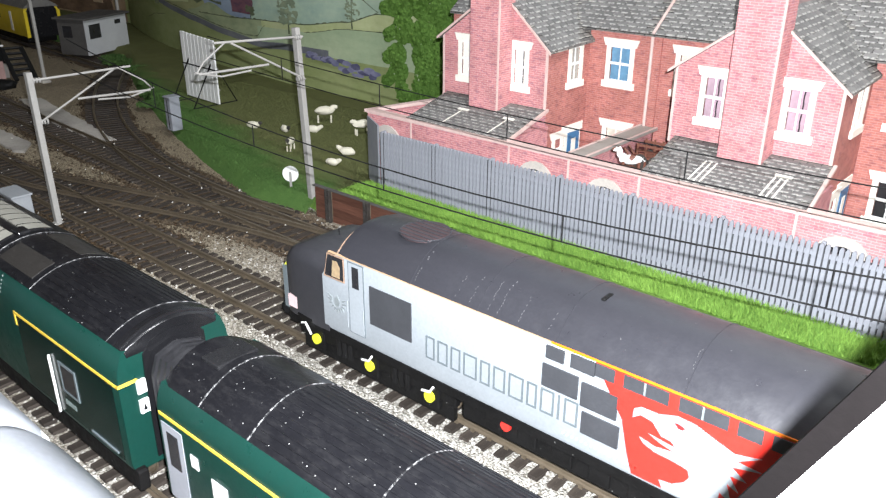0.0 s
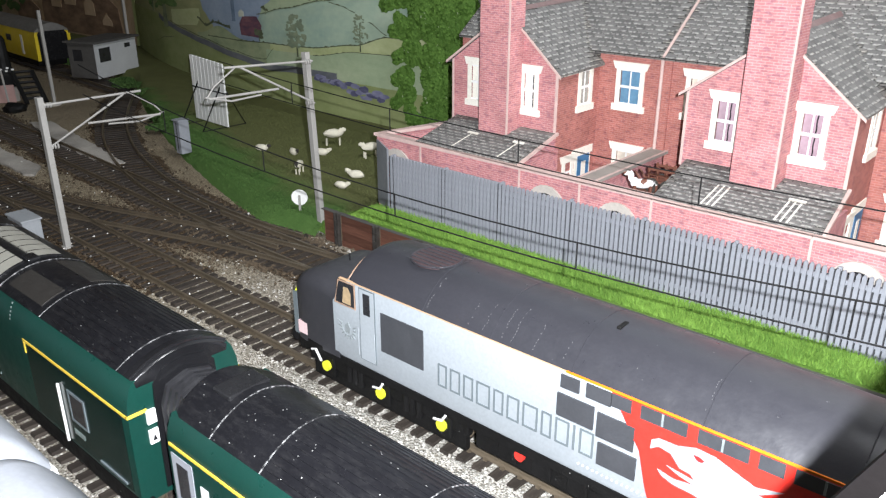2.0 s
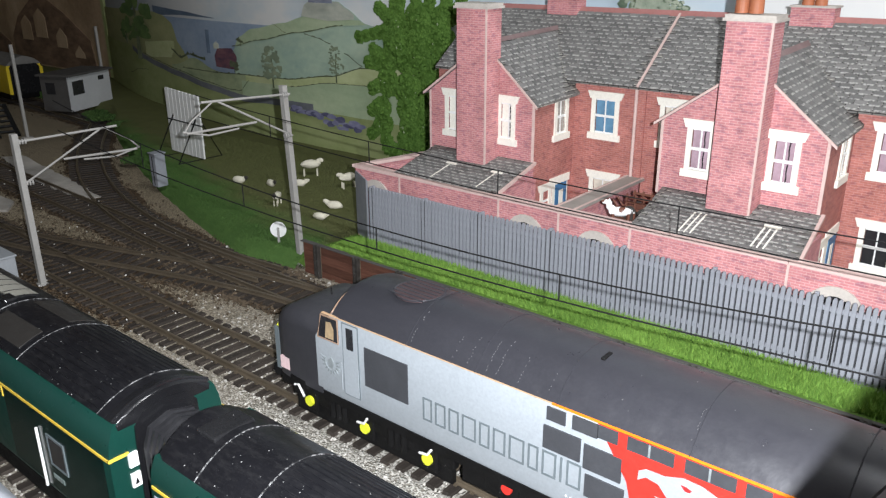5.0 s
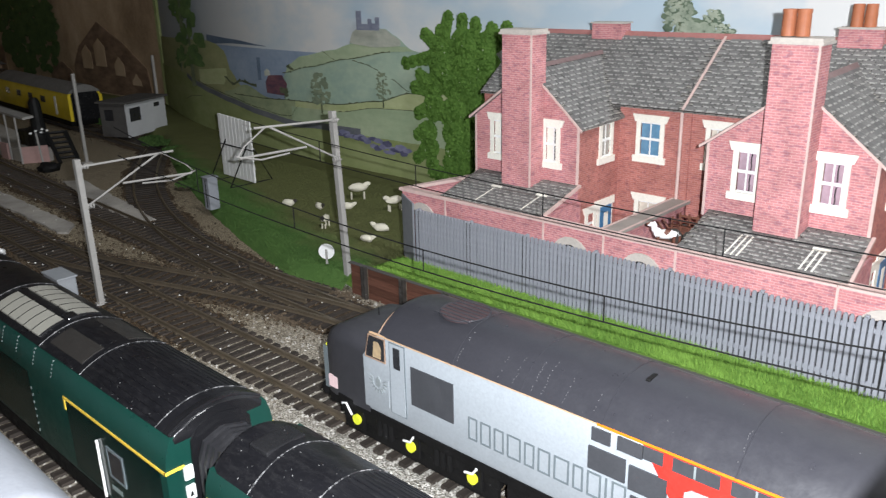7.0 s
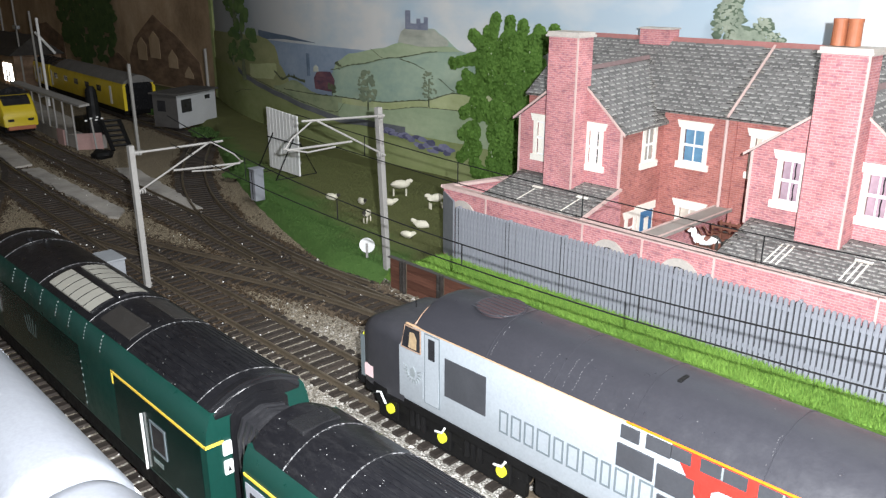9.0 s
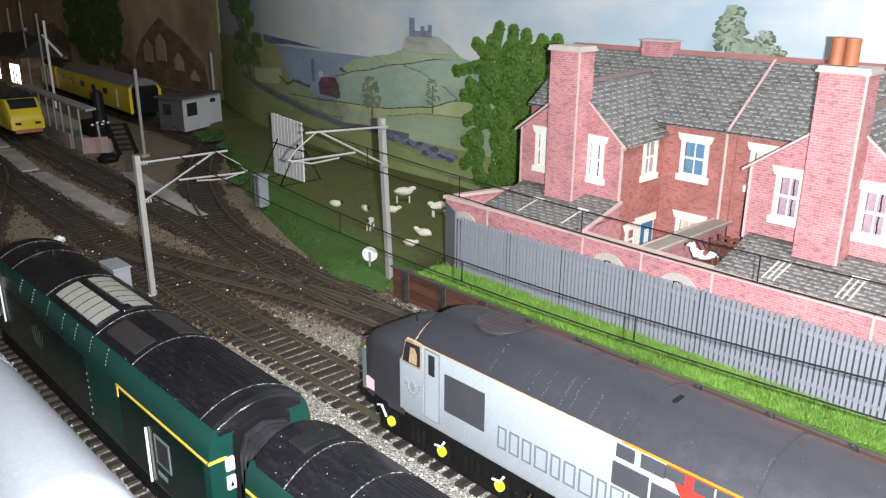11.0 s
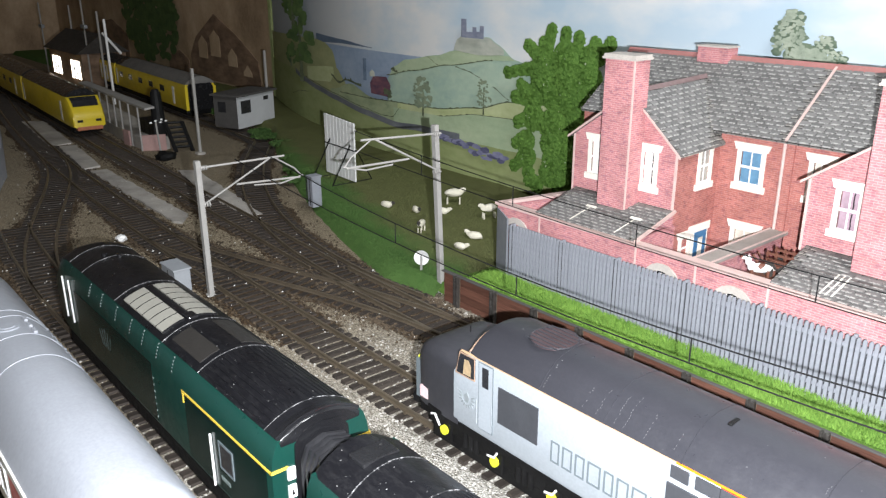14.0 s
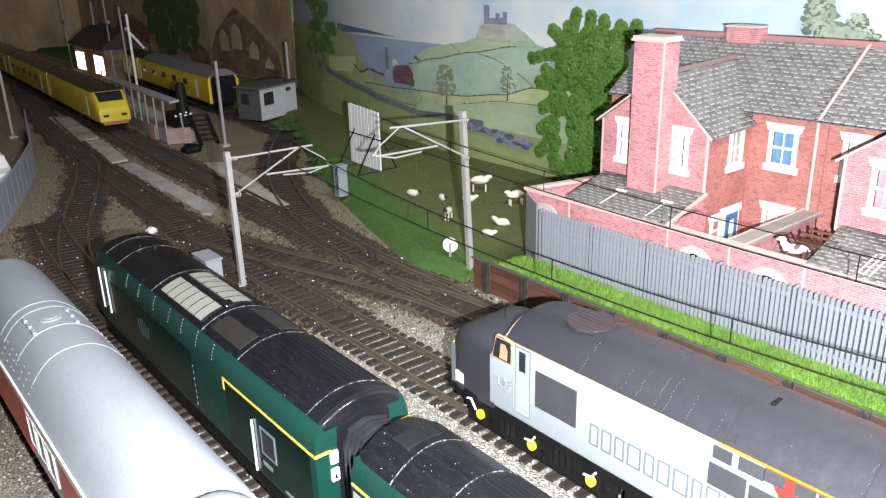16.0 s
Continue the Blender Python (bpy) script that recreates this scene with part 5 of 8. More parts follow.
def grey_roof_coach(x0, x1, group):
    co = thing("grey_roofed_coach", ((x0 + x1) / 2, 2.76, 0), "model coach with plain grey roof, cream upper panels and red sides", "railway coach", group)
    co.matrix_basis = co.matrix_basis @ Matrix.Diagonal((1, 0.99, 1, 1))
    L = (x1 - x0) / 2
    h = 1.36
    cut = [(-h + 0.12, 0.8), (-h, 1.05), (-h, 2.55), (-h * 0.985, 2.72), (h * 0.985, 2.72), (h, 2.55), (h, 1.05), (h - 0.12, 0.8)]
    part("body", prism_x(fresh(), cut, -L, L), "coach_white", co, "cream white body side", smooth=True)
    arc = roof_arc(h * 1.0, 2.72, 3.84, 22, 2.5)
    rings = []
    for x, k, dz in ((-L - 0.02, 0.9, -0.16), (-L + 0.12, 0.97, -0.04), (-L + 0.4, 1, 0), (L - 0.4, 1, 0), (L - 0.12, 0.97, -0.04), (L + 0.02, 0.9, -0.16)):
        rings.append([(x, y * k, z + dz) for y, z in arc])
    part("roof", loft(fresh(), rings), "coach_grey", co, "smooth satin grey roof", smooth=True)
    part("gutter", prism_x(fresh(), [(-h - 0.03, 2.56), (-h + 0.05, 2.56), (-h + 0.05, 2.76), (-h - 0.03, 2.76)], -L, L), "coach_white", co, "white gutter strip")
    for x in (-2.95, -2.45, -0.92, 0.69):
        part("roof_seam", wire(fresh(), [(x, y, z + 0.004) for y, z in arc[2:-2]], 0.013, 6), "coach_grey", co)
    for x in (-2.95, -2.2, -1.65, -1.2, -0.92, -0.35, 0.15, 0.69):
        for sy in (-1, 1):
            bm = fresh()
            for k in range(3):
                y = sy * (1.24 - 0.09 * k)
                z = 2.72 + 1.12 * (1 - abs(y / h) ** 2.5)
                box(bm, x - 0.03, x + 0.03, y - 0.018, y + 0.018, z - 0.04, z + 0.012)
            part("roof_bolts", bm, "coach_grey", co, "row of moulded roof bolts", kind="stuff")
    bm = fresh()
    rod(bm, (-1.6, 0, 3.8), (-1.6, 0, 3.875), 0.3, 20)
    rod(bm, (-1.6, 0, 3.87), (-1.6, 0, 3.9), 0.2, 20)
    part("roof_vent", bm, "coach_grey", co, "round roof vent")
    for y in (-0.55, 0.55):
        bm = fresh()
        for k in range(3):
            box(bm, -2.3 + k * 0.5, -2.0 + k * 0.5, y - 0.05, y + 0.05, 3.66, 3.79, 0.02)
        part("roof_ribs", bm, "coach_grey", co)
    for sgn in (-1, 1):
        y, d = sgn * h, 0.02 * sgn
        for a, b in ((-L + 0.2, 0.2), (3.3, L - 0.2)):
            part("red_panel", prism_y(fresh(), rect(a, b, 1.05, 2.5), y + d * 0.6, y - 0.03 * sgn), "coach_red", co, "glossy red side panel")
        for a in (0.5, 1.4, 2.3):
            win = part("window", prism_y(fresh(), rect(a, a + 0.62, 1.55, 2.35), y + d * 0.8, y - 0.03 * sgn), "glass", co, "dark window in a white frame")
            part("window_frame", ring_frame(fresh(), a - 0.06, a + 0.68, 1.49, 2.41, 0.07, *sorted((y, y + d * 1.6))), "white", win)
    for sx in (-1, 1):
        bm = fresh()
        ring = [(-0.55, 0.8), (-0.55, 2.7), (0, 3.0), (0.55, 2.7), (0.55, 0.8)]
        prism_x(bm, ring, sx * L, sx * (L + 0.16))
        part("gangway", bm, "bogie", co)
    wheel_bogie(co, -L + 2.4, 2.6, h, 2, None)
    wheel_bogie(co, L - 2.4, 2.6, h, 2, None)


grey_roof_coach(-28.7, -12.75, "grey roofed coaches")
grey_roof_coach(-12.3, 3.6, "grey roofed coaches")

# ---- the card-kit terrace, its yards and front wall ----
BASE = 1.25  # ground under the houses


def wall_holes(bm, a0, a1, z0, z1, holes, t0, t1, along="x"):
    """A wall with through openings (a0, a1, z0, z1), built of blocks round them."""
    xs = sorted({a0, a1, *[v for h in holes for v in h[:2]]})
    zs = sorted({z0, z1, *[v for h in holes for v in h[2:]]})
    for p, q in zip(xs, xs[1:]):
        for r, s in zip(zs, zs[1:]):
            if any(h[0] <= p and q <= h[1] and h[2] <= r and s <= h[3] for h in holes):
                continue
            if along == "x":
                box(bm, p, q, t0, t1, r, s)
            else:
                box(bm, t0, t1, p, q, r, s)
    bmesh.ops.remove_doubles(bm, verts=bm.verts, dist=1e-4)
    seen = {}
    for f in bm.faces:
        seen.setdefault(tuple(sorted(tuple(round(c, 3) for c in v.co) for v in f.verts)), []).append(f)
    bmesh.ops.delete(bm, geom=[f for fs in seen.values() if len(fs) > 1 for f in fs], context="FACES_ONLY")
    return bm


def sash(owner, x, y, z, w, h, glass, rz=0.0, blind=0.0):
    """A white card sash window: lintel, sill, jambs, bars and panes. x, z: middle of the foot; it faces -y before turning."""
    bm = fresh()
    e = 0.24
    prism_y(bm, [(-w / 2 - e, h - 0.02), (w / 2 + e, h - 0.02), (w / 2 + e + 0.1, h + 0.25), (-w / 2 - e - 0.1, h + 0.25)], -0.06, 0.02)
    win = part("window", bm, "paper", owner, "white sash window in a white surround")
    win.matrix_basis = spot(x, y, z, rz)
    bm = fresh()
    box(bm, -w / 2 - e - 0.03, w / 2 + e + 0.03, -0.09, 0.02, -0.24, 0.0)
    part("window_sill", bm, "paper", win)
    bm = fresh()
    box(bm, -w / 2 - e * 0.72, -w / 2, -0.05, 0.03, 0, h - 0.02)
    box(bm, w / 2, w / 2 + e * 0.72, -0.05, 0.03, 0, h - 0.02)
    part("window_frame", bm, "paper", win)
    bm = fresh()
    t = 0.045
    cut = w * 0.24 if blind else 0.0
    box(bm, cut - t / 2, cut + t / 2, 0.0, 0.05, 0.05, h - 0.06)
    box(bm, -w / 2, w / 2, -0.01, 0.05, h / 2 - t, h / 2 + t)
    box(bm, -w / 2, w / 2, 0.0, 0.05, 0.0, 0.06)
    box(bm, -w / 2, w / 2, 0.0, 0.05, h - 0.08, h - 0.02)
    part("glazing_bar", bm, "white", win)
    if blind:
        for j in range(4):
            part("pane", box(fresh(), cut + 0.02, w / 2 - 0.02, 0.02, 0.05, 0.1 + j * h * 0.21, 0.1 + j * h * 0.21 + h * 0.17), "glass", win)
    if glass == "glass_mauve":
        for j in (0, 1):
            part("curtain_gap", wire(fresh(), [(w * (0.2 + 0.02 * math.sin(k * 1.9)), 0.028, j * h / 2 + 0.06 + k * (h / 2 - 0.14) / 4) for k in range(5)], 0.022, 5), "wire", win, "dark gap between drawn curtains")
    for i in (0, 1):
        for j in (0, 1):
            bm = fresh()
            box(bm, (i - 1) * w / 2 + t / 2, i * w / 2 - t / 2 + cut, 0.03, 0.06, j * h / 2 + 0.04, (j + 1) * h / 2 - 0.05)
            part("pane", bm, "paper" if (blind and i == 0) else glass, win)
        if blind:
            break
    return win


def corner_strip(owner, x, y, z0, z1, w=0.045):
    """The pale cut edge of the printed card."""
    bm = fresh()
    box(bm, x - w, x + w, y - 0.012, y + w, z0, z1)
    return part("card_corner", bm, "card_edge", owner, "pale cut card edge")


def roof_slab(bm, a, b, c, d, thick=0.1):
    """Four corners, top side, pushed down by its thickness."""
    top = [Vector(p) for p in (a, b, c, d)]
    low = [p - Vector((0, 0, thick)) for p in top]
    return loft(bm, [low, top])


FRONT, RECESS, RIDGE_Y, BACK = 23.76, 26.6, 29.5, 32.4
EAVES, RIDGE, APEX = 7.343, 9.544, 8.68
WING_END = 28.6


SLOPES = []  # roof part, eave corner, along, up the slope, width, length, and which slates show


def terrace_house(x0, x1, wing, glass_front, front_windows, recess_windows, stacks, pots, group):
    ho = thing("terraced_house", (0, 0, 0), "red brick card-kit terraced house with grey slate roof and white windows", "house", group)
    w0, w1 = wing
    mid = (stacks[0] + stacks[1]) / 2  # the gable's point, behind the chimney
    # wing front, with its windows either side of the chimney breast
    wins = [(mid + dx, 5.24, w, 1.34) for dx, w in front_windows]
    bm = fresh()
    holes = [(x - w / 2, x + w / 2, z, z + h) for x, z, w, h in wins]
    wall_holes(bm, w0, w1, BASE, 6.75, holes, FRONT, FRONT + 0.12)
    prism_y(bm, [(w0, 6.75), (w1, 6.75), (mid, APEX - 0.12)], FRONT, FRONT + 0.12)
    part("wing_front", bm, "brick", ho, "pinkish red brick gable wall")
    for x, z, w, h in wins:
        sash(ho, x, FRONT, z, w, h, glass_front, blind=glass_front == "glass_cream")
    # wing sides
    for sx, x in ((-1, w0), (1, w1)):
        bm = fresh()
        t0, t1 = sorted((x, x - sx * 0.12))
        end = RECESS
        hole = [(25.33, 25.93, 5.27, 6.57)] if sx > 0 else []
        wall_holes(bm, FRONT + 0.12, end, BASE, 6.75, hole, t0, t1, "y")
        part("wing_side", bm, "brick_dim", ho, "red brick side wall")
        if sx > 0:
            sash(ho, x, 25.63, 5.27, 0.6, 1.3, "glass_grey", rz=90)
            door = part("back_door", prism_x(fresh(), [(25.4, BASE), (26.2, BASE), (26.2, 3.32), (25.4, 3.32)], x + 0.005, x + 0.05), "door_blue", ho, "blue panelled back door")
            bm = fresh()
            box(bm, x - 0.01, x + 0.03, 25.22, 25.4, BASE, 3.35)
            box(bm, x - 0.01, x + 0.03, 26.2, 26.3, BASE, 3.35)
            box(bm, x - 0.01, x + 0.04, 25.0, 26.42, 3.32, 3.62)
            part("door_surround", bm, "paper", door)
            bm = fresh()
            box(bm, x + 0.045, x + 0.06, 25.65, 25.95, 2.3, 3.05)
            part("door_light", bm, "paper", door)
            sash(ho, x, 24.75, 2.4, 0.4, 0.85, "glass", rz=90)
        corner_strip(ho, x, FRONT, 4.3, 6.72)
    # wing roof
    rise = 0.19 / (WING_END + 0.12 - FRONT)
    for sx, wall_x in ((-1, w0), (1, w1)):
        span = abs(wall_x - mid)
        drop = (APEX - 6.78) / span
        e = span + 0.2
        bm = fresh()
        roof_slab(bm, (mid, FRONT - 0.12, APEX), (mid + sx * e, FRONT - 0.12, APEX - drop * e), (mid + sx * e, RECESS + 0.05, APEX - drop * e + rise * (RECESS + 0.17 - FRONT)), (mid, WING_END, APEX + rise * (WING_END + 0.12 - FRONT)))
        wing_part = part("wing_roof", bm, "slate", ho, "grey slate wing roof")
        if sx > 0:
            SLOPES.append((wing_part, (mid + e, FRONT - 0.12, APEX - drop * e), (0, 1, rise), (-1, 0, drop), WING_END + 0.15 - FRONT, math.hypot(e, drop * e), lambda x, y, z: z > EAVES + (y - RECESS) * 0.759 + 0.02 and y < RECESS + 2))
        bm = fresh()
        roof_slab(bm, (mid, FRONT - 0.17, APEX), (mid + sx * (e + 0.04), FRONT - 0.17, APEX - drop * (e + 0.04)), (mid + sx * (e + 0.04), FRONT - 0.12, APEX - drop * (e + 0.04)), (mid, FRONT - 0.12, APEX), 0.09)
        part("barge_board", bm, "card_edge", ho, "pale barge board")
    bm = fresh()
    loft(bm, [[(mid + dx, y, top + dz) for dx, dz in ((-0.15, -0.1), (0, 0.04), (0.15, -0.1))] for y, top in ((FRONT - 0.1, APEX), (WING_END, 8.88))])
    part("wing_ridge", bm, "ridge_faded", ho, "faded red ridge of folded card")
    # big chimney breast on the wing front
    c0, c1 = stacks
    bm = fresh()
    box(bm, c0, c1, FRONT - 0.86, FRONT + 0.03, BASE, 9.86)
    ch = part("chimney", bm, "brick", ho, "tall red brick chimney")
    bm = fresh()
    box(bm, c0 - 0.09, c1 + 0.09, FRONT - 0.95, FRONT + 0.1, 9.86, 9.94)
    box(bm, c0 - 0.05, c1 + 0.05, FRONT - 0.91, FRONT + 0.06, 9.94, 10.04)
    part("chimney_cap", bm, "stone", ch, "pale stone chimney cap")
    for x in (c1,):
        bm = fresh()
        box(bm, x - 0.05, x + 0.012, FRONT - 0.872, FRONT - 0.82, 4.3, 9.86)
        part("card_corner", bm, "card_edge", ch)
    for k in range(pots):
        bm = fresh()
        px = c0 + 0.25 + k * 0.4
        rod(bm, (px, FRONT - 0.45, 10.06), (px, FRONT - 0.45, 10.72), 0.2, 20, 0.185)
        rod(bm, (px, FRONT - 0.45, 10.68), (px, FRONT - 0.45, 10.79), 0.2, 20)
        part("chimney_pot", bm, "pot", ch, "orange clay chimney pot")
    # main body
    bm = fresh()
    holes = [(x - w / 2, x + w / 2, z, z + h) for x, z, w, h, g in recess_windows]
    if w0 > x0 + 0.3:
        wall_holes(bm, x0, w0 - 0.001, BASE, EAVES, [h for h in holes if h[0] < w0], RECESS, RECESS + 0.12)
        part("rear_wall", bm, "brick_dim", ho, "red brick wall in the recess")
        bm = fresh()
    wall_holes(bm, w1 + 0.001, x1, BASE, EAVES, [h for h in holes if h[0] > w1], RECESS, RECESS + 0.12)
    part("rear_wall", bm, "brick_dim", ho, "red brick wall in the recess")
    for x, z, w, h, g in recess_windows:
        sash(ho, x, RECESS, z, w, h, g)
    for x in (x0, x1):
        bm = fresh()
        t0, t1 = sorted((x, x + (0.12 if x == x0 else -0.12)))
        prism_x(bm, [(RECESS + 0.12, BASE), (BACK, BASE), (BACK, EAVES), (RIDGE_Y, RIDGE - 0.1), (RECESS + 0.12, EAVES)], t0, t1)
        part("party_wall", bm, "brick", ho)
    bm = fresh()
    box(bm, x0 + 0.12, x1 - 0.12, BACK - 0.12, BACK, BASE, EAVES)
    part("street_wall", bm, "brick", ho)
    over = 0.22
    slope = (RIDGE - EAVES) / (RIDGE_Y - RECESS)
    for sy in (-1, 1):
        run = RIDGE_Y - RECESS + over
        bm = fresh()
        roof_slab(bm, (x0 - 0.02, RIDGE_Y, RIDGE), (x1 - 0.02, RIDGE_Y, RIDGE), (x1 - 0.02, RIDGE_Y + sy * run, RIDGE - slope * run), (x0 - 0.02, RIDGE_Y + sy * run, RIDGE - slope * run))
        main_part = part("roof", bm, "slate", ho, "grey slate roof with worn pale edges")
        if sy < 0:
            pitch = (APEX - 6.78) / abs(w1 - mid)
            SLOPES.append((main_part, (x0 + 0.04, RIDGE_Y - run, RIDGE - slope * run), (1, 0, 0), (0, 1, slope), x1 - x0 - 0.1, math.hypot(run, slope * run) - 0.12, lambda x, y, z: z > APEX + rise * (y - FRONT) - pitch * abs(x - mid) + 0.01))
    bm = fresh()
    prism_x(bm, [(RIDGE_Y - 0.17, RIDGE - 0.12), (RIDGE_Y, RIDGE + 0.08), (RIDGE_Y + 0.17, RIDGE - 0.12)], x0, x1)
    part("ridge_tiles", bm, "ridge", ho, "red ridge tiles")
    bm = fresh()
    box(bm, mid - 0.86, mid + 0.54, RIDGE_Y - 0.36, RIDGE_Y + 0.36, 9.0, 9.91)
    st = part("roof_chimney", bm, "brick", ho, "low red brick chimney stack on the ridge")
    bm = fresh()
    box(bm, mid - 0.91, mid + 0.59, RIDGE_Y - 0.41, RIDGE_Y + 0.41, 9.91, 9.97)
    part("stack_cap", bm, "stone", st)
    for k in range(pots):
        bm = fresh()
        rod(bm, (mid - 0.43 + k * 0.42, RIDGE_Y, 9.96), (mid - 0.43 + k * 0.42, RIDGE_Y, 10.71), 0.2, 18, 0.185)
        part("chimney_pot", bm, "pot", st, "orange clay chimney pot")
    # gutter, down pipe and joint strip over the party wall
    bm = fresh()
    box(bm, w1 + 0.2, x1, RECESS - 0.1, RECESS - 0.01, EAVES - 0.26, EAVES - 0.2)
    part("gutter", bm, "ridge", ho, "thin red-brown gutter strip")
    bm = fresh()
    rod(bm, (x1 - 0.08, RECESS - 0.08, 3.2), (x1 - 0.08, RECESS - 0.08, EAVES - 0.1), 0.06, 8)
    part("down_pipe", bm, "card_edge", ho, "pale down pipe")
    bm = fresh()
    box(bm, x1 + 0.03, x1 + 0.3, RECESS - 0.1, RECESS - 0.002, BASE, EAVES - 0.28)
    part("party_pier", bm, "brick_dim", ho, "narrow brick pier at the party wall")
    bm = fresh()
    run = RIDGE_Y - RECESS + over
    roof_slab(bm, (x1 - 0.045, RIDGE_Y, RIDGE + 0.05), (x1 + 0.045, RIDGE_Y, RIDGE + 0.05), (x1 + 0.045, RIDGE_Y - run, RIDGE + 0.05 - slope * run), (x1 - 0.045, RIDGE_Y - run, RIDGE + 0.05 - slope * run), 0.08)
    part("roof_joint", bm, "card_edge", ho, "pale card joint strip over the roof")
    # lean-to outhouse in front of the wing
    l0, l1 = w0 + 0.45, w1 + 0.4
    bm = fresh()
    roof_slab(bm, (l0, 21.12, 3.98), (l1, 21.12, 3.98), (l1 - 0.25, FRONT, 4.52), (l0 - 0.25, FRONT, 4.52), 0.08)
    lean = part("outhouse_roof", bm, "slate", ho, "low slate outhouse roof")
    SLOPES.append((lean, (l0, 21.12, 3.98), (1, 0, 0), (-0.25 / 2.64, 1, 0.54 / 2.64), l1 - l0 - 0.1, 2.65, lambda x, y, z: not (c0 - 0.05 < x < c1 + 0.05 and y > FRONT - 0.9)))
    bm = fresh()
    box(bm, l1 - 0.3, l1 - 0.2, 21.3, FRONT - 0.002, BASE, 3.95)
    part("outhouse_side", bm, "brick", ho)
    bm = fresh()
    roof_slab(bm, (l1 - 0.06, 21.1, 4.02), (l1 + 0.03, 21.1, 4.02), (l1 - 0.2, FRONT, 4.56), (l1 - 0.3, FRONT, 4.56), 0.1)
    part("roof_edge", bm, "card_edge", ho)
    for cx in (l0 + 1.45, l0 + 3.55):
        for k in (1,) if not pots else (0, 1, 2):
            bm = fresh()
            xx = cx + k * 0.17
            roof_slab(bm, (xx - 0.025, 21.28, 4.05), (xx + 0.025, 21.28, 4.05), (xx - 0.005, 22.5, 4.3), (xx - 0.055, 22.5, 4.3), 0.05)
            part("skylight_bar", bm, "paper", lean, "white skylight glazing bar")
        if pots and cx < l0 + 2:
            continue
        bm = fresh()
        roof_slab(bm, (cx - 0.07, 22.45, 4.3), (cx + 0.41, 22.45, 4.3), (cx + 0.39, 22.58, 4.33), (cx - 0.09, 22.58, 4.33), 0.05)
        part("skylight_head", bm, "paper", lean)
    return ho


BLIND_PAIR, SASH_PAIR = ((-1.5, 0.46), (0.99, 0.46)), ((-1.36, 0.56), (1.17, 0.56))
terrace_house(-22.65, -13.25, (-20.72, -15.9), "glass_cream", BLIND_PAIR, [(-14.58, 5.28, 0.8, 1.31, "glass_blue"), (-14.5, 2.3, 0.8, 1.26, "glass_cream")], (-18.72, -17.4), 0, "terrace")
terrace_house(-13.25, -3.67, (-11.0, -6.0), "glass_mauve", SASH_PAIR, [(-11.98, 5.31, 0.5, 1.31, "glass_cream"), (-4.85, 5.3, 0.76, 1.31, "glass_mauve"), (-4.85, 2.3, 0.76, 1.26, "glass")], (-9.0, -7.68), 2, "terrace")
terrace_house(-3.67, 5.7, (-1.6, 3.4), "glass_mauve", SASH_PAIR, [(-2.5, 5.31, 0.5, 1.31, "glass_cream")], (0.45, 1.8), 0, "terrace")

# front wall with coping, piers and arched heads; it turns back beside the first house
wall = thing("yard_wall", (0, 0, 0), "red brick yard wall with pale coping and blocked stone arches", "wall", kind="structure")
bm = fresh()
prism_z(bm, [(-22.3, 21.05), (6, 21.05), (6, 21.3), (-22.2, 21.3)], BASE - 0.2, 3.86)
prism_z(bm, [(-22.3, 21.05), (-22.2, 21.3), (-21.0, 25.95), (-21.2, 26.0)], BASE - 0.2, 3.86)
part("brickwork", bm, "brick", wall, "red brick wall")
for x0, x1 in ((-22.34, -15.42), (-15.4, -13.04), (-13.02, -10.52), (-10.5, -5.88), (-5.86, -2.0), (-1.98, 6)):
    bm = fresh()
    box(bm, x0, x1, 20.98, 21.36, 3.86, 3.97)
    part("coping", bm, "card_edge", wall, "pale pink coping")
bm = fresh()
prism_z(bm, [(-22.42, 21.0), (-22.1, 21.3), (-20.9, 25.9), (-21.25, 26.0)], 3.862, 3.975)
part("side_coping", bm, "card_edge", wall)
for x in (-19.97, -15.41, -13.03, -10.51, -5.87):
    bm = fresh()
    box(bm, x - 0.035, x + 0.035, 21.02, 21.05, 1.3, 3.86)
    part("pier_edge", bm, "card_edge", wall, "pale joint strip")
for x in (-21.2, -14.28, -11.63, -4.6, -2.0):
    bm = fresh()
    n = 10
    outer = [(x - 0.72 * math.cos(math.pi * i / n), 2.86 + 0.68 * math.sin(math.pi * i / n)) for i in range(n + 1)]
    inner = [(x - 0.44 * math.cos(math.pi * i / n), 2.86 + 0.42 * math.sin(math.pi * i / n)) for i in range(n + 1)]
    for i in range(n):
        prism_y(bm, [outer[i], outer[i + 1], inner[i + 1], inner[i]], 20.985, 21.06)
    part("arch_stones", bm, "stone", wall, "pale stone arch head")
    bm = fresh()
    prism_y(bm, inner + [(x + 0.44, 1.6), (x - 0.44, 1.6)], 21.01, 21.06)
    part("arch_door", bm, "glass" if x > -21 else "brick", wall, "dark arched opening")
    if x > -21:
        bm = fresh()
        for k in (-0.2, 0.0, 0.2):
            box(bm, x + k - 0.02, x + k + 0.02, 20.995, 21.02, 2.3, 3.22)
        part("arch_bars", bm, "paper", wall)
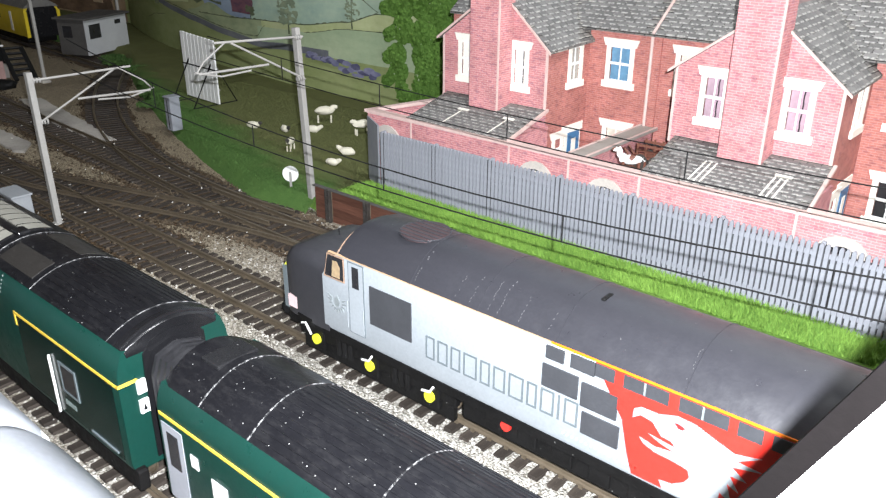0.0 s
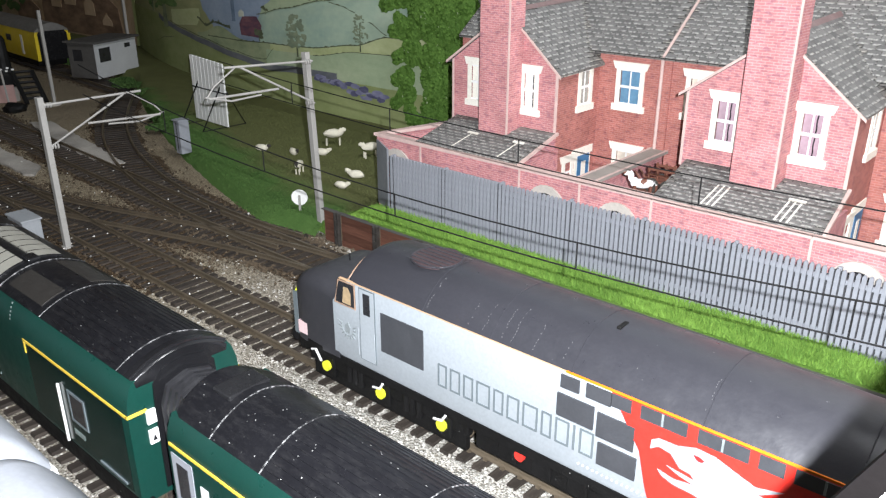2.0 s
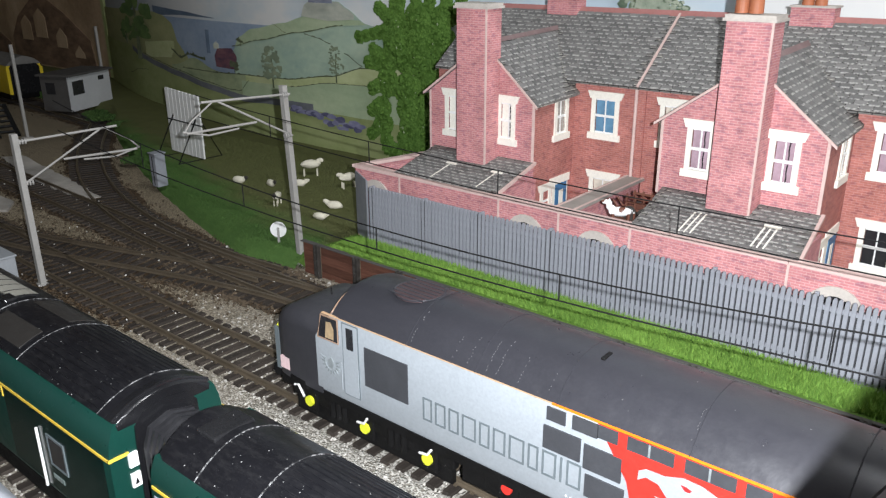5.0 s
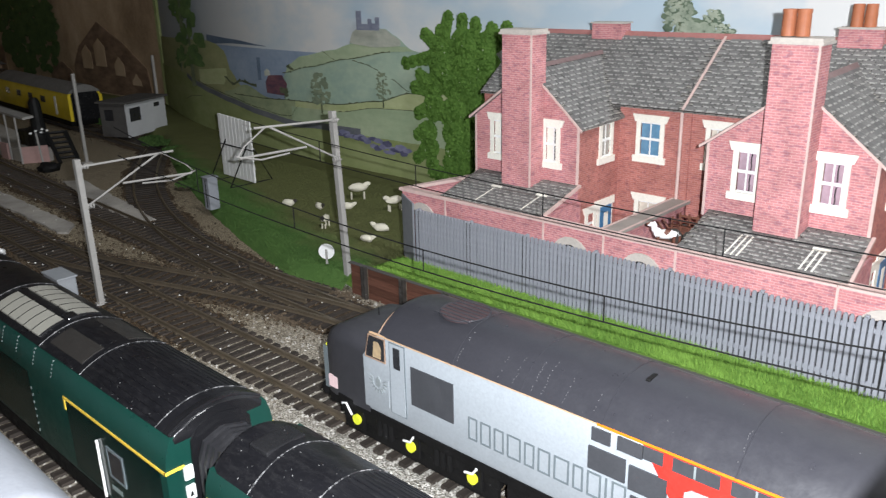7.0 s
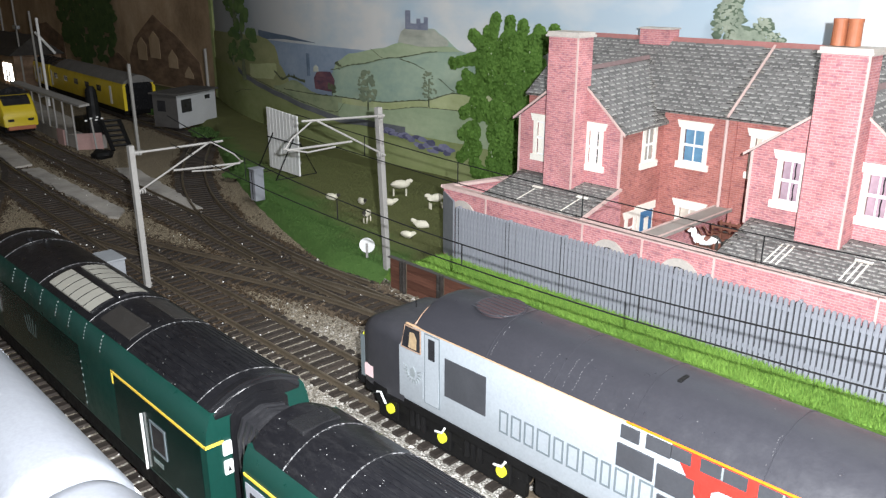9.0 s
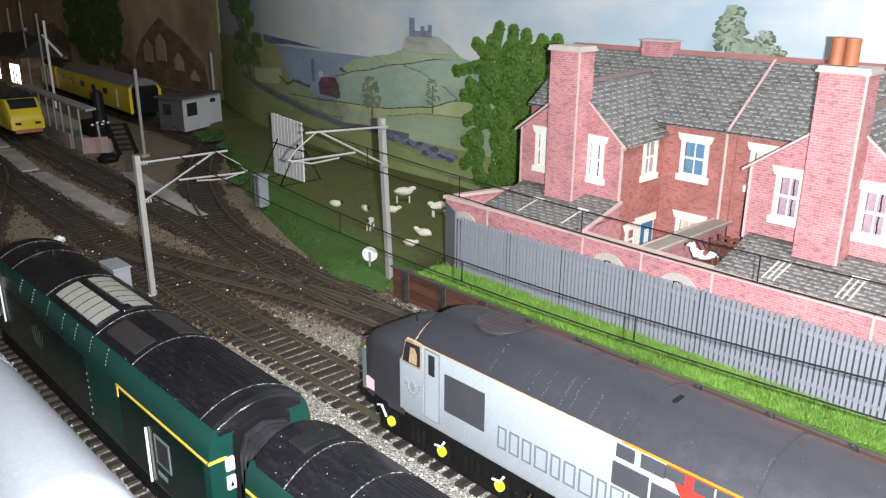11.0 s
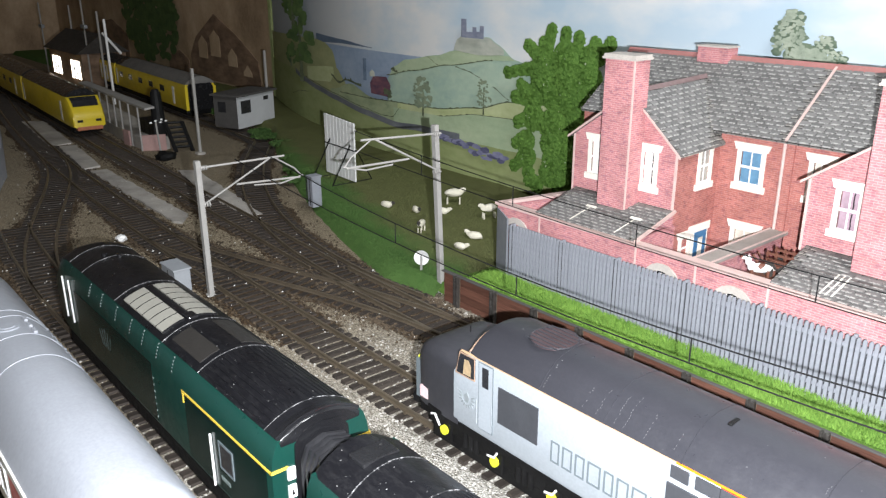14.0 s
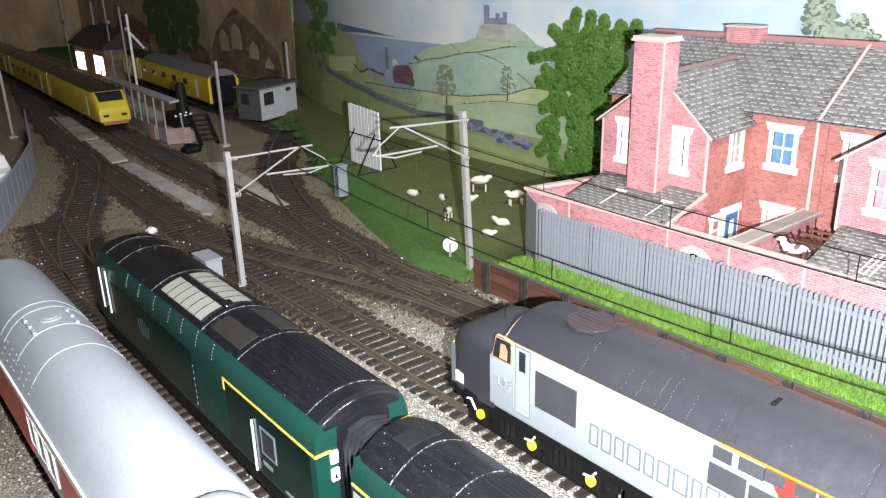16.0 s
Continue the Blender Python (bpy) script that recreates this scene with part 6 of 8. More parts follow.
# wall between the two yards
bm = fresh()
box(bm, -13.3, -12.95, 21.3, 26.59, BASE, 3.75)
part("yard_divider", bm, "brick", wall)
bm = fresh()
box(bm, -13.5, -12.78, 21.36, 26.58, 3.75, 3.85)
part("divider_coping", bm, "divider_stone", wall, "wide grey stone coping")
for x in (-13.5, -12.86):
    part("coping_edge", box(fresh(), x, x + 0.08, 21.362, 26.578, 3.852, 3.872), "card_edge", wall, "pale card edge")
bm = fresh()
box(bm, -15.5, -11.1, 21.3, 26.1, BASE - 0.05, BASE + 0.04)
part("yard_floor", bm, "pink_brick", wall, "paved yard")


def figurine(name, place, rz, size, coat, label, dark_head=False, lying=False):
    """A small moulded animal figurine, one plain mesh."""
    bm = fresh()
    leg = 0.0 if lying else 0.5
    lump(bm, (0, 0, leg + 0.28), (0.62, 0.27, 0.29), 0.25, 2)
    lump(bm, (0.66, 0, leg + 0.5), (0.2, 0.14, 0.16), 0.2, 1)
    lump(bm, (0.5, 0, leg + 0.4), (0.2, 0.16, 0.22), 0.1, 1)
    if not lying:
        for x in (-0.42, 0.4):
            for y in (-0.13, 0.13):
                rod(bm, (x, y, 0), (x, y, 0.45), 0.055, 6)
    for v in bm.verts:
        v.co *= size
    ob = part(name, bm, coat, None, label, smooth=True, category="figurine", group="field figurines")
    ob.matrix_basis = spot(*place, rz)
    if dark_head:
        ob.data.materials.append(M["dark_wool"])
        for f in ob.data.polygons:
            f.material_index = 1 if f.center.x > 0.55 * size * S else 0
    return ob


# clutter in the yard: a plank staging with a pony figurine and a cart on it
sg = thing("yard_staging", (-11.4, 22.55, BASE + 0.04), "brown timber staging in the yard", "staging")
for k in range(5):
    part("plank", box(fresh(), -0.62, 0.62, -0.95 + k * 0.38, -0.62 + k * 0.38, 2.15, 2.25), "plank", sg)
for x in (-0.55, 0.55):
    for y in (-0.85, 0.8):
        part("leg", box(fresh(), x - 0.06, x + 0.06, y - 0.06, y + 0.06, 0, 2.15), "plank", sg)
bm = fresh()
lump(bm, (0, 0, 0.5), (0.42, 0.17, 0.2), 0.15, 2)
lump(bm, (0.3, 0, 0.55), (0.2, 0.16, 0.22), 0.1, 1)
lump(bm, (0.46, 0, 0.78), (0.13, 0.09, 0.24), 0.1, 1)
lump(bm, (0.6, 0, 0.9), (0.19, 0.075, 0.1), 0.1, 1)
for x in (-0.3, 0.3):
    for y in (-0.09, 0.09):
        rod(bm, (x, y, 0), (x, y, 0.45), 0.045, 6, 0.07)
wire(bm, [(-0.42, 0, 0.56), (-0.52, 0, 0.45), (-0.53, 0, 0.2)], 0.05, 6)
pony = part("pony_figurine", bm, "white", None, "white and brown toy pony figurine on the yard staging", smooth=True, category="figurine", place=(-11.4, 22.1, BASE + 2.29, 215))
pony.data.transform(Matrix.Scale(0.82, 4))
pony.data.materials.append(M["brown"])
for f in pony.data.polygons:
    x, z = f.center.x / S, f.center.z / S
    f.material_index = 1 if z < 0.28 or x > 0.55 or (-0.12 < x < 0.08 and z > 0.45) else 0
cart = thing("toy_cart", (-11.1, 22.95, BASE + 2.29), "dark brown toy cart with open rails on the yard staging", "cart")
part("tub", box(fresh(), -0.42, 0.42, -0.26, 0.26, 0.3, 0.38, 0.02), "brown", cart)
for y in (-0.27, 0.27):
    for z in (0.55, 0.72):
        part("side_rail", box(fresh(), -0.45, 0.45, y - 0.02, y + 0.02, z, z + 0.07), "brown", cart)
    for x in (-0.4, -0.1, 0.2, 0.42):
        part("stake", box(fresh(), x - 0.025, x + 0.025, y - 0.03, y + 0.03, 0.36, 0.85), "brown", cart)
    for x in (-0.26, 0.26):
        part("wheel", rod(fresh(), (x, y * 1.2 - 0.03, 0.24), (x, y * 1.2 + 0.03, 0.24), 0.24, 14), "dark_wool", cart)
    part("shaft", wire(fresh(), [(-0.4, y * 0.6, 0.34), (-0.75, y * 0.6, 0.3), (-0.95, y * 0.6, 0.55)], 0.035, 6), "brown", cart)
bm = fresh()
box(bm, -11.2, -11.02, 24.6, 24.8, BASE + 0.04, 4.35, 0.02)
part("yard_post", bm, "stone", None, "pale post standing in the yard corner", category="post")

# ---- lineside things ----


def palisade():
    fe = thing("palisade_fence", (0, 0, 0), "grey steel palisade fence with flat-topped pales on the grass", "fence", kind="structure")
    y = 20.33
    p0 = fresh()
    prism_y(p0, [(-0.054, 1.3), (0.054, 1.3), (0.054, 3.44), (0.025, 3.5), (-0.025, 3.5), (-0.054, 3.44)], -0.03, 0.03)
    first = part("pale", p0, "steel_grey", fe)
    first.matrix_basis = spot(-20.8, y, 0)
    joints = [-20.8, -18.19, -15.66, -12.93, -10.38, -7.61, -4.93, -2.25, 0.43, 3.11, 5.79]
    places = []
    for a, b in zip(joints, joints[1:]):
        count = round((b - a) / 0.162)
        places += [a + (b - a) * k / count for k in range(count)]
    for x in places[1:]:
        q = new("pale", first.data)
        q.parent = fe
        q.matrix_basis = pose(x * S, (y + random.uniform(-0.008, 0.008)) * S, 0, 0, random.uniform(-0.15, 0.15), random.uniform(-2, 2))
    for z in (1.62, 3.1):
        bm = fresh()
        box(bm, -20.9, 5.7, y + 0.04, y + 0.1, z, z + 0.12)
        part("fence_rail", bm, "steel_grey", fe, "horizontal fence rail")
    for x in joints[:-1]:
        bm = fresh()
        box(bm, x - 0.05, x + 0.05, y + 0.1, y + 0.22, 0.9, 3.5, 0.01)
        post = part("fence_post", bm, "steel_grey", fe, "fence post")
        # Added strips that darken the gaps on both sides of each post.
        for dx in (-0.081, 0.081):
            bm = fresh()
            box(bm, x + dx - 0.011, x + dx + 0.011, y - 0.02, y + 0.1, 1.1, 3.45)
            part("gap_strip", bm, "gap_dark", post, "added dark strip that darkens the gap beside the post")

    # solid sheeting behind the far end, and the return at the corner
    bm = fresh()
    box(bm, -21.0, -15.7, y + 0.24, y + 0.3, 1.2, 3.4)
    part("fence_sheet", bm, "steel_grey", fe, "plain grey sheet behind the pales")
    # Added sheet, no part of the fence; it darkens the gaps between pales.
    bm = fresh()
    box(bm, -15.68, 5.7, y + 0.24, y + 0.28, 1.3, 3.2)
    part("gap_sheet", bm, "gap_dark", fe, "added dark sheet that darkens the gaps between the pales")
    bm = fresh()
    prism_z(bm, [(-21.0, y - 0.04), (-20.9, y - 0.04), (-22.25, 21.06), (-22.35, 21.06)], 1.15, 3.72)
    part("fence_return", bm, "steel_grey", fe, "plain grey return panel")
    bm = fresh()
    box(bm, -21.2, 5.6, y - 0.12, y + 0.26, 1.0, 1.34, 0.03)
    part("fence_plinth", bm, "steel_grey", fe, "grey concrete gravel board")


palisade()

# retaining wall of brown boards between black posts
rw = thing("retaining_wall", (0, 0, 0), "low retaining wall of dark brown boards between black posts", "wall", kind="structure")
edges = [-23.6] + [-22.6 + 2.17 * k for k in range(14)]
for a, b in zip(edges, edges[1:]):
    for j in range(4):
        bm = fresh()
        z0 = -0.35 + j * 0.345
        box(bm, a + 0.12, b - 0.12, 19.16 + (0.012 if j % 2 else 0), 19.26, z0, z0 + 0.338, 0.012)
        part("board", bm, "plank", rw)
for a in edges[1:]:
    bm = fresh()
    for dx in (-0.13, 0.05):
        box(bm, a + dx, a + dx + 0.08, 18.98, 19.14, -0.3, 1.1, 0.012)
    box(bm, a - 0.06, a + 0.06, 19.04, 19.1, -0.3, 1.06)
    for z in (0.1, 0.45, 0.8):
        box(bm, a - 0.1, a + 0.1, 18.96, 18.99, z, z + 0.06)
    part("post", bm, "post_black", rw, "black steel channel post")
bm = fresh()
box(bm, -23.6, 6, 19.12, 19.32, 1.03, 1.08, 0.015)
part("capping", bm, "hut_dark", rw, "thin dark grey capping")
bm = fresh()
prism_x(bm, [(19.26, -0.35), (20.0, -0.35), (19.34, 1.04), (19.26, 1.04)], -23.6, 6)
part("backfill", bm, "soil", rw)


def catenary_mast(x, y, height, reach, lean, group):
    """Mast with a cantilever of thin tubes reaching along the picture's right."""
    m = thing("catenary_mast", (x, y, -0.25), "grey overhead line mast with a pale bracket of thin tubes", "mast", group)
    bm = fresh()
    box(bm, -0.13, 0.13, -0.11, 0.11, 0.0, height + 0.25, 0.02)
    post = part("post", bm, "mast", m, "grey square mast")
    post.matrix_basis = pose(0, 0, 0, 0, lean, 0)
    bm = fresh()
    box(bm, -0.18, 0.18, -0.16, 0.16, 0, 0.1, 0.02)
    part("foot", bm, "mast", m)
    ux, uy = reach
    L = math.hypot(ux, uy)
    d = Vector((ux / L, uy / L, 0))
    h = height + 0.1
    q = lambda s, z: d * s + Vector((0, 0, z))
    for name, pts, r in (("top_tube", [q(0, h - 0.15), q(L, h + 0.0)], 0.045), ("stay_tube", [q(0, h - 1.75), q(L * 0.82, h - 0.06)], 0.04),
                         ("registration_tube", [q(L * 0.42, h - 1.0), q(L * 1.18, h - 1.0)], 0.045), ("steady_arm", [q(L * 0.62, h - 1.12), q(L * 0.95, h - 1.18), q(L * 1.22, h - 0.92)], 0.035),
                         ("dropper_tube", [q(L * 0.88, h - 0.03), q(L * 1.12, h - 0.6), q(L * 1.2, h - 0.95)], 0.03)):
        part(name, wire(fresh(), pts, r, 8), "mast", m)
    for s, z in ((0.1, h - 0.16), (0.1, h - 1.7)):
        bm = fresh()
        for k in range(3):
            rod(bm, q(s + k * 0.1, z), q(s + 0.06 + k * 0.1, z), 0.1, 10)
        part("insulator", bm, "mast", m)
    return m


catenary_mast(-30.3, 11.85, 5.65, (0.8, 3.5), -0.5, "overhead line masts")
catenary_mast(-24.2, 19.6, 7.0, (-0.3, -3.7), -3.0, "overhead line masts")
for x, y, h in ((-57, 23.3, 6.4), (-93, 28.4, 9.0), (-112, 31, 9.0), (-73, 11.9, 5.5), (-66, 34.0, 6.4)):
    m = thing("line_mast", (x, y, -0.25), "thin grey mast beside the far tracks", "mast", "far masts")
    bm = fresh()
    box(bm, -0.1, 0.1, -0.1, 0.1, 0, h, 0.02)
    part("post", bm, "mast", m)
    bm = fresh()
    box(bm, -0.3, 0.3, -0.3, 0.3, 0, 0.2, 0.03)
    part("foot", bm, "concrete", m)


def overhead(points_top, points_low, drops, label):
    w = thing("overhead_wire", (0, 0, 0), label, "overhead wire")
    for name, pts in (("upper_wire", points_top), ("lower_wire", points_low)):
        part(name, wire(fresh(), pts, 0.018, 6), "wire", w)
    for k in drops:
        n = len(points_top) - 1
        i = min(n - 1, int(k * n))
        f = k * n - i
        a = points_top[i].lerp(points_top[i + 1], f)
        b = points_low[i].lerp(points_low[i + 1], f)
        part("dropper", wire(fresh(), [a, b], 0.018, 6), "wire", w)


def droop(x0, x1, y, low, curve, at, n=24):
    return [Vector((x, y, low + curve * (x - at) ** 2)) for x in steps(x0, x1, (x1 - x0) / n)]


overhead(droop(-29.4, 12, 13.05, 5.4, 0.0051, -12.9), droop(-29.4, 12, 13.05, 4.84, 0.0034, -13.4), (0.135, 0.261, 0.388, 0.514, 0.64), "black model overhead wires above the locomotive track")
overhead(droop(-27, 12, 17.3, 6.04, 0.0022, -10), droop(-27, 12, 17.3, 5.37, 0.0015, -9), (0.113, 0.237, 0.365, 0.5, 0.636), "black model overhead wires above the far track")

# round white marker sign at the field edge
sg = thing("marker_sign", (-25.73, 19.75, 0.0, 38), "round white marker sign on a short grey post", "sign")
part("post", box(fresh(), -0.05, 0.05, -0.1, -0.05, -0.1, 1.0, 0.01), "mast", sg, "flat grey post")
disc = part("disc", rod(fresh(), (0, -0.05, 0.9), (0, -0.01, 0.9), 0.34, 30), "white", sg, "round white disc")

# white slatted hoarding in the field
ho = thing("hoarding", (-42.0, 26.19, 0.3, -3), "white slatted hoarding propped on black legs in the field", "hoarding")
for k in range(9):
    bm = fresh()
    box(bm, -1.85 + k * 0.41, -1.47 + k * 0.41, -0.05, 0.05, 0.12, 3.95 - 0.02 * k, 0.015)
    part("slat", bm, "white", ho)
bm = fresh()
for z in (0.9, 2.1, 3.3):
    box(bm, -1.8, 1.8, 0.05, 0.12, z, z + 0.12)
part("batten", bm, "mast", ho)
for x in (-1.2, 1.3):
    part("prop", wire(fresh(), [(x, 0.1, 2.6), (x + 0.2, -1.5, 0.05), (x + 0.1, 1.4, 0.05), (x, 0.1, 2.6)], 0.06, 6), "wire", ho, "black prop")
bm = fresh()
box(bm, -1.9, 1.9, -0.08, 0.08, 2.05, 2.12)
part("wire_band", bm, "wire", ho)

for x, y, rz, size, dark, lying in ((-34.8, 24.5, 20, 0.66, True, True), (-32.9, 25.1, -10, 0.62, True, True), (-30.0, 23.15, -60, 0.62, True, False), (-31.7, 26.0, 30, 0.66, False, True),
                                    (-32.85, 27.8, 48, 0.86, False, False), (-29.5, 27.4, 250, 0.78, False, False), (-27.45, 24.5, 200, 0.7, False, True), (-26.7, 22.9, 15, 0.6, False, True)):
    figurine("sheep_figurine", (x, y, field_z(x, y) - 0.02), rz, size, "wool", "cream toy sheep figurine on the grass", dark, lying)

# relay boxes
for x, y, z, w, d, h, mat, lab in ((-38.2, 21.9, 0.1, 0.55, 0.6, 1.75, "steel_grey", "blue-grey lineside cabinet on the bank"), (-31.5, 10.9, -0.25, 1.4, 0.7, 1.25, "hut_grey", "pale grey lineside cabinet beside the track"),
                                   (-47.5, 29.2, 0.2, 0.6, 0.5, 0.9, "hut_grey", "small grey cabinet in the field")):
    c = thing("relay_cabinet", (x, y, z), lab, "cabinet", "lineside cabinets")
    bm = fresh()
    box(bm, -w / 2, w / 2, -d / 2, d / 2, 0, h, 0.03)
    part("case", bm, mat, c)
    bm = fresh()
    box(bm, -w / 2 - 0.05, w / 2 + 0.05, -d / 2 - 0.05, d / 2 + 0.05, h, h + 0.08, 0.02)
    part("lid", bm, mat, c)
    bm = fresh()
    box(bm, -0.02, 0.02, -d / 2 - 0.02, -d / 2 + 0.01, 0.1, h - 0.1)
    part("door_seam", bm, "wire", c)

bm = fresh()
lump(bm, (0, 0, 0.12), (0.3, 0.26, 0.2), 0.4, 2)
part("white_stone", bm, "white", None, "white lump lying beside the track", category="stone", place=(-40.2, 11.5, -0.2))
bm = fresh()
lump(bm, (0, 0, 0.1), (0.18, 0.15, 0.16), 0.4, 2)
part("white_stone", bm, "white", None, "white lump lying on the ballast", category="stone", place=(-10.6, 10.6, -0.25))

# worn pale concrete strips between the far tracks, each slab on its own
def ragged_slab(corners, seed, top):
    rnd = random.Random(seed)
    outline = []
    for a, b in zip(corners, corners[1:] + corners[:1]):
        n = max(2, int(math.dist(a, b) / 0.5))
        for k in range(n):
            f = k / n
            w = 0.09 if k else 0.0
            outline.append((a[0] + (b[0] - a[0]) * f + rnd.uniform(-w, w), a[1] + (b[1] - a[1]) * f + rnd.uniform(-w, w)))
    return prism_z(fresh(), outline, -0.32, top)


cp = thing("concrete_path", (0, 0, 0), "long worn pale concrete strip between the tracks", "path", kind="structure")
for k, pts in enumerate(([(-80.5, 16.5), (-67.2, 15.3), (-67.4, 17.1), (-79.4, 18.1)], [(-66.4, 15.8), (-57.4, 14.95), (-57.6, 16.1), (-66.1, 17.0)], [(-56.6, 15.1), (-41.5, 14.75), (-41.0, 15.1), (-42.2, 15.95), (-56.3, 16.15)])):
    part("slab", ragged_slab(pts, k, (-0.15, -0.1, -0.13)[k]), "concrete", cp, "dirty concrete slab")
cp = thing("concrete_path", (0, 0, 0), "short worn concrete strip beside the siding", "path", kind="structure")
part("slab", ragged_slab([(-52.77, 19.75), (-44.90, 18.49), (-39.6, 18.45), (-39.5, 19.2), (-45.4, 20.0), (-52.0, 20.8)], 9, -0.13), "concrete", cp, "dirty concrete slab")


def bush(name, place, size, count, material, label, seed, leaf=0.13):
    rnd = random.Random(seed)
    bm = fresh()
    for _ in range(count):
        d = Vector((rnd.gauss(0, 1), rnd.gauss(0, 1), abs(rnd.gauss(0, 0.8)))).normalized() * rnd.uniform(0.3, 1.0)
        c = Vector((d.x * size[0], d.y * size[1], d.z * size[2]))
        q = Euler((rnd.uniform(0, 6), rnd.uniform(0, 6), rnd.uniform(0, 6))).to_matrix()
        bm.faces.new([bm.verts.new(c + q @ Vector(p) * leaf * rnd.uniform(0.6, 1.3)) for p in ((-1, 0, 0), (0, -0.6, 0.1), (1, 0, 0), (0, 0.6, 0.1))])
    return part(name, bm, material, None, label, category="bush", group="bushes", place=place)


for x, y, r in ((-9.0, 18.86, 0.42), (-7.3, 18.9, 0.36), (-13.6, 18.8, 0.34), (-15.2, 18.85, 0.25)):
    bush("moss_tuft", (x, y, -0.25), (r, r * 0.7, r * 0.7), 260, "bush", "small olive green moss tuft on the ballast", int(-x * 10), 0.07)
for x, y, r in ((-46.8, 25.5, 0.9), (-50, 27.5, 1.1), (-55, 29.2, 1.2), (-58.5, 29.6, 1.3), (-60.6, 30.2, 1.1), (-44.5, 24.0, 0.8), (-31, 31.6, 1.0), (-27.5, 31.9, 1.0)):
    bush("hedge_bush", (x, y, 0.1), (r, r * 0.9, r * 0.2), 900, "hedge_leaf", "dark green foliage clump at the field edge", int(-x * 7), 0.11)


def tree():
    t = thing("tree", (-29.15, 32.6, 0.05), "bright mid-green model tree with soft felt-like foliage and finger-like edges", "tree")
    t.matrix_basis = t.matrix_basis @ Matrix.Diagonal((1.047, 1.0, 1.03, 1))
    bm = fresh()
    rings = []
    for k in range(7):
        z = k * 1.1
        r = 0.24 - 0.028 * k
        rings.append([(r * math.cos(a) + 0.1 * math.sin(z), r * math.sin(a), z) for a in [2 * math.pi * i / 10 for i in range(10)]])
    loft(bm, rings)
    for a, z, l in ((0.4, 3.0, 2.0), (2.6, 3.4, 2.2), (4.4, 4.2, 1.6), (5.6, 5.0, 1.6), (1.6, 5.4, 1.8), (3.3, 6.0, 1.5)):
        rod(bm, (0, 0, z), (0.5 * l * math.cos(a), 0.15 * l * math.sin(a), z + l * 0.5), 0.1, 7, 0.04)
    part("trunk", bm, "bark", t, "brown tapered trunk with limbs")
    rnd = random.Random(11)
    lobes = [(-1.24, 7.9, 0.72), (0.3, 8.1, 0.85), (1.54, 8.0, 0.75), (-1.2, 6.9, 0.85), (0.37, 6.9, 0.95), (1.8, 7.1, 0.85), (-1.95, 5.9, 0.68), (-0.6, 6.1, 0.72), (0.56, 5.95, 0.75), (1.5, 6.1, 0.85),
             (-1.9, 4.75, 0.72), (-0.55, 4.5, 0.8), (0.6, 4.5, 0.6), (1.6, 4.6, 0.9), (-2.4, 3.4, 0.55), (-0.45, 3.5, 0.72), (0.75, 3.8, 0.72), (-2.3, 2.5, 0.6), (-0.3, 2.5, 0.75), (0.8, 2.7, 0.85),
             (-0.6, 1.7, 0.6), (0.4, 1.5, 0.85), (-1.5, 1.0, 0.45), (1.7, 3.2, 0.8), (-2.15, 1.6, 0.42)]
    # finger-like tips round the outline: from and to
    tips = [(-1.02, 8.6, -0.72, 9.5), (0.1, 8.6, 0.2, 9.4), (0.85, 8.5, 1.1, 9.2), (1.95, 8.5, 2.12, 9.0), (2.4, 8.3, 3.1, 9.05), (-1.79, 8.2, -2.4, 8.6), (-2.0, 7.45, -3.85, 7.05), (-2.3, 6.15, -2.95, 6.45),
            (-2.5, 5.7, -3.35, 5.75), (-2.5, 4.6, -3.05, 4.35), (-2.6, 3.5, -3.15, 3.15), (-2.7, 2.3, -3.25, 1.8), (-2.1, 1.6, -2.15, 1.1), (-1.4, 8.2, -1.3, 8.8)]
    blobs = fresh()
    flakes = fresh()

    def clump(x, z, r, level, deep=0.0):
        y = rnd.uniform(-0.36, -0.2) + deep
        lump(blobs, (x, y, z), (r, r * 0.22, r), 0.24, level)
        for _ in range(int(800 * r * r) + 20):
            d = Vector((rnd.gauss(0, 1), rnd.gauss(0, 1), rnd.gauss(0, 1))).normalized()
            c = Vector((x + d.x * r * 1.03, y + d.y * r * 0.25, z + d.z * r * 1.03))
            q = (d * 0.25 + Vector((0.35, -0.85, 0.2))).to_track_quat("Z", "Y").to_matrix() @ Euler((rnd.uniform(-0.35, 0.35), rnd.uniform(-0.35, 0.35), rnd.uniform(0, 6))).to_matrix()
            s = rnd.uniform(0.04, 0.1)
            flakes.faces.new([flakes.verts.new(c + q @ Vector((s * math.cos(1.2566 * i), s * math.sin(1.2566 * i), 0.2 * s * (i % 2)))) for i in range(5)])

    for x, z, r in lobes:
        clump(x, z, r, 3)
        for _ in range(int(5 * r * r)):
            a, k, f = rnd.uniform(0, 6.28), rnd.uniform(0.22, 0.42), rnd.random() ** 0.5
            clump(x + math.cos(a) * r * f, z + math.sin(a) * r * f, k, 2, -0.12 * r * math.sqrt(max(0, 1 - f * f)))
    for xa, za, xb, zb in tips:
        for k in range(5):
            f = k / 4
            clump(xa + (xb - xa) * f, za + (zb - za) * f, 0.35 - 0.08 * f + 0.05 * (k == 4), 2)
    part("crown", blobs, "foam", t, "dense felt-like green crown", smooth=True)
    part("leaf_flock", flakes, "leaf", t, "loose leaf flock", kind="stuff")
    flecks = fresh()
    for _ in range(38):
        x, z, r = rnd.choice(lobes)
        a, f, k = rnd.uniform(0, 6.28), r * rnd.uniform(0, 1), rnd.uniform(0.02, 0.05)
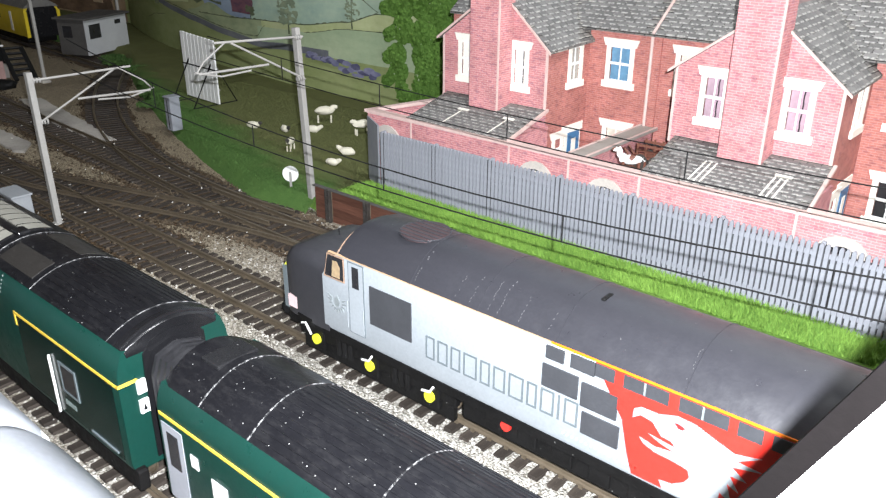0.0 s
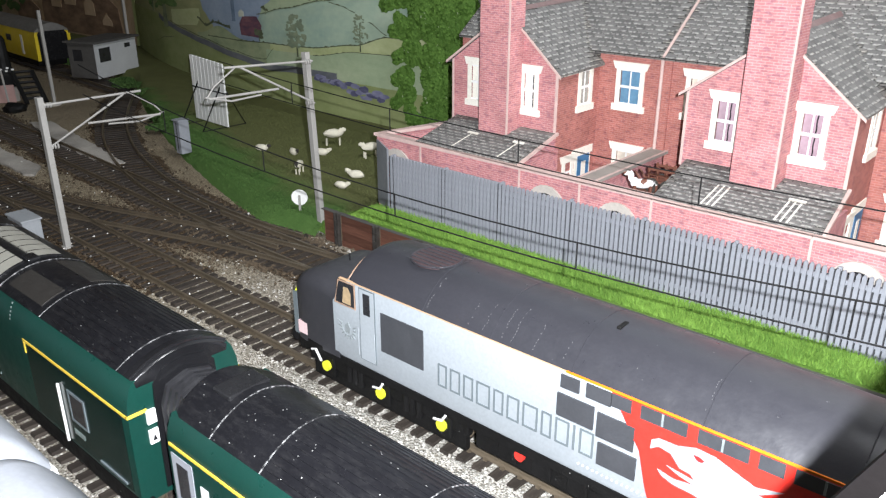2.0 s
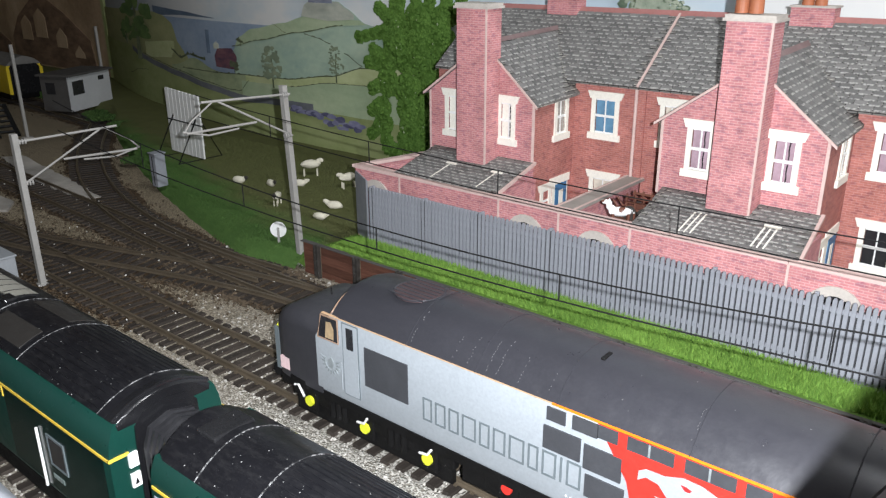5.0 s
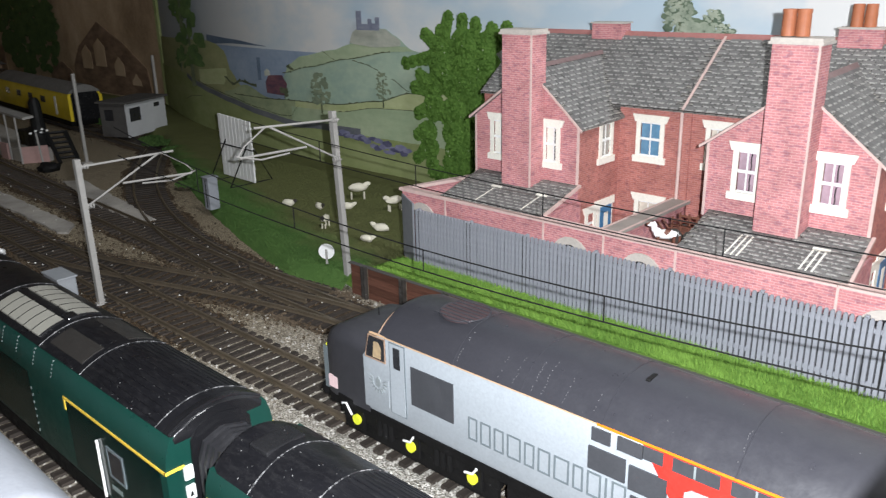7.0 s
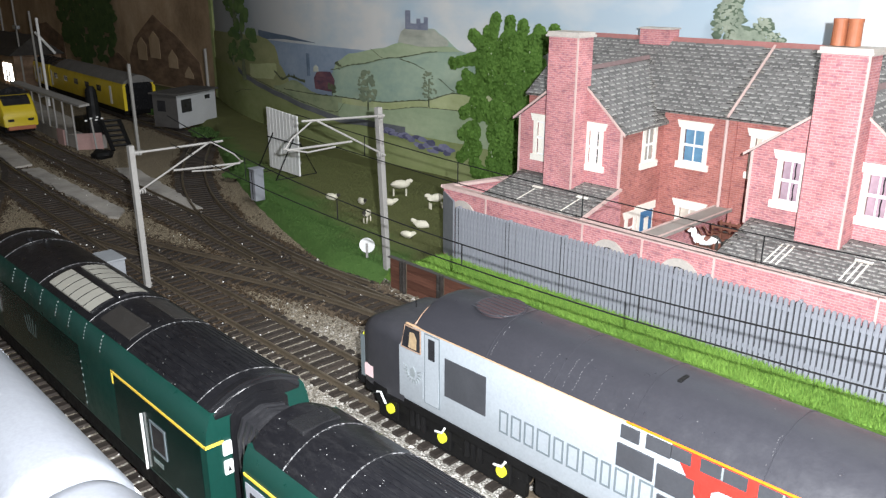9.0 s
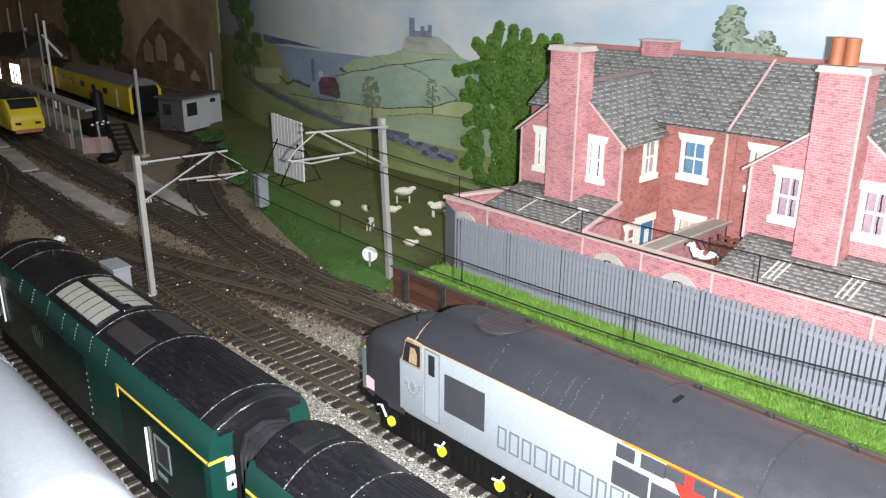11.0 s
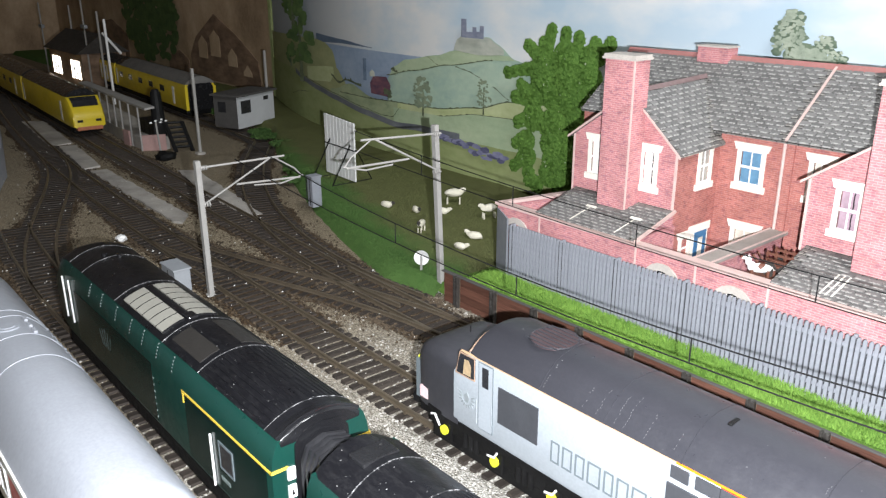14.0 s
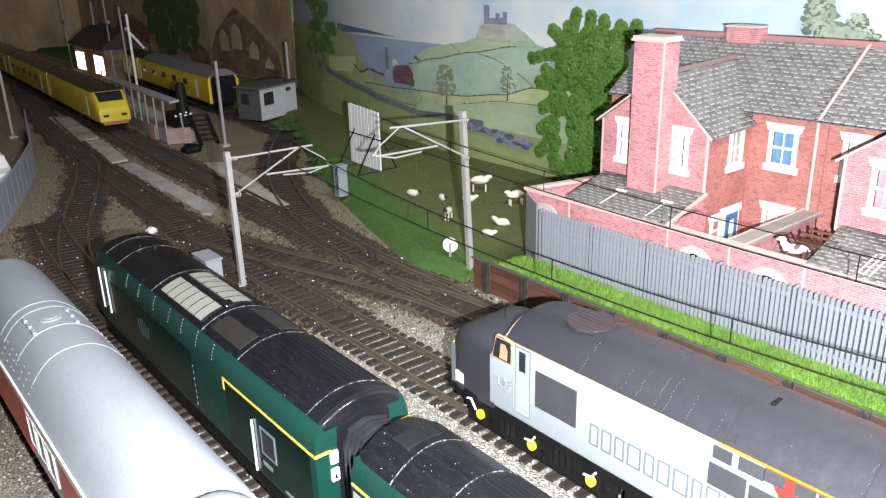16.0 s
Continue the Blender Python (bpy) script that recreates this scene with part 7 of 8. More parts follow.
        lump(flecks, (x + f * math.cos(a), -0.56, z + f * math.sin(a)), (k, k * 0.5, k * rnd.uniform(0.7, 1.8)), 0.3, 1)
    part("pale_flecks", flecks, "fleck", t, "pale flecks caught in the foliage", kind="stuff")


tree()

# ---- far yard ----


def far_train(name, x0, x1, y0, slope, half, label, nose):
    tr = thing(name, (x1, y0, 0), label, "train")
    tr.matrix_basis = spot(x1, y0, 0, -math.degrees(math.atan(slope)))
    L = x1 - x0
    cut = [(-half + 0.1, 0.8), (-half, 1.0), (-half, 2.75), (-half * 0.92, 3.15), (half * 0.92, 3.15), (half, 2.75), (half, 1.0), (half - 0.1, 0.8)]
    cars = [(-18.5 if nose else -22, 0.0)]
    while cars[-1][0] > -L:
        cars.append((max(cars[-1][0] - 21.6, -L), cars[-1][0] - 0.5))
    for i, (a, b) in enumerate(cars):
        rings = [[(a, y, z) for y, z in cut], [(b - (1.6 if nose and i == 0 else 0), y, z) for y, z in cut]]
        if nose and i == 0:
            rings += [[(b - 0.95, y * 0.97, 0.8 + (z - 0.8) * 0.86) for y, z in cut], [(b - 0.3, y * 0.93, 0.8 + (z - 0.8) * 0.56) for y, z in cut], [(b - 0.06, y * 0.9, 0.8 + (z - 0.8) * 0.42) for y, z in cut], [(b, y * 0.84, 0.8 + (z - 0.8) * 0.3) for y, z in cut]]
        body = part("body", loft(fresh(), rings), "train_yellow", tr, "warm yellow body", smooth=True)
        arc = roof_arc(half * 0.93, 3.14, 3.75, 10, 2.0)
        part("roof", prism_x(fresh(), arc, a + 0.05, b - (1.55 if nose and i == 0 else 0.05)), "black", body, "dark roof", smooth=True)
        k = a + 1.5
        while k < b - 4 and not (nose and i == 0):
            for sy in (-1, 1):
                part("window", prism_y(fresh(), rect(k, k + 1.2, 1.95, 2.5), sy * (half + 0.02), sy * (half - 0.04)), "glass", body)
            k += 3.4
        bm = fresh()
        box(bm, a + 0.6, b - 0.8, -half + 0.25, half - 0.25, 0.25, 0.82, 0.05)
        part("under_frame", bm, "bogie", body)
        part("white_stripe", prism_y(fresh(), rect(b - 3.4, b - 2.9, 1.1, 2.7), -half - 0.015, -half + 0.03), "white", body)
        part("white_stripe", prism_y(fresh(), rect(a + 0.3, a + 0.7, 1.1, 2.7), -half - 0.015, -half + 0.03), "white", body)
    return tr


hst = far_train("yellow_train", -152, -68.2, 18.9, 0.05, 1.37, "yellow model test train with dark roof on the far track", True)
bm = fresh()
loft(bm, [[(x + 0.05, y * w, z + 0.04) for x, w, z in ((-1.5, 0.98, 3.06), (-0.95, 0.96, 2.83), (-0.95, 0.96, 2.77), (-1.5, 0.98, 3.0))] for y in (-1.05, -0.35, 0.35, 1.05)])
loft(bm, [[(x + 0.05, y * w, z + 0.04) for x, w, z in ((-0.95, 0.96, 2.83), (-0.58, 0.94, 2.42), (-0.63, 0.94, 2.38), (-1.0, 0.96, 2.77))] for y in (-1.05, -0.35, 0.35, 1.05)])
part("windscreen", bm, "glass", hst, "black wide windscreen")
for y in (-0.72, 0.72):
    bm = fresh()
    box(bm, -0.35, 0.02, y - 0.22, y + 0.22, 1.22, 1.42, 0.02)
    part("headlight", bm, "glass", hst, "dark headlight recess")
bm = fresh()
box(bm, -0.6, 0.06, -1.0, 1.0, 0.55, 0.86, 0.05)
part("valance", bm, "pot", hst, "dull orange-red lower valance")

yc = far_train("yellow_van", -99, -70.5, 29.6, 0.06, 1.45, "yellow model van with pale roof and black end, on the siding", False)
bm = fresh()
prism_x(bm, [(-1.3, 0.8), (-1.3, 2.8), (-1.0, 3.2), (1.0, 3.2), (1.3, 2.8), (1.3, 0.8)], 0.0, 0.12)
part("end_wall", bm, "black", yc, "black end wall")
bm = fresh()
prism_x(bm, roof_arc(1.42, 3.15, 3.85, 10, 2.0), -20, 0.1)
part("pale_roof", bm, "van_roof", yc, "dusty grey roof")
for y0 in (-1.46, 1.2):
    part("yellow_edge", box(fresh(), 0.0, 0.14, y0, y0 + 0.26, 0.8, 2.9), "train_yellow", yc)


def platform():
    pf = thing("station_platform", (0, 0, 0), "dark station platform with pink brick face, white posts and grey canopy", "platform", kind="structure")
    bm = fresh()
    prism_z(bm, [(-110, 24.2), (-64.4, 20.5), (-61.1, 20.55), (-60.5, 22.4), (-64, 22.9), (-110, 27.2)], -0.3, 0.72)
    part("slab", bm, "concrete", pf, "dim grey platform slab")
    for foot in ([(-61.0, 20.42), (-60.3, 22.05), (-60.5, 22.1), (-61.15, 20.5)], [(-64.6, 20.25), (-63.55, 20.35), (-63.55, 20.5), (-64.6, 20.42)]):
        part("brick_face", prism_z(fresh(), foot, -0.3, 0.95), "pink_brick", pf, "dull pink brick face")
    for x, y, z in ((-61.0, 20.38, -0.3), (-63.3, 20.5, -0.3), (-65.5, 20.62, 0.7), (-67.4, 20.75, 0.7), (-69.4, 20.88, 0.7), (-71.6, 21.0, 0.7), (-74.0, 21.15, 0.7), (-76.5, 21.3, 0.7)):
        part("white_post", rod(fresh(), (x, y, z), (x, y, 3.12), 0.07, 8), "mast", pf, "dull white platform post")
    bm = fresh()
    loft(bm, [[(x, y0, 3.1), (x, y0 + 0.75, 3.17), (x, y0 + 0.75, 3.32), (x, y0, 3.25)] for x, y0 in ((-78, 21.25), (-59.4, 20.35))])
    part("canopy", bm, "mast", pf, "narrow grey canopy edge")


platform()
st = thing("station_building", (-106.5, 30.4, 0), "dark station building with two lit openings", "building")
bm = fresh()
box(bm, -6.5, 6.5, -2.2, 3, -0.2, 3.8)
part("wall", bm, "street_house", st)
bm = fresh()
prism_x(bm, [(-2.8, 3.7), (3.4, 3.7), (0.3, 5.9)], -6.9, 6.9)
part("roof", bm, "dark_wool", st, "dark roof")
for x in (-5.3, 2.3):
    bm = fresh()
    box(bm, x, x + 3.2, -2.28, -2.2, 0.65, 2.75)
    lit = part("lit_window", bm, "lit", st, "bright lit opening")
    for dx in (1.1, 2.1):
        part("window_bar", box(fresh(), x + dx, x + dx + 0.3, -2.36, -2.29, 0.65, 2.1), "wire", lit)

sgl = thing("signal_post", (-84, 26.2, 0), "white signal post with a tilted white arm", "signal")
part("post", rod(fresh(), (0, 0, 0), (0, 0, 8.4), 0.13, 8), "white", sgl)
part("arm", wire(fresh(), [(-0.9, 0, 7.0), (1.9, 0.6, 5.2)], 0.13, 8), "white", sgl, "tilted white arm")
for x, y, h in ((-100, 29.0, 9.8), (-118, 29.0, 9.0)):
    lp = thing("platform_lamp", (x, y, 0), "pale lamp post on the platform", "lamp post", "platform lamps")
    part("post", rod(fresh(), (0, 0, 0), (0, 0, h), 0.1, 8), "mast", lp)
    bm = fresh()
    box(bm, -0.7, 0.7, -0.2, 0.2, h - 3.2, h - 2.8, 0.05)
    part("lantern", bm, "hut_grey", lp)

hut = thing("hut", (-66.9, 30.2, 0.1, 24.4), "flat-roofed hut with a white end wall and dark window", "hut")
bm = fresh()
wall_holes(bm, 0.9, 3.4, 0, 2.7, [(1.3, 2.2, 1.3, 2.2)], -2.45, -2.3)
wall_holes(bm, 0.9, 3.4, 0, 2.7, [], 2.3, 2.45)
wall_holes(bm, -2.3, 2.3, 0, 2.7, [], 0.9, 1.05, "y")
part("wall", bm, "hut_dark", hut, "dull grey side wall")
bm = fresh()
wall_holes(bm, -2.45, 2.45, 0, 2.7, [(-2.1, -0.7, 1.2, 2.3), (1.0, 1.8, 2.0, 2.35)], 3.41, 3.55, "y")
part("end_wall", bm, "hut_white", hut, "pale end wall")
bm = fresh()
box(bm, 0.7, 3.8, -2.7, 2.7, 2.7, 2.86, 0.03)
part("roof", bm, "hut_dark", hut, "flat grey roof")
for q in ((1.3, 2.2, -2.4, -2.35, 1.3, 2.2), (3.44, 3.48, -2.1, -0.7, 1.2, 2.3), (3.44, 3.48, 1.0, 1.8, 2.0, 2.35)):
    part("window", box(fresh(), *q), "glass", hut)

bs = thing("buffer_stop", (-58.6, 22.9, -0.2), "black ladder-like buffer stop beside the platform end", "buffer stop")
for x, y in ((-0.15, -0.75), (0.15, 0.45)):
    part("upright", wire(fresh(), [(x - 1.6, y, 2.0), (x, y, 0.0)], 0.17, 6), "wire", bs)
for k in range(6):
    f = k / 6
    part("rung", wire(fresh(), [(-1.75 + 1.6 * f, -0.75, 2.0 - 2.0 * f), (-1.45 + 1.6 * f, 0.45, 2.0 - 2.0 * f)], 0.1, 6), "wire", bs)
bm = fresh()
lump(bm, (0, 0, 0.25), (0.75, 0.65, 0.4), 0.4, 2)
lump(bm, (-0.5, 0.5, 0.2), (0.6, 0.5, 0.3), 0.4, 2)
part("coal_lump", bm, "wire", None, "black lump of coal on the ground", category="coal", place=(-57.0, 20.6, -0.25))
# Rough black mass standing in for a small tank engine with a tall chimney.
sb = thing("boiler", (-61.3, 22.0, 0.7), "rough black body with a tall chimney on the platform end", "boiler")
bm = fresh()
box(bm, -3.0, 0.5, -0.6, 0.5, 0, 1.1, 0.1)
lump(bm, (-0.4, 0, 1.1), (1.0, 0.6, 0.5), 0.35, 2)
part("body", bm, "wire", sb)
part("chimney", loft(fresh(), [[(r * math.cos(a), r * math.sin(a), z) for a in [2 * math.pi * i / 12 for i in range(12)]] for r, z in ((0.55, 0.9), (0.46, 2.2), (0.4, 3.3), (0.24, 3.6))]), "wire", sb, "tall black chimney")
lp = thing("yard_lamp", (-59.45, 21.22, -0.25), "pale yard lamp with a cluster of white heads", "lamp post")
part("post", rod(fresh(), (0, 0, 0), (-0.1, -0.1, 2.35), 0.07, 8), "mast", lp)
for x, y, z in ((-0.3, -0.4, 2.3), (-0.1, -0.1, 2.45), (0.1, 0.2, 2.35), (-0.2, 0.4, 2.5), (0.0, 0.65, 2.4)):
    part("lamp_head", lump(fresh(), (x, y, z), (0.09, 0.12, 0.08), 0.25, 1), "white", lp, "small white lamp head")

# grey fence round the yard at the left, with a white van behind it
lf = thing("sheet_fence", (0, 0, 0), "curved grey sheet fence round a yard", "fence", kind="structure")
pts = [(-74, 13.4), (-66, 11.8), (-59, 10.4), (-54, 8.7), (-50, 7.2), (-46, 5.5), (-43, 3.5)]
for a, b in zip(pts, pts[1:]):
    dx, dy = b[0] - a[0], b[1] - a[1]
    for k in range(3):
        p = (a[0] + dx * k / 3, a[1] + dy * k / 3)
        q = (a[0] + dx * (k + 0.96) / 3, a[1] + dy * (k + 0.96) / 3)
        bm = fresh()
        prism_z(bm, [p, q, (q[0], q[1] - 0.12), (p[0], p[1] - 0.12)], -0.3, 1.85)
        part("panel", bm, "steel_grey", lf, "grey fence panel")
vn = thing("white_van", (-56.5, 7.2, -0.2), "small white van with yellow stripe behind the fence", "van")
bm = fresh()
loft(bm, [[(x, y, z) for y, z in ((-0.95, 0.35), (-0.95, 1.3), (-0.8, h), (0.8, h), (0.95, 1.3), (0.95, 0.35))] for x, h in ((-2.4, 2.1), (1.0, 2.1), (1.7, 1.45), (2.5, 1.3))])
part("body", bm, "white", vn)
bm = fresh()
box(bm, -2.3, 2.3, -0.99, -0.94, 1.0, 1.25)
part("stripe", bm, "train_yellow", vn)
for x in (-1.6, 1.6):
    for y in (-0.9, 0.9):
        part("wheel", rod(fresh(), (x, y - 0.1, 0.35), (x, y + 0.1, 0.35), 0.35, 14), "bogie", vn)

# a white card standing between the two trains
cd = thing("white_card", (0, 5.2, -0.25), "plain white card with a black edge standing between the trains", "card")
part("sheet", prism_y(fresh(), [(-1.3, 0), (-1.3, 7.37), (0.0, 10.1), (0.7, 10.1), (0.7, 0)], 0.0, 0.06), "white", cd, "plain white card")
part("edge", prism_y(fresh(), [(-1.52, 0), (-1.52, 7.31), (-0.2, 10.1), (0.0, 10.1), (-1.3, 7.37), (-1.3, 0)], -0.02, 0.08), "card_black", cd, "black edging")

# ---- tracks: rails, then sleepers and loose stones ----
GAUGE = 1.40


def bend(base, x_on, curve, power=2.0):
    """A track centre line y(x): straight for x > x_on, then bending to larger y."""
    return lambda x: base if x > x_on else base + curve * (x_on - x) ** power


TRACKS = [
    ("coach_track", lambda x: 2.72, 8.0, -60.0),
    ("power_car_track", bend(6.76, -30, 0.004), 8.0, -46.0),
    ("locomotive_track", bend(13.05, -30, 0.0012), 10.0, -120.0),
    ("far_track", lambda x: 17.3, 10.0, -30.0),
    ("main_track", lambda x: 17.3 + 0.042 * (-30 - x), -30.0, -150.0),
    ("crossover_track", lambda x: 13.1 + 4.2 * smooth01((x + 40) / 20), -20.5, -39.5),
    ("siding_track", lambda x: 17.6 + 0.0145 * (-28 - x) ** 2 - 0.00005 * (-28 - x) ** 3 if x > -58 else 29.2 + 0.06 * (-58 - x), -24.0, -110.0),
    ("cross_track", lambda x: 6.8 + 7.4 * smooth01((-34 - x) / 30), -34.0, -63.5),
]


def along(line, x0, x1, d):
    out, x = [], x0
    while x > x1:
        y = line(x)
        slope = (line(x + 0.05) - line(x - 0.05)) / 0.1
        n = math.hypot(1, slope)
        out.append((x, y, slope / n, 1 / n))
        x -= d / n
    return out


def track_bed(owner, line, x0, x1):
    """Oily dark ballast under the far tracks, with a ragged edge."""
    bm = fresh()
    rows = []
    for x, y, sn, cs in along(line, x0, x1, 0.2):
        wide = [1.42 + 0.3 * noise.noise(Vector((x * 0.3, y, 7 * k))) + 0.2 * noise.noise(Vector((x * 1.7, y, 9 * k))) + 0.16 * noise.noise(Vector((x * 5.3, y, 5 * k))) for k in (1, 2)]
        row = []
        for k in range(7):
            o = -wide[0] + (wide[0] + wide[1]) * k / 6
            px, py = x - sn * o, y + cs * o
            row.append(bm.verts.new((px, py, rough_ground(px, py) + (0.012 if k in (0, 6) else 0.045))))
        rows.append(row)
    for a, b in zip(rows, rows[1:]):
        for k in range(6):
            bm.faces.new((a[k], b[k], b[k + 1], a[k + 1]))
    part("track_bed", bm, "track_bed", owner, "dark brown oily ballast", smooth=True)


BEDS = {"locomotive_track": -24.0, "far_track": -22.6, "main_track": -30.0, "crossover_track": -20.8, "siding_track": -24.2, "cross_track": -34.0, "power_car_track": -31.0}
sleeper = fresh()
box(sleeper, -0.14, 0.14, -1.18, 1.18, -0.30, -0.16)
for v in sleeper.verts:
    if v.co.z > -0.2:
        v.co.x *= 0.92
        v.co.y *= 0.985
for name, line, x0, x1 in TRACKS:
    tk = thing(name, (0, 0, 0), "brass-coloured rails on dark brown sleepers", "track", "tracks", "structure")
    stations = along(line, x0, x1, 1.0)
    if name in BEDS:
        track_bed(tk, line, BEDS[name], x1)
    for sgn in (-1, 1):
        rings = []
        for x, y, sn, cs in stations:
            cx, cy = x - sgn * sn * GAUGE / 2, y + sgn * cs * GAUGE / 2
            prof = [(-0.07, -0.17), (0.07, -0.17), (0.07, -0.14), (0.02, -0.11), (0.02, -0.06), (0.042, -0.045), (0.042, 0.0), (-0.042, 0.0), (-0.042, -0.045), (-0.02, -0.06), (-0.02, -0.11), (-0.07, -0.14)]
            rings.append([(cx - sn * o, cy + cs * o, z) for o, z in prof])
        part("rail", loft(fresh(), rings), "rail", tk, "worn brassy rail")
    near = name in ("locomotive_track", "far_track", "power_car_track", "coach_track", "crossover_track")
    rest = fresh()
    first = None
    for x, y, sn, cs in along(line, x0 - 0.2, x1, 0.5):
        keep = near and -32 < x < 6 and not (name == "coach_track" and x > -20)
        m = pose(x, y + random.uniform(-0.03, 0.03), random.uniform(-0.01, 0.005), 0, 0, math.degrees(math.atan2(sn, cs)) + random.uniform(-0.7, 0.7))
        if keep:
            if first is None:
                made = part("sleeper", sleeper.copy(), "sleeper", tk)
                first = made.data
            else:
                made = new("sleeper", first)
                made.parent = tk
            made.matrix_basis = Matrix.Translation(m.translation * S) @ m.to_3x3().to_4x4()
        else:
            c = sleeper.copy()
            c.transform(m)
            tmp = bpy.data.meshes.new("tmp")
            c.to_mesh(tmp)
            c.free()
            rest.from_mesh(tmp)
            bpy.data.meshes.remove(tmp)
    if rest.verts:
        part("far_sleepers", rest, "sleeper", tk, kind="stuff")
    else:
        rest.free()
    # rail chairs along the nearer track
    if name in ("locomotive_track", "far_track"):
        bm = fresh()
        for x, y, sn, cs in along(line, 6 - 0.2, -30, 0.5):
            for sgn in (-1, 1):
                for o in (-0.11, 0.11):
                    cx, cy = x - sn * (sgn * GAUGE / 2 + o), y + cs * (sgn * GAUGE / 2 + o)
                    box(bm, cx - 0.05, cx + 0.05, cy - 0.035, cy + 0.035, -0.17, -0.11)
        part("rail_chairs", bm, "rail", tk, kind="stuff")

# loose stones near the lens
rnd = random.Random(5)
verts, faces = [], []
lines = [t[1] for t in TRACKS]
for _ in range(56000):
    x, y = rnd.uniform(-34, 2), rnd.uniform(-2.0, 19.1)
    if rnd.random() < (-x - 3) / 24:
        continue
    r = rnd.uniform(0.022, 0.055)
    z = rough_ground(x, y) + r * 0.3
    k = len(verts)
    a = rnd.uniform(0, 3)
    for i in range(4):
        verts.append(((x + r * math.cos(a + i * 1.57) * rnd.uniform(0.7, 1.2)) * S, (y + r * math.sin(a + i * 1.57) * rnd.uniform(0.7, 1.2)) * S, (z + rnd.uniform(-0.3, 0.3) * r) * S))
    verts.append((x * S, y * S, (z + r * 0.8) * S))
    verts.append((x * S, y * S, (z - r * 0.8) * S))
    for i in range(4):
        j = (i + 1) % 4
        faces += [(k + i, k + j, k + 4), (k + j, k + i, k + 5)]
me = bpy.data.meshes.new("loose_stones")
me.from_pydata(verts, [], faces)
me.materials.append(M["stones"])
tagged(new("loose_stones", me), "loose pale and brown ballast stones", "ballast", kind="stuff")


# pale crumbs strewn over the far yard's tracks
verts, faces = [], []
for _ in range(480):
    x, y = rnd.uniform(-66, -14), rnd.uniform(4.2, 19.0)
    r = rnd.uniform(0.02, 0.06) * (1.5 if rnd.random() < 0.06 else 1)
    z = rnd.choice((-0.2, -0.13, -0.13)) + r * 0.5
    k = len(verts)
    for dx, dy, dz in ((1, 0, 0), (-0.4, 0.9, 0), (-0.5, -0.8, 0), (0, 0, 1), (0, 0, -1)):
        verts.append(((x + dx * r * rnd.uniform(0.6, 1.3)) * S, (y + dy * r * rnd.uniform(0.6, 1.3)) * S, (z + dz * r * 0.8) * S))
    faces += [(k, k + 1, k + 3), (k + 1, k + 2, k + 3), (k + 2, k, k + 3), (k + 1, k, k + 4), (k + 2, k + 1, k + 4), (k, k + 2, k + 4)]
me = bpy.data.meshes.new("pale_crumbs")
me.from_pydata(verts, [], faces)
me.materials.append(M["crumb"])
tagged(new("pale_crumbs", me), "pale crumbs strewn over the dark tracks", "debris", kind="stuff")


# dark clods strewn off the track beds
verts, faces = [], []
for name, start in BEDS.items():
    line, far_end = next((t[1], t[3]) for t in TRACKS if t[0] == name)
    for _ in range(1500):
        x = rnd.uniform(max(far_end, -70), start)
        y = line(x) + rnd.choice((-1, 1)) * (1.1 + abs(rnd.gauss(0, 0.4)))
        r = rnd.uniform(0.03, 0.085)
        z = rough_ground(x, y) + 0.03 + r * 0.2
        k = len(verts)
        for dx, dy, dz in ((1, 0, 0), (-0.4, 0.9, 0), (-0.5, -0.8, 0), (0, 0, 0.8), (0, 0, -0.8)):
            verts.append(((x + dx * r * rnd.uniform(0.6, 1.4)) * S, (y + dy * r * rnd.uniform(0.6, 1.4)) * S, (z + dz * r) * S))
        faces += [(k, k + 1, k + 3), (k + 1, k + 2, k + 3), (k + 2, k, k + 3), (k + 1, k, k + 4), (k + 2, k + 1, k + 4), (k, k + 2, k + 4)]
me = bpy.data.meshes.new("dark_clods")
me.from_pydata(verts, [], faces)
me.materials.append(M["clod"])
tagged(new("dark_clods", me), "dark brown clods of oily ballast beside the tracks", "ballast", kind="stuff")


def blades(name, count, where, height, material, label, seed):
    rnd = random.Random(seed)
    verts, faces = [], []
    for _ in range(count):
        x, y = where(rnd)
        z = field_z(x, y) - 0.02
        h = height * rnd.uniform(0.5, 1.25)
        a = rnd.uniform(0, 6.28)
        w = 0.026
        lx, ly = rnd.gauss(0, 0.35) * h, rnd.gauss(0, 0.35) * h
        k = len(verts)
        verts += [((x - w * math.cos(a)) * S, (y - w * math.sin(a)) * S, z * S), ((x + w * math.cos(a)) * S, (y + w * math.sin(a)) * S, z * S), ((x + lx) * S, (y + ly) * S, (z + h) * S)]
        faces.append((k, k + 1, k + 2))
    me = bpy.data.meshes.new(name)
    me.from_pydata(verts, [], faces)
    me.materials.append(M[material])
    tagged(new(name, me), label, "grass", kind="stuff")


blades("verge_grass", 40000, lambda r: (r.uniform(-23, 2), 19.36 + 0.9 * r.random()), 0.23, "blades", "bright green tufted grass strip below the fence", 21)
blades("field_grass", 30000, lambda r: (lambda x: (x, r.uniform(bank_line(x) + 0.4, 31)))(r.uniform(-46, -22)), 0.08, "field_blades", "short dark green field grass", 22)

# ---- roof slates, one by one on the nearest slopes ----
SLATE_W, SLATE_H = 0.4, 0.21


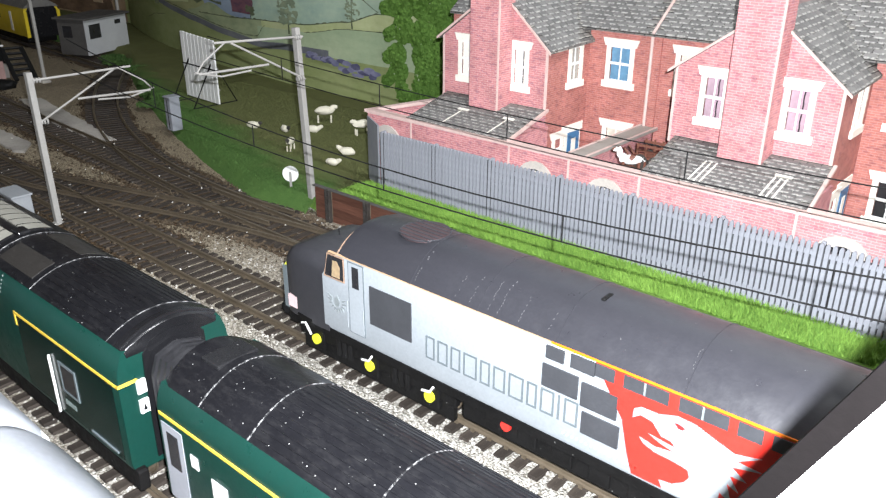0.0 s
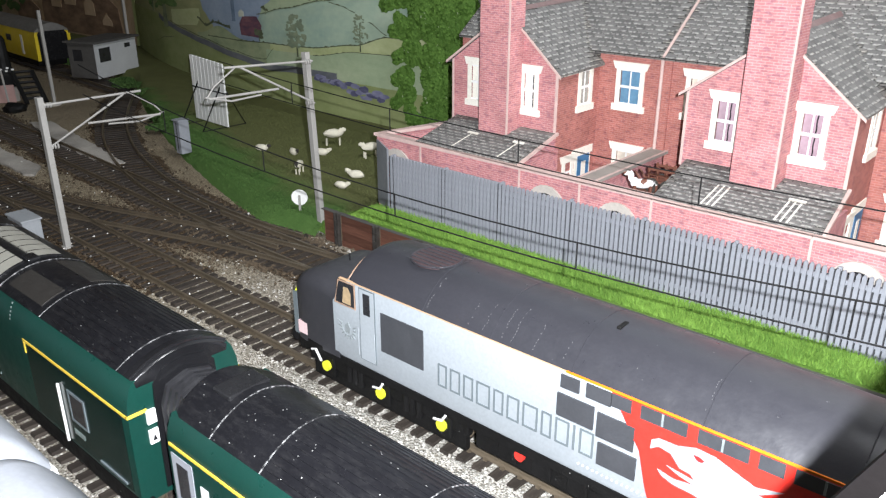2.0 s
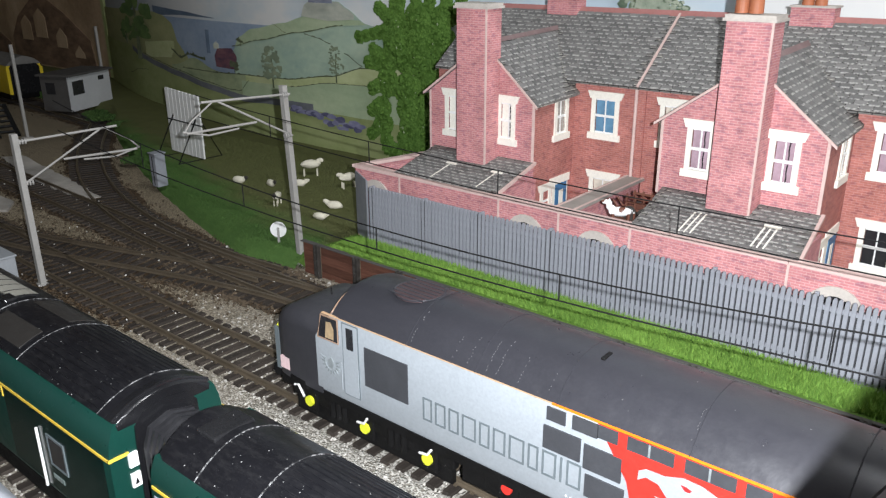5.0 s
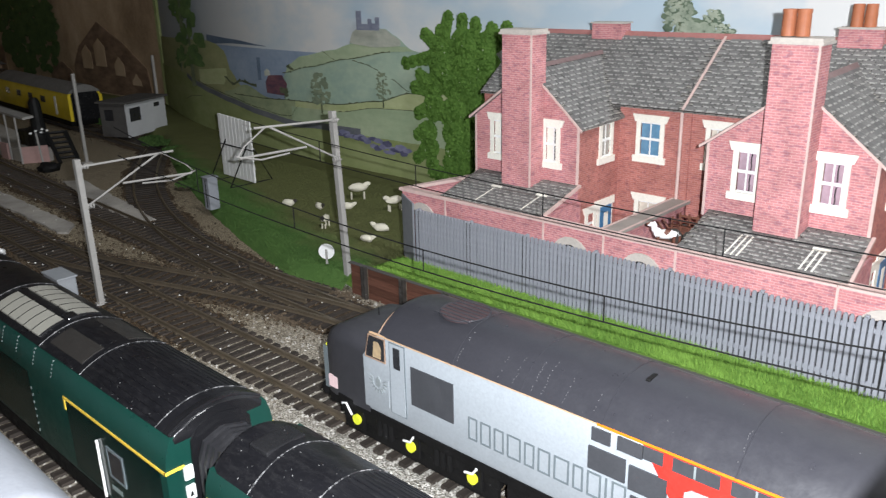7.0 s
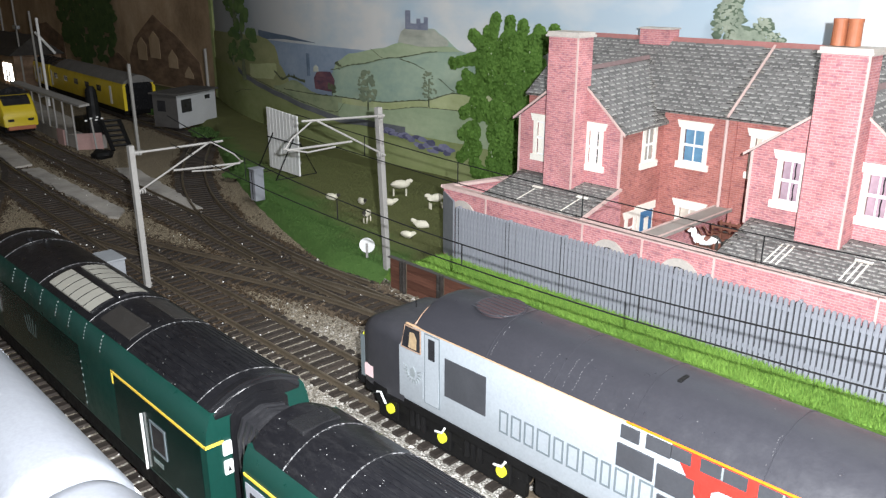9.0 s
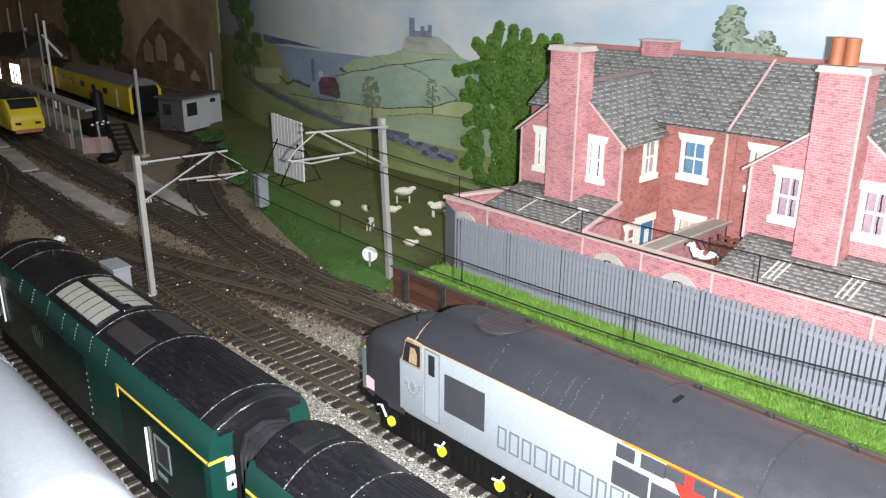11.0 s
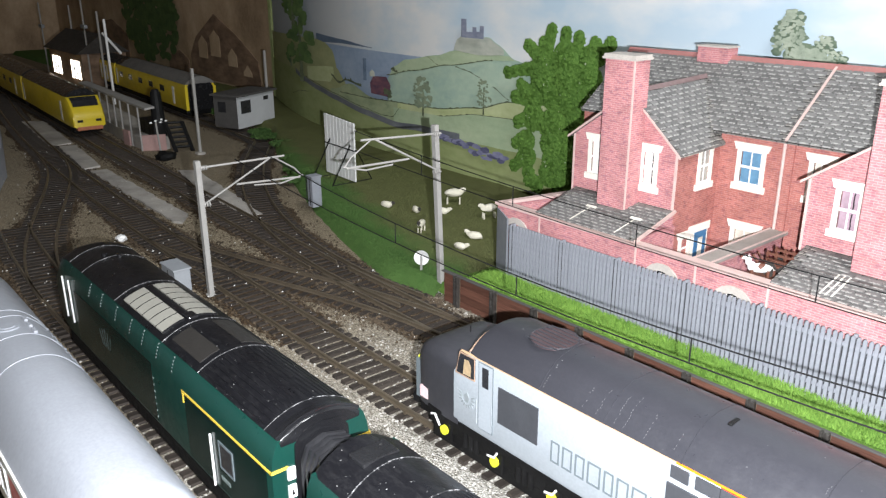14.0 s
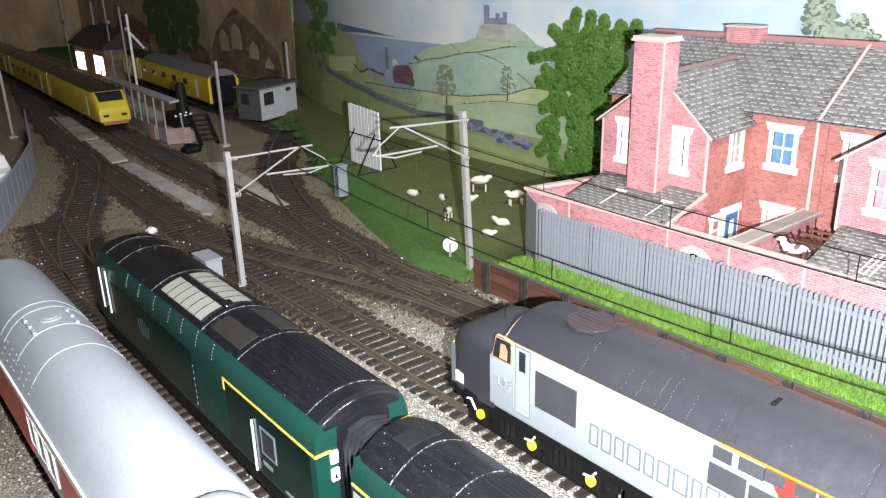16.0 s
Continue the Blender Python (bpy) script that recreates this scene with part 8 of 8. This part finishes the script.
def slate_piece_mat(name, island):
    """A split slate: its own grey, with a pale worn lower edge."""
    n = Nodes(name)
    src = n.add("ShaderNodeNewGeometry").outputs["Random Per Island"] if island else n.add("ShaderNodeObjectInfo").outputs["Random"]
    base = n.ramp(src, [(0.0, (0.125, 0.122, 0.118)), (0.5, (0.165, 0.161, 0.155)), (1.0, (0.205, 0.2, 0.19))])
    shift = n.add("ShaderNodeVectorMath")
    n.link(n.coord.outputs["UV"], shift.inputs[0])
    much = n.add("ShaderNodeMath")
    much.operation, much.inputs[1].default_value = "MULTIPLY", 60.0
    n.link(src, much.inputs[0])
    n.link(much.outputs[0], shift.inputs[1])
    grain = n.noise(2.2, shift.outputs[0], detail=5, rough=0.7)
    sep = n.add("ShaderNodeSeparateXYZ")
    n.link(n.coord.outputs["UV"], sep.inputs[0])
    edge = n.ramp(sep.outputs[1], [(0.0, (1, 1, 1)), (0.14, (1, 1, 1)), (0.24, (0, 0, 0))])
    half = n.add("ShaderNodeMath")
    half.operation, half.inputs[1].default_value = "MULTIPLY", 0.5
    n.link(sep.outputs[0], half.inputs[0])
    dash = n.ramp(half.outputs[0], [(0.05, (0, 0, 0)), (0.16, (1, 1, 1)), (0.84, (1, 1, 1)), (0.95, (0, 0, 0))])
    edge = n.mix(1.0, edge, dash, "MULTIPLY")
    worn = n.ramp(grain, [(0.4, (0, 0, 0)), (0.54, (0.9, 0.9, 0.9))])
    c = n.mix(n.mix(1.0, edge, worn, "MULTIPLY"), base, (0.44, 0.43, 0.4))
    c = n.mix(0.5, c, n.ramp(grain, [(0.3, (0.75, 0.75, 0.75)), (0.7, (1.2, 1.2, 1.2))]), "MULTIPLY")
    n.bump(grain, 0.008)
    return n.done(c, 0.7, 0, 0.3)


M["slate_piece"] = slate_piece_mat("slate_piece", False)
M["slate_rest"] = slate_piece_mat("slate_rest", True)

w, h = SLATE_W / 2 - 0.018, SLATE_H / 2
CORNERS = [(-w, -h - 0.02, 0.004), (w, -h - 0.02, 0.004), (w, h, -0.012), (-w, h, -0.012), (-w, -h - 0.02, 0.026), (w, -h - 0.02, 0.026), (w, h, 0.004), (-w, h, 0.004)]
SIDES = [(4, 5, 6, 7), (0, 1, 5, 4), (1, 2, 6, 5), (2, 3, 7, 6), (3, 0, 4, 7)]
slate = bpy.data.meshes.new("slate")
slate.from_pydata([tuple(v * S for v in p) for p in CORNERS], [], SIDES)
layer = slate.uv_layers.new(name="UVMap")
for l in slate.loops:
    p = CORNERS[l.vertex_index]
    layer.data[l.index].uv = ((p[0] + w) / (2 * w) * 2, (p[1] + h) / (2 * h))
slate.materials.append(M["slate_piece"])

made_of = {}
rnd = random.Random(77)
for roof, corner, along_v, up_v, width, length, shows in SLOPES:
    u, v = Vector(along_v).normalized(), Vector(up_v).normalized()
    nrm = u.cross(v).normalized()
    if nrm.z < 0:
        nrm = -nrm
    v = nrm.cross(u).normalized() if nrm.cross(u).z > 0 else u.cross(nrm).normalized()
    turn = Matrix((u, v, u.cross(v))).transposed()
    rest_v, rest_f = [], []
    for j in range(int(length / SLATE_H)):
        off = 0.5 * SLATE_W * (j % 2)
        for i in range(int((width - off) / SLATE_W)):
            p = Vector(corner) + u * (off + (i + 0.5) * SLATE_W) + v * ((j + 0.5) * SLATE_H) + nrm * 0.006
            if not shows(*p):
                continue
            m = Matrix.Translation(p) @ turn.to_4x4() @ Matrix.Rotation(rnd.uniform(-0.012, 0.012), 4, "Z") @ Matrix.Translation((0, rnd.uniform(-0.012, 0.012), rnd.uniform(0, 0.006)))
            owner = roof.parent.name
            if made_of.get(owner, 0) < 300 and corner[0] < 0:
                made_of[owner] = made_of.get(owner, 0) + 1
                ob = new("slate", slate)
                ob.parent = roof
                ob.matrix_basis = Matrix.Translation(m.translation * S) @ m.to_3x3().to_4x4()
            else:
                k = len(rest_v)
                rest_v += [tuple((m @ Vector(c)) * S) for c in CORNERS]
                rest_f += [tuple(k + q for q in f) for f in SIDES]
    if rest_v:
        me = bpy.data.meshes.new("slate_rest")
        me.from_pydata(rest_v, [], rest_f)
        layer = me.uv_layers.new(name="UVMap")
        for l in me.loops:
            c = CORNERS[l.vertex_index % 8]
            layer.data[l.index].uv = ((c[0] + w) / (2 * w) * 2, (c[1] + h) / (2 * h))
        me.materials.append(M["slate_rest"])
        ob = new("slate_rest", me)
        ob.parent = roof
        tagged(ob, kind="stuff")
